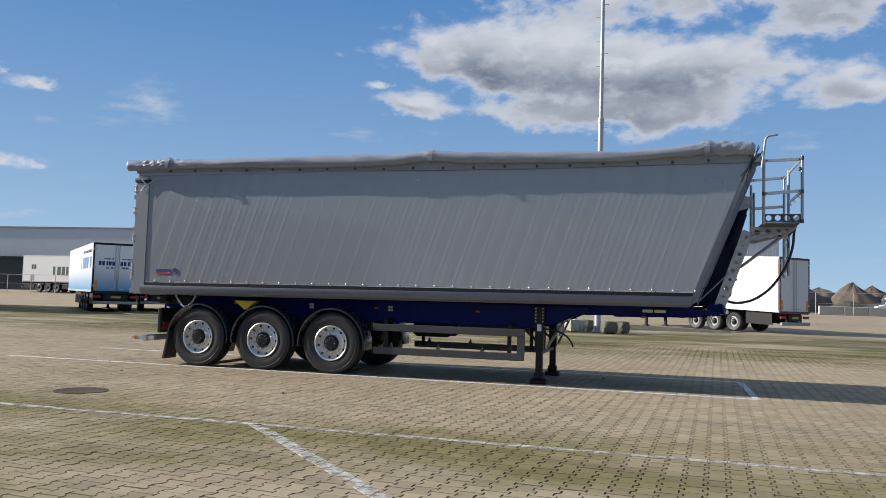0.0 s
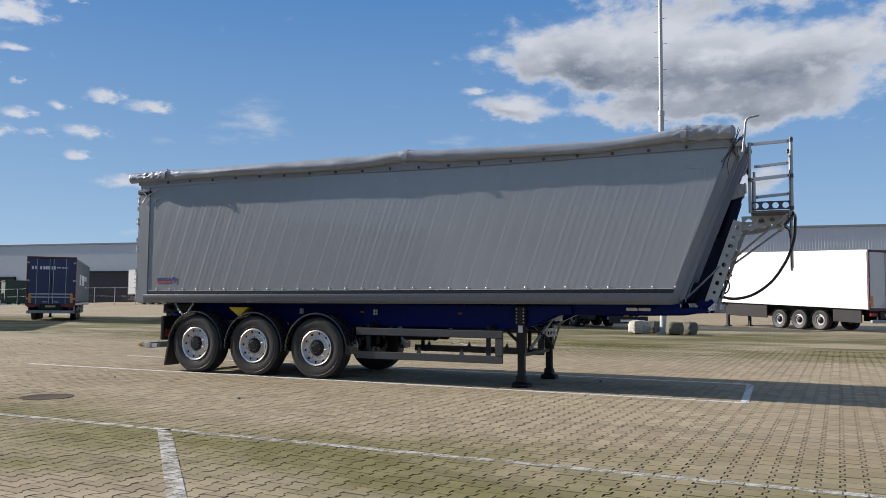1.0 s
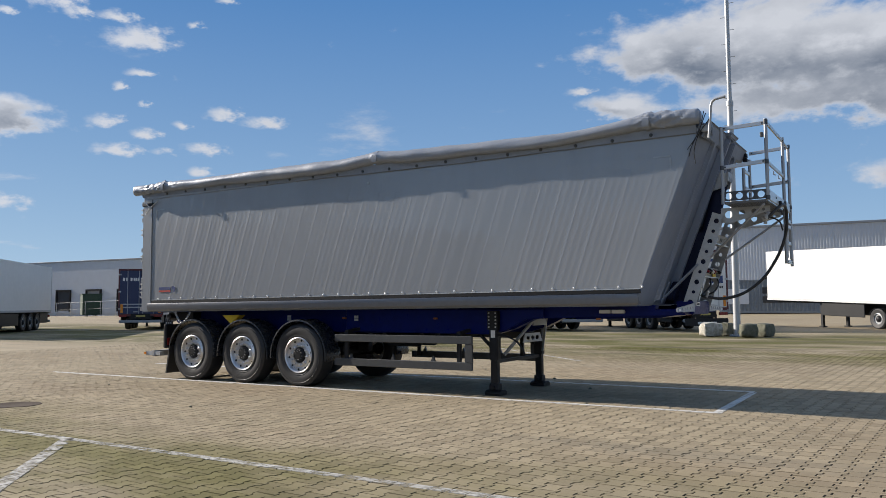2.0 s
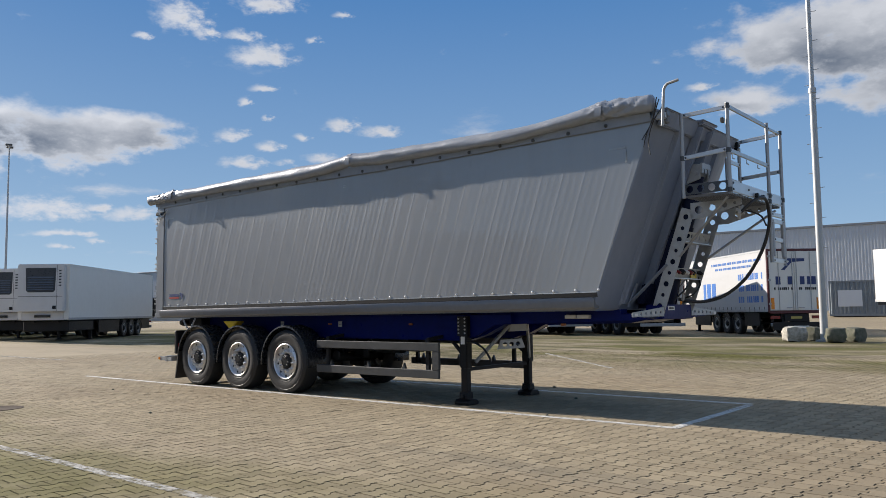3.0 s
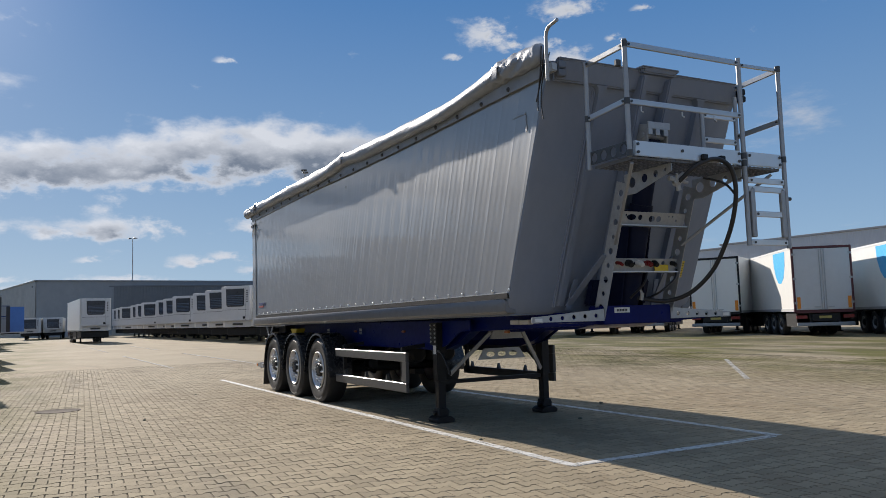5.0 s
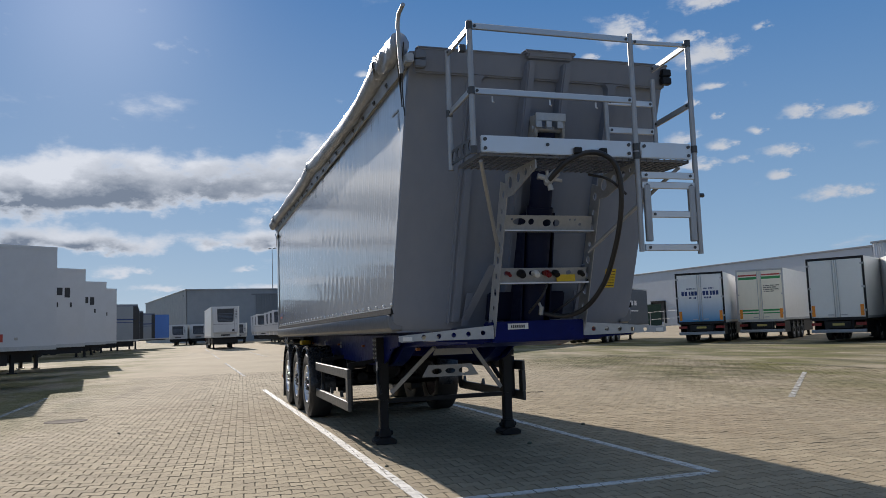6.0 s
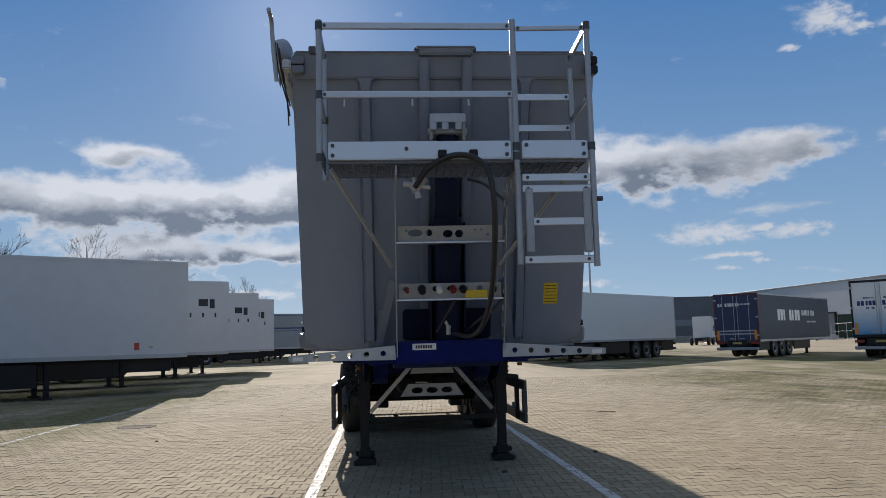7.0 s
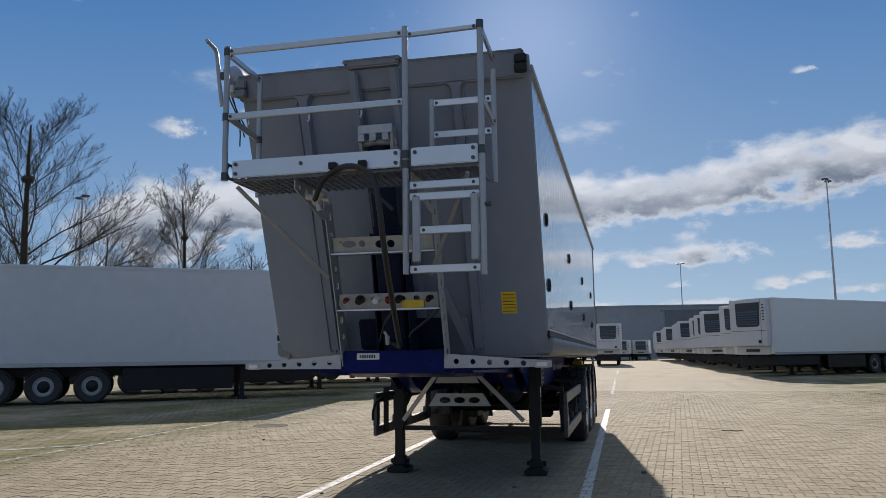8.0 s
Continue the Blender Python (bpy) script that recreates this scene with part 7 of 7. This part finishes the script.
# earth heaps beyond the fence, with scrub at their foot
def heap(x, y, r, h, seed, material, name, label):
    rnd = random.Random(seed)
    b = Build()
    n, rows = 64, 14
    rings = []
    for j in range(rows):
        v = j / (rows - 1)
        rad = r * (1.0 - 0.985 * v ** 1.6)
        ring = []
        for k in range(n):
            a = k * math.tau / n
            d = 1 + 0.15 * noise.noise(Vector((math.cos(a) * 2, math.sin(a) * 2, seed + v))) + 0.04 * noise.noise(Vector((math.cos(a) * 5, math.sin(a) * 5, seed + v * 4)))
            z = h * v * (1 + 0.05 * noise.noise(Vector((math.cos(a) * 3, math.sin(a) * 3, seed * 2 + v))))
            px, py = x + rad * d * math.cos(a) * 1.5, y + rad * d * math.sin(a)
            z += min(v * 4, 1) * h * (0.09 * noise.noise(Vector((px * 0.35, py * 0.35, seed))) + 0.035 * noise.noise(Vector((px * 0.9, py * 0.9, seed + 3.0))))
            ring.append((px, py, max(z, 0) - (0.3 if j == 0 else 0)))
        rings.append(ring)
    b.rings(rings)
    return solo(name, b, M[material], label, "earth mound", "mounds beyond the fence", angle=80)


for k, (x, y, r, h) in enumerate(((24.0, 152, 5.0, 5.6), (29.5, 149, 4.6, 6.1), (34.0, 153, 4.8, 5.8), (39.5, 150, 4.4, 6.4), (43.5, 154, 4.8, 5.9), (49.0, 150, 5.2, 6.3), (55.0, 153, 5.5, 5.8), (62.0, 150, 6.0, 6.4), (70.0, 154, 7.0, 6.2), (18.0, 156, 5.5, 5.3))):
    heap(x, y, r, h, k + 1, "earth", "earth_mound", "bare brown heap of excavated earth")
for k in range(10):
    heap(19 + 5.5 * k, 132 + 2 * math.sin(k * 3.0), 4.6, 2.7, 20 + k, "scrub", "scrub_bank", "low dark bank of dry scrub")


# bare winter trees
def bare_tree(x, y, h, seed, nest=False, spread=1.0, depth=5):
    """A leader runs up through the crown; long limbs low down, short ones above, fine twigs at their ends."""
    rnd = random.Random(seed)
    t = thing("bare_tree", pose(x, y, 0, 0, 0, rnd.uniform(0, 360)), "leafless winter tree with fine dark twigs" + (" and a bird's nest" if nest else ""), "tree", "trees behind the row")
    trunk, crown = Build(), Build()
    leader = []

    def limb(p, d, length, r, level):
        n = 9 if level == 0 else 5 if level == 1 else 4 if level == 2 else 3
        bend = 0.05 if level == 0 else 0.24
        pts, q, dd = [p], p, d
        for i in range(n):
            dd = (dd + Vector((rnd.uniform(-1, 1), rnd.uniform(-1, 1), rnd.uniform(-0.5, 0.8) if level else 0.5)) * bend).normalized()
            q = q + dd * length / n
            pts.append(q)
        rs = [r * (1 - 0.86 * i / n) if level == 0 else r * (1 - 0.6 * i / n) for i in range(n + 1)]
        (trunk if level < 2 else crown).tube(pts, rs, 8 if level == 0 else 5 if level < 3 else 3, cap=False)
        if level == 0:
            leader.extend(pts)
        if level >= depth:
            return
        kids = {0: 26, 1: 9, 2: 6, 3: 4, 4: 2}[level] if depth > 4 else {0: 16, 1: 8, 2: 5, 3: 3}[level]
        turn = rnd.uniform(0, math.tau)
        for k in range(kids):
            g = (k + rnd.uniform(0.1, 0.9)) / kids
            f = 0.22 + 0.72 * g ** 1.25 if level == 0 else 0.22 + 0.78 * g
            i = min(int(f * n), n - 1)
            b0 = pts[i].lerp(pts[i + 1], f * n - i)
            turn += 2.4 + rnd.uniform(-0.5, 0.5)
            side = Vector((math.cos(turn), math.sin(turn), 0))
            if level == 0:
                nd = (side * spread + Vector((0, 0, 0.50 + 0.7 * g))).normalized()
                ln = h * (0.44 - 0.24 * g) * rnd.uniform(0.8, 1.1)
            else:
                side = (side + Vector((0, 0, rnd.uniform(-0.5, 0.7))))
                nd = (d * 0.95 + side * 0.55 + Vector((0, 0, 0.10))).normalized()
                ln = length * (1.05 - 0.5 * f) * rnd.uniform(0.45, 0.65)
            limb(b0, nd, ln, max(rs[i] * (0.25 if level == 0 else 0.48), 0.010), level + 1)

    limb(Vector((0, 0, 0)), Vector((0, 0, 1)), h * 0.86, h * 0.021, 0)
    part("trunk", trunk, M["bark"], t, angle=60)
    part("crown", crown, M["bark"], t, angle=60)
    if nest:
        q = Build()
        q.rev([(-0.30, 0.05), (-0.22, 0.32), (0.0, 0.42), (0.2, 0.3), (0.25, 0.05)], leader[7], "z", 10)
        part("nest", q, M["bark"], t)
    return t


bare_tree(-24.6, -35.5, 19.0, 3, True, 1.0)
bare_tree(-56.0, -44.5, 20.5, 8, True, 0.85)
for k, (x, y, h) in enumerate(((-40, -42, 13.5), (-47, -46, 12), (-66, -42, 15), (-74, -44, 14), (-92, -42, 18), (-110, -38, 17), (-128, -30, 14), (-33, -48, 14), (-62, -52, 13))):
    bare_tree(x, y, h, 30 + k, False, 0.9, 4)


# lamp masts
def lamp_mast(x, y, h):
    t = thing("lamp_mast", pose(x, y, 0, 0, 0, random.uniform(0, 180)), "slim grey floodlight mast with paired lamp heads", "street lamp", "yard lamps")
    q = Build()
    q.tube([(0, 0, 0), (0, 0, h * 0.5), (0, 0, h)], [0.13, 0.10, 0.06], 12)
    part("pole", q, M["galv"], t)
    q = Build()
    q.tube([(-0.9, 0, h), (0.9, 0, h)], 0.04, 8)
    part("cross_arm", q, M["galv"], t)
    for s in (-1, 1):
        q = Build()
        q.prism([(s * 0.65 - 0.28, h + 0.02), (s * 0.65 + 0.28, h + 0.02), (s * 0.65 + 0.22, h + 0.16), (s * 0.65 - 0.22, h + 0.16)], "y", -0.3, 0.3)
        q.bevel(0.03, 1)
        part("lamp_head", q, M["darkgrey"], t)
    return t


lamp_mast(-66.8, 20.0, 17.8)
lamp_mast(-142.1, 8.9, 18.0)
lamp_mast(-36.0, -41.0, 14.0)

# tall climbing mast with its rungs, among rough blocks
t = thing("climbing_mast", pose(5.96, 22.75, 0), "tall galvanised steel mast with climbing pegs", "mast")
q = Build()
q.tube([(0, 0, 0), (0, 0, 9.74), (0, 0, 9.75), (0, 0, 30)], [0.145, 0.12, 0.092, 0.07], 18)
part("pole", q, M["galv"], t)
q = Build()
q.rev([(9.62, 0.118), (9.62, 0.145), (9.82, 0.145), (9.82, 0.09)], (0, 0, 0), "z", 18)
part("collar", q, M["galv"], t)
for k in range(46):
    q = Build()
    z = 3.0 + k * 0.58
    a = 1 if k % 2 else -1
    q.tube([(a * 0.06, 0, z), (a * 0.28, 0, z)], 0.012, 6)
    part("peg", q, M["galv"], t)
q = Build()
q.box(-0.25, 0.25, -0.25, 0.25, 0, 0.06)
part("base_plate", q, M["galv"], t)


def boulder(x, y, sx, sy, sz, seed, label):
    b = Build()
    b.box(-0.5, 0.5, -0.5, 0.5, 0, 1)
    bmesh.ops.subdivide_edges(b.bm, edges=b.bm.edges[:], cuts=5, use_grid_fill=True)
    for v in b.bm.verts:
        p = v.co - Vector((0, 0, 0.45))
        rr = max(abs(p.x), abs(p.y), abs(p.z)) / max(p.length, 1e-6)
        p = p * (0.55 + 0.45 * rr) * (1 + 0.14 * noise.noise(v.co * 3 + Vector((seed, 0, 0))))
        v.co = Vector((p.x * sx, p.y * sy, max((p.z + 0.45) * sz, 0.0)))
    return solo("rough_block", b, M["stone" if seed == 1 else "mossy_stone"], label, "stone block", "blocks round the mast", m=pose(x, y, -0.01, 0, 0, seed * 37), angle=70)


boulder(5.0, 22.35, 0.85, 0.7, 0.58, 1, "pale weathered concrete block beside the mast")
boulder(5.32, 23.6, 0.7, 0.6, 0.55, 2, "grey mossy concrete block behind the mast")
boulder(6.55, 22.0, 0.75, 0.7, 0.56, 3, "dark mossy concrete block beside the mast")
boulder(7.0, 22.85, 0.65, 0.6, 0.55, 4, "grey weathered concrete block behind the mast")


# ---- small things lying about ----
def twig(x, y, turn, length):
    b = Build()
    b.tube(smooth([(-length / 2, 0, 0.006), (-length / 6, 0.012, 0.012), (length / 6, -0.006, 0.008), (length / 2, 0.010, 0.014)], 4), 0.006, 6)
    b.tube([(length / 6, -0.006, 0.008), (length / 4, 0.05, 0.02)], [0.004, 0.002], 5)
    return solo("twig", b, M["bark"], "thin dark twig lying on the paving", "twig", m=pose(x, y, 0.001, 0, 0, turn))


twig(2.22, 3.55, 78, 0.34)


def pebble(x, y, r, seed):
    b = Build()
    bmesh.ops.create_icosphere(b.bm, subdivisions=2, radius=r)
    for v in b.bm.verts:
        v.co *= 1 + 0.35 * noise.noise(v.co * (1.2 / r) + Vector((seed, 0, 0)))
        v.co.z = v.co.z * 0.6 + r * 0.45
    return solo("pebble", b, M["mossy_stone"], "small dark stone on the paving", "stone", "stones on the paving", m=pose(x, y, -0.004, 0, 0, seed * 50), angle=80)


for k, (x, y, r) in enumerate(((8.42, 0.86, 0.028), (9.1, -0.95, 0.02), (7.21, 2.13, 0.03), (4.6, -3.9, 0.022), (0.9, -2.6, 0.02))):
    pebble(x, y, r, k + 1)


def van(m):
    t = thing("delivery_van", m, "small white van parked far behind the fence", "van")
    q = Build()
    q.prism([(0, 0.45), (5.2, 0.45), (5.3, 1.05), (4.5, 1.25), (3.9, 2.25), (3.6, 2.4), (0.05, 2.4)], "y", -0.95, 0.95)
    q.bevel(0.06, 2)
    part("body", q, M["white_paint"], t)
    q = Build()
    q.prism([(4.52, 1.27), (3.95, 2.2), (3.93, 2.2), (4.48, 1.27)], "y", -0.82, 0.82)
    part("windscreen", q, M["glass"], t)
    for s in (-1, 1):
        q = Build()
        q.prism([(3.0, 1.3), (4.2, 1.3), (3.75, 2.1), (3.0, 2.1)], "y", s * 0.952 - 0.006, s * 0.952 + 0.006)
        part("side_window", q, M["glass"], t)
        for x in (0.95, 4.3):
            q = Build()
            q.rev([(0.10, 0.2), (0.11, 0.31), (0.08, 0.345), (-0.08, 0.345), (-0.11, 0.31), (-0.10, 0.2), (-0.07, 0.001)], (x, s * 0.86, 0.345), "y", 18)
            part("wheel", q, M["rubber"], t)
    return t


van(pose(41.9, 118.0, rise(41.9, 118.0) - 0.01, 0, 0, 185))
# ---- paving stones, laid last ----
def stone_outline(a=0.018, w=0.165, h=0.20, gap=0.0034):
    """Double-T stone: wide at both ends, waisted in the middle."""
    xw, xn, y1, y2, ye = w / 2 + a - gap, w / 2 - a - gap, 0.037, 0.063, h / 2 - gap
    right = [(xw, -ye), (xw, -y2), (xn, -y1), (xn, y1), (xw, y2), (xw, ye)]
    return right + [(-x, y) for x, y in reversed(right)]


def lay_stones():
    out = np.array(stone_outline())
    n = len(out)
    x0, x1, y0, y1 = PAVED
    rng = np.random.default_rng(7)
    turn = radians(PAVE_TURN)
    c, s = math.cos(turn), math.sin(turn)
    W, H = 0.165, 0.20
    cx, cy = (x0 + x1) / 2, (y0 + y1) / 2
    span = max(x1 - x0, y1 - y0)
    cols, rows = int(span / W * 1.1), int(span / H * 1.1)
    ii, jj = np.meshgrid(np.arange(-cols // 2, cols // 2), np.arange(-rows // 2, rows // 2), indexing="ij")
    lx, ly = ii * W, jj * H + (ii % 2) * H / 2
    px, py = cx + lx * c - ly * s, cy + lx * s + ly * c
    keep = (px > x0 + 0.1) & (px < x1 - 0.1) & (py > y0 + 0.1) & (py < y1 - 0.1)
    px, py = px[keep], py[keep]
    near = np.where((px > 13.4) & (px < 15.6) & (py > -1.6) & (py < 2.4))[0][:300]
    mask = np.ones(len(px), bool)
    mask[near] = False
    jx, jy = px[mask], py[mask]
    m = len(jx)
    ca, sa = c, s
    rot = np.stack([out[:, 0] * ca - out[:, 1] * sa, out[:, 0] * sa + out[:, 1] * ca], 1)
    inset = out * np.array([1 - 0.004 / 0.08, 1 - 0.004 / 0.1])
    rin = np.stack([inset[:, 0] * ca - inset[:, 1] * sa, inset[:, 0] * sa + inset[:, 1] * ca], 1)
    dz = rng.normal(0, 0.0011, m)
    tx, ty = rng.normal(0, 0.006, m), rng.normal(0, 0.006, m)
    verts = np.zeros((m, 2 * n, 3))
    for k, (ring, base) in enumerate(((rin, 0.0), (rot, -0.005))):
        verts[:, k * n:(k + 1) * n, 0] = jx[:, None] + ring[None, :, 0]
        verts[:, k * n:(k + 1) * n, 1] = jy[:, None] + ring[None, :, 1]
        verts[:, k * n:(k + 1) * n, 2] = base - 0.0015 + dz[:, None] + ring[None, :, 0] * tx[:, None] + ring[None, :, 1] * ty[:, None]
    me = bpy.data.meshes.new("paving_stones")
    tot = m * 2 * n
    me.vertices.add(tot)
    me.vertices.foreach_set("co", verts.reshape(-1))
    face_loops = [list(range(n))] + [[n + k, n + (k + 1) % n, (k + 1) % n, k] for k in range(n)]
    tmpl = np.concatenate([np.array(f) for f in face_loops])
    sizes = np.array([len(f) for f in face_loops])
    loops = (tmpl[None, :] + (np.arange(m) * 2 * n)[:, None]).reshape(-1)
    starts = np.concatenate([[0], np.cumsum(np.tile(sizes, m))[:-1]])
    me.loops.add(len(loops))
    me.loops.foreach_set("vertex_index", loops.astype(np.int32))
    me.polygons.add(m * len(sizes))
    me.polygons.foreach_set("loop_start", starts.astype(np.int32))
    me.polygons.foreach_set("loop_total", np.tile(sizes, m).astype(np.int32))
    me.update(calc_edges=True)
    me.validate()
    me.shade_flat()
    me.materials.append(M["stone_joined"])
    me.materials.append(M["joint"])
    me.polygons.foreach_set("material_index", np.tile(np.array([0] + [1] * n, np.int32), m))
    ob = new("paving_stones", me)
    ob.parent = ground
    tagged(ob, "double-T concrete paving stones with dark joints", kind="stuff")
    # the nearest ones singly
    bm = bmesh.new()
    top = [bm.verts.new((*p, 0)) for p in rin]
    low = [bm.verts.new((*p, -0.005)) for p in rot]
    bm.faces.new(top)
    for k in range(n):
        bm.faces.new((low[k], low[(k + 1) % n], top[(k + 1) % n], top[k])).material_index = 1
    one = bpy.data.meshes.new("paving_stone")
    bm.to_mesh(one)
    bm.free()
    one.materials.append(M["stone_single"])
    one.materials.append(M["joint"])
    for i in near:
        share("paving_stone", one, ground, pose(px[i], py[i], -0.0015 + rng.normal(0, 0.0011), rng.normal(0, 0.3), rng.normal(0, 0.3), 0))


lay_stones()
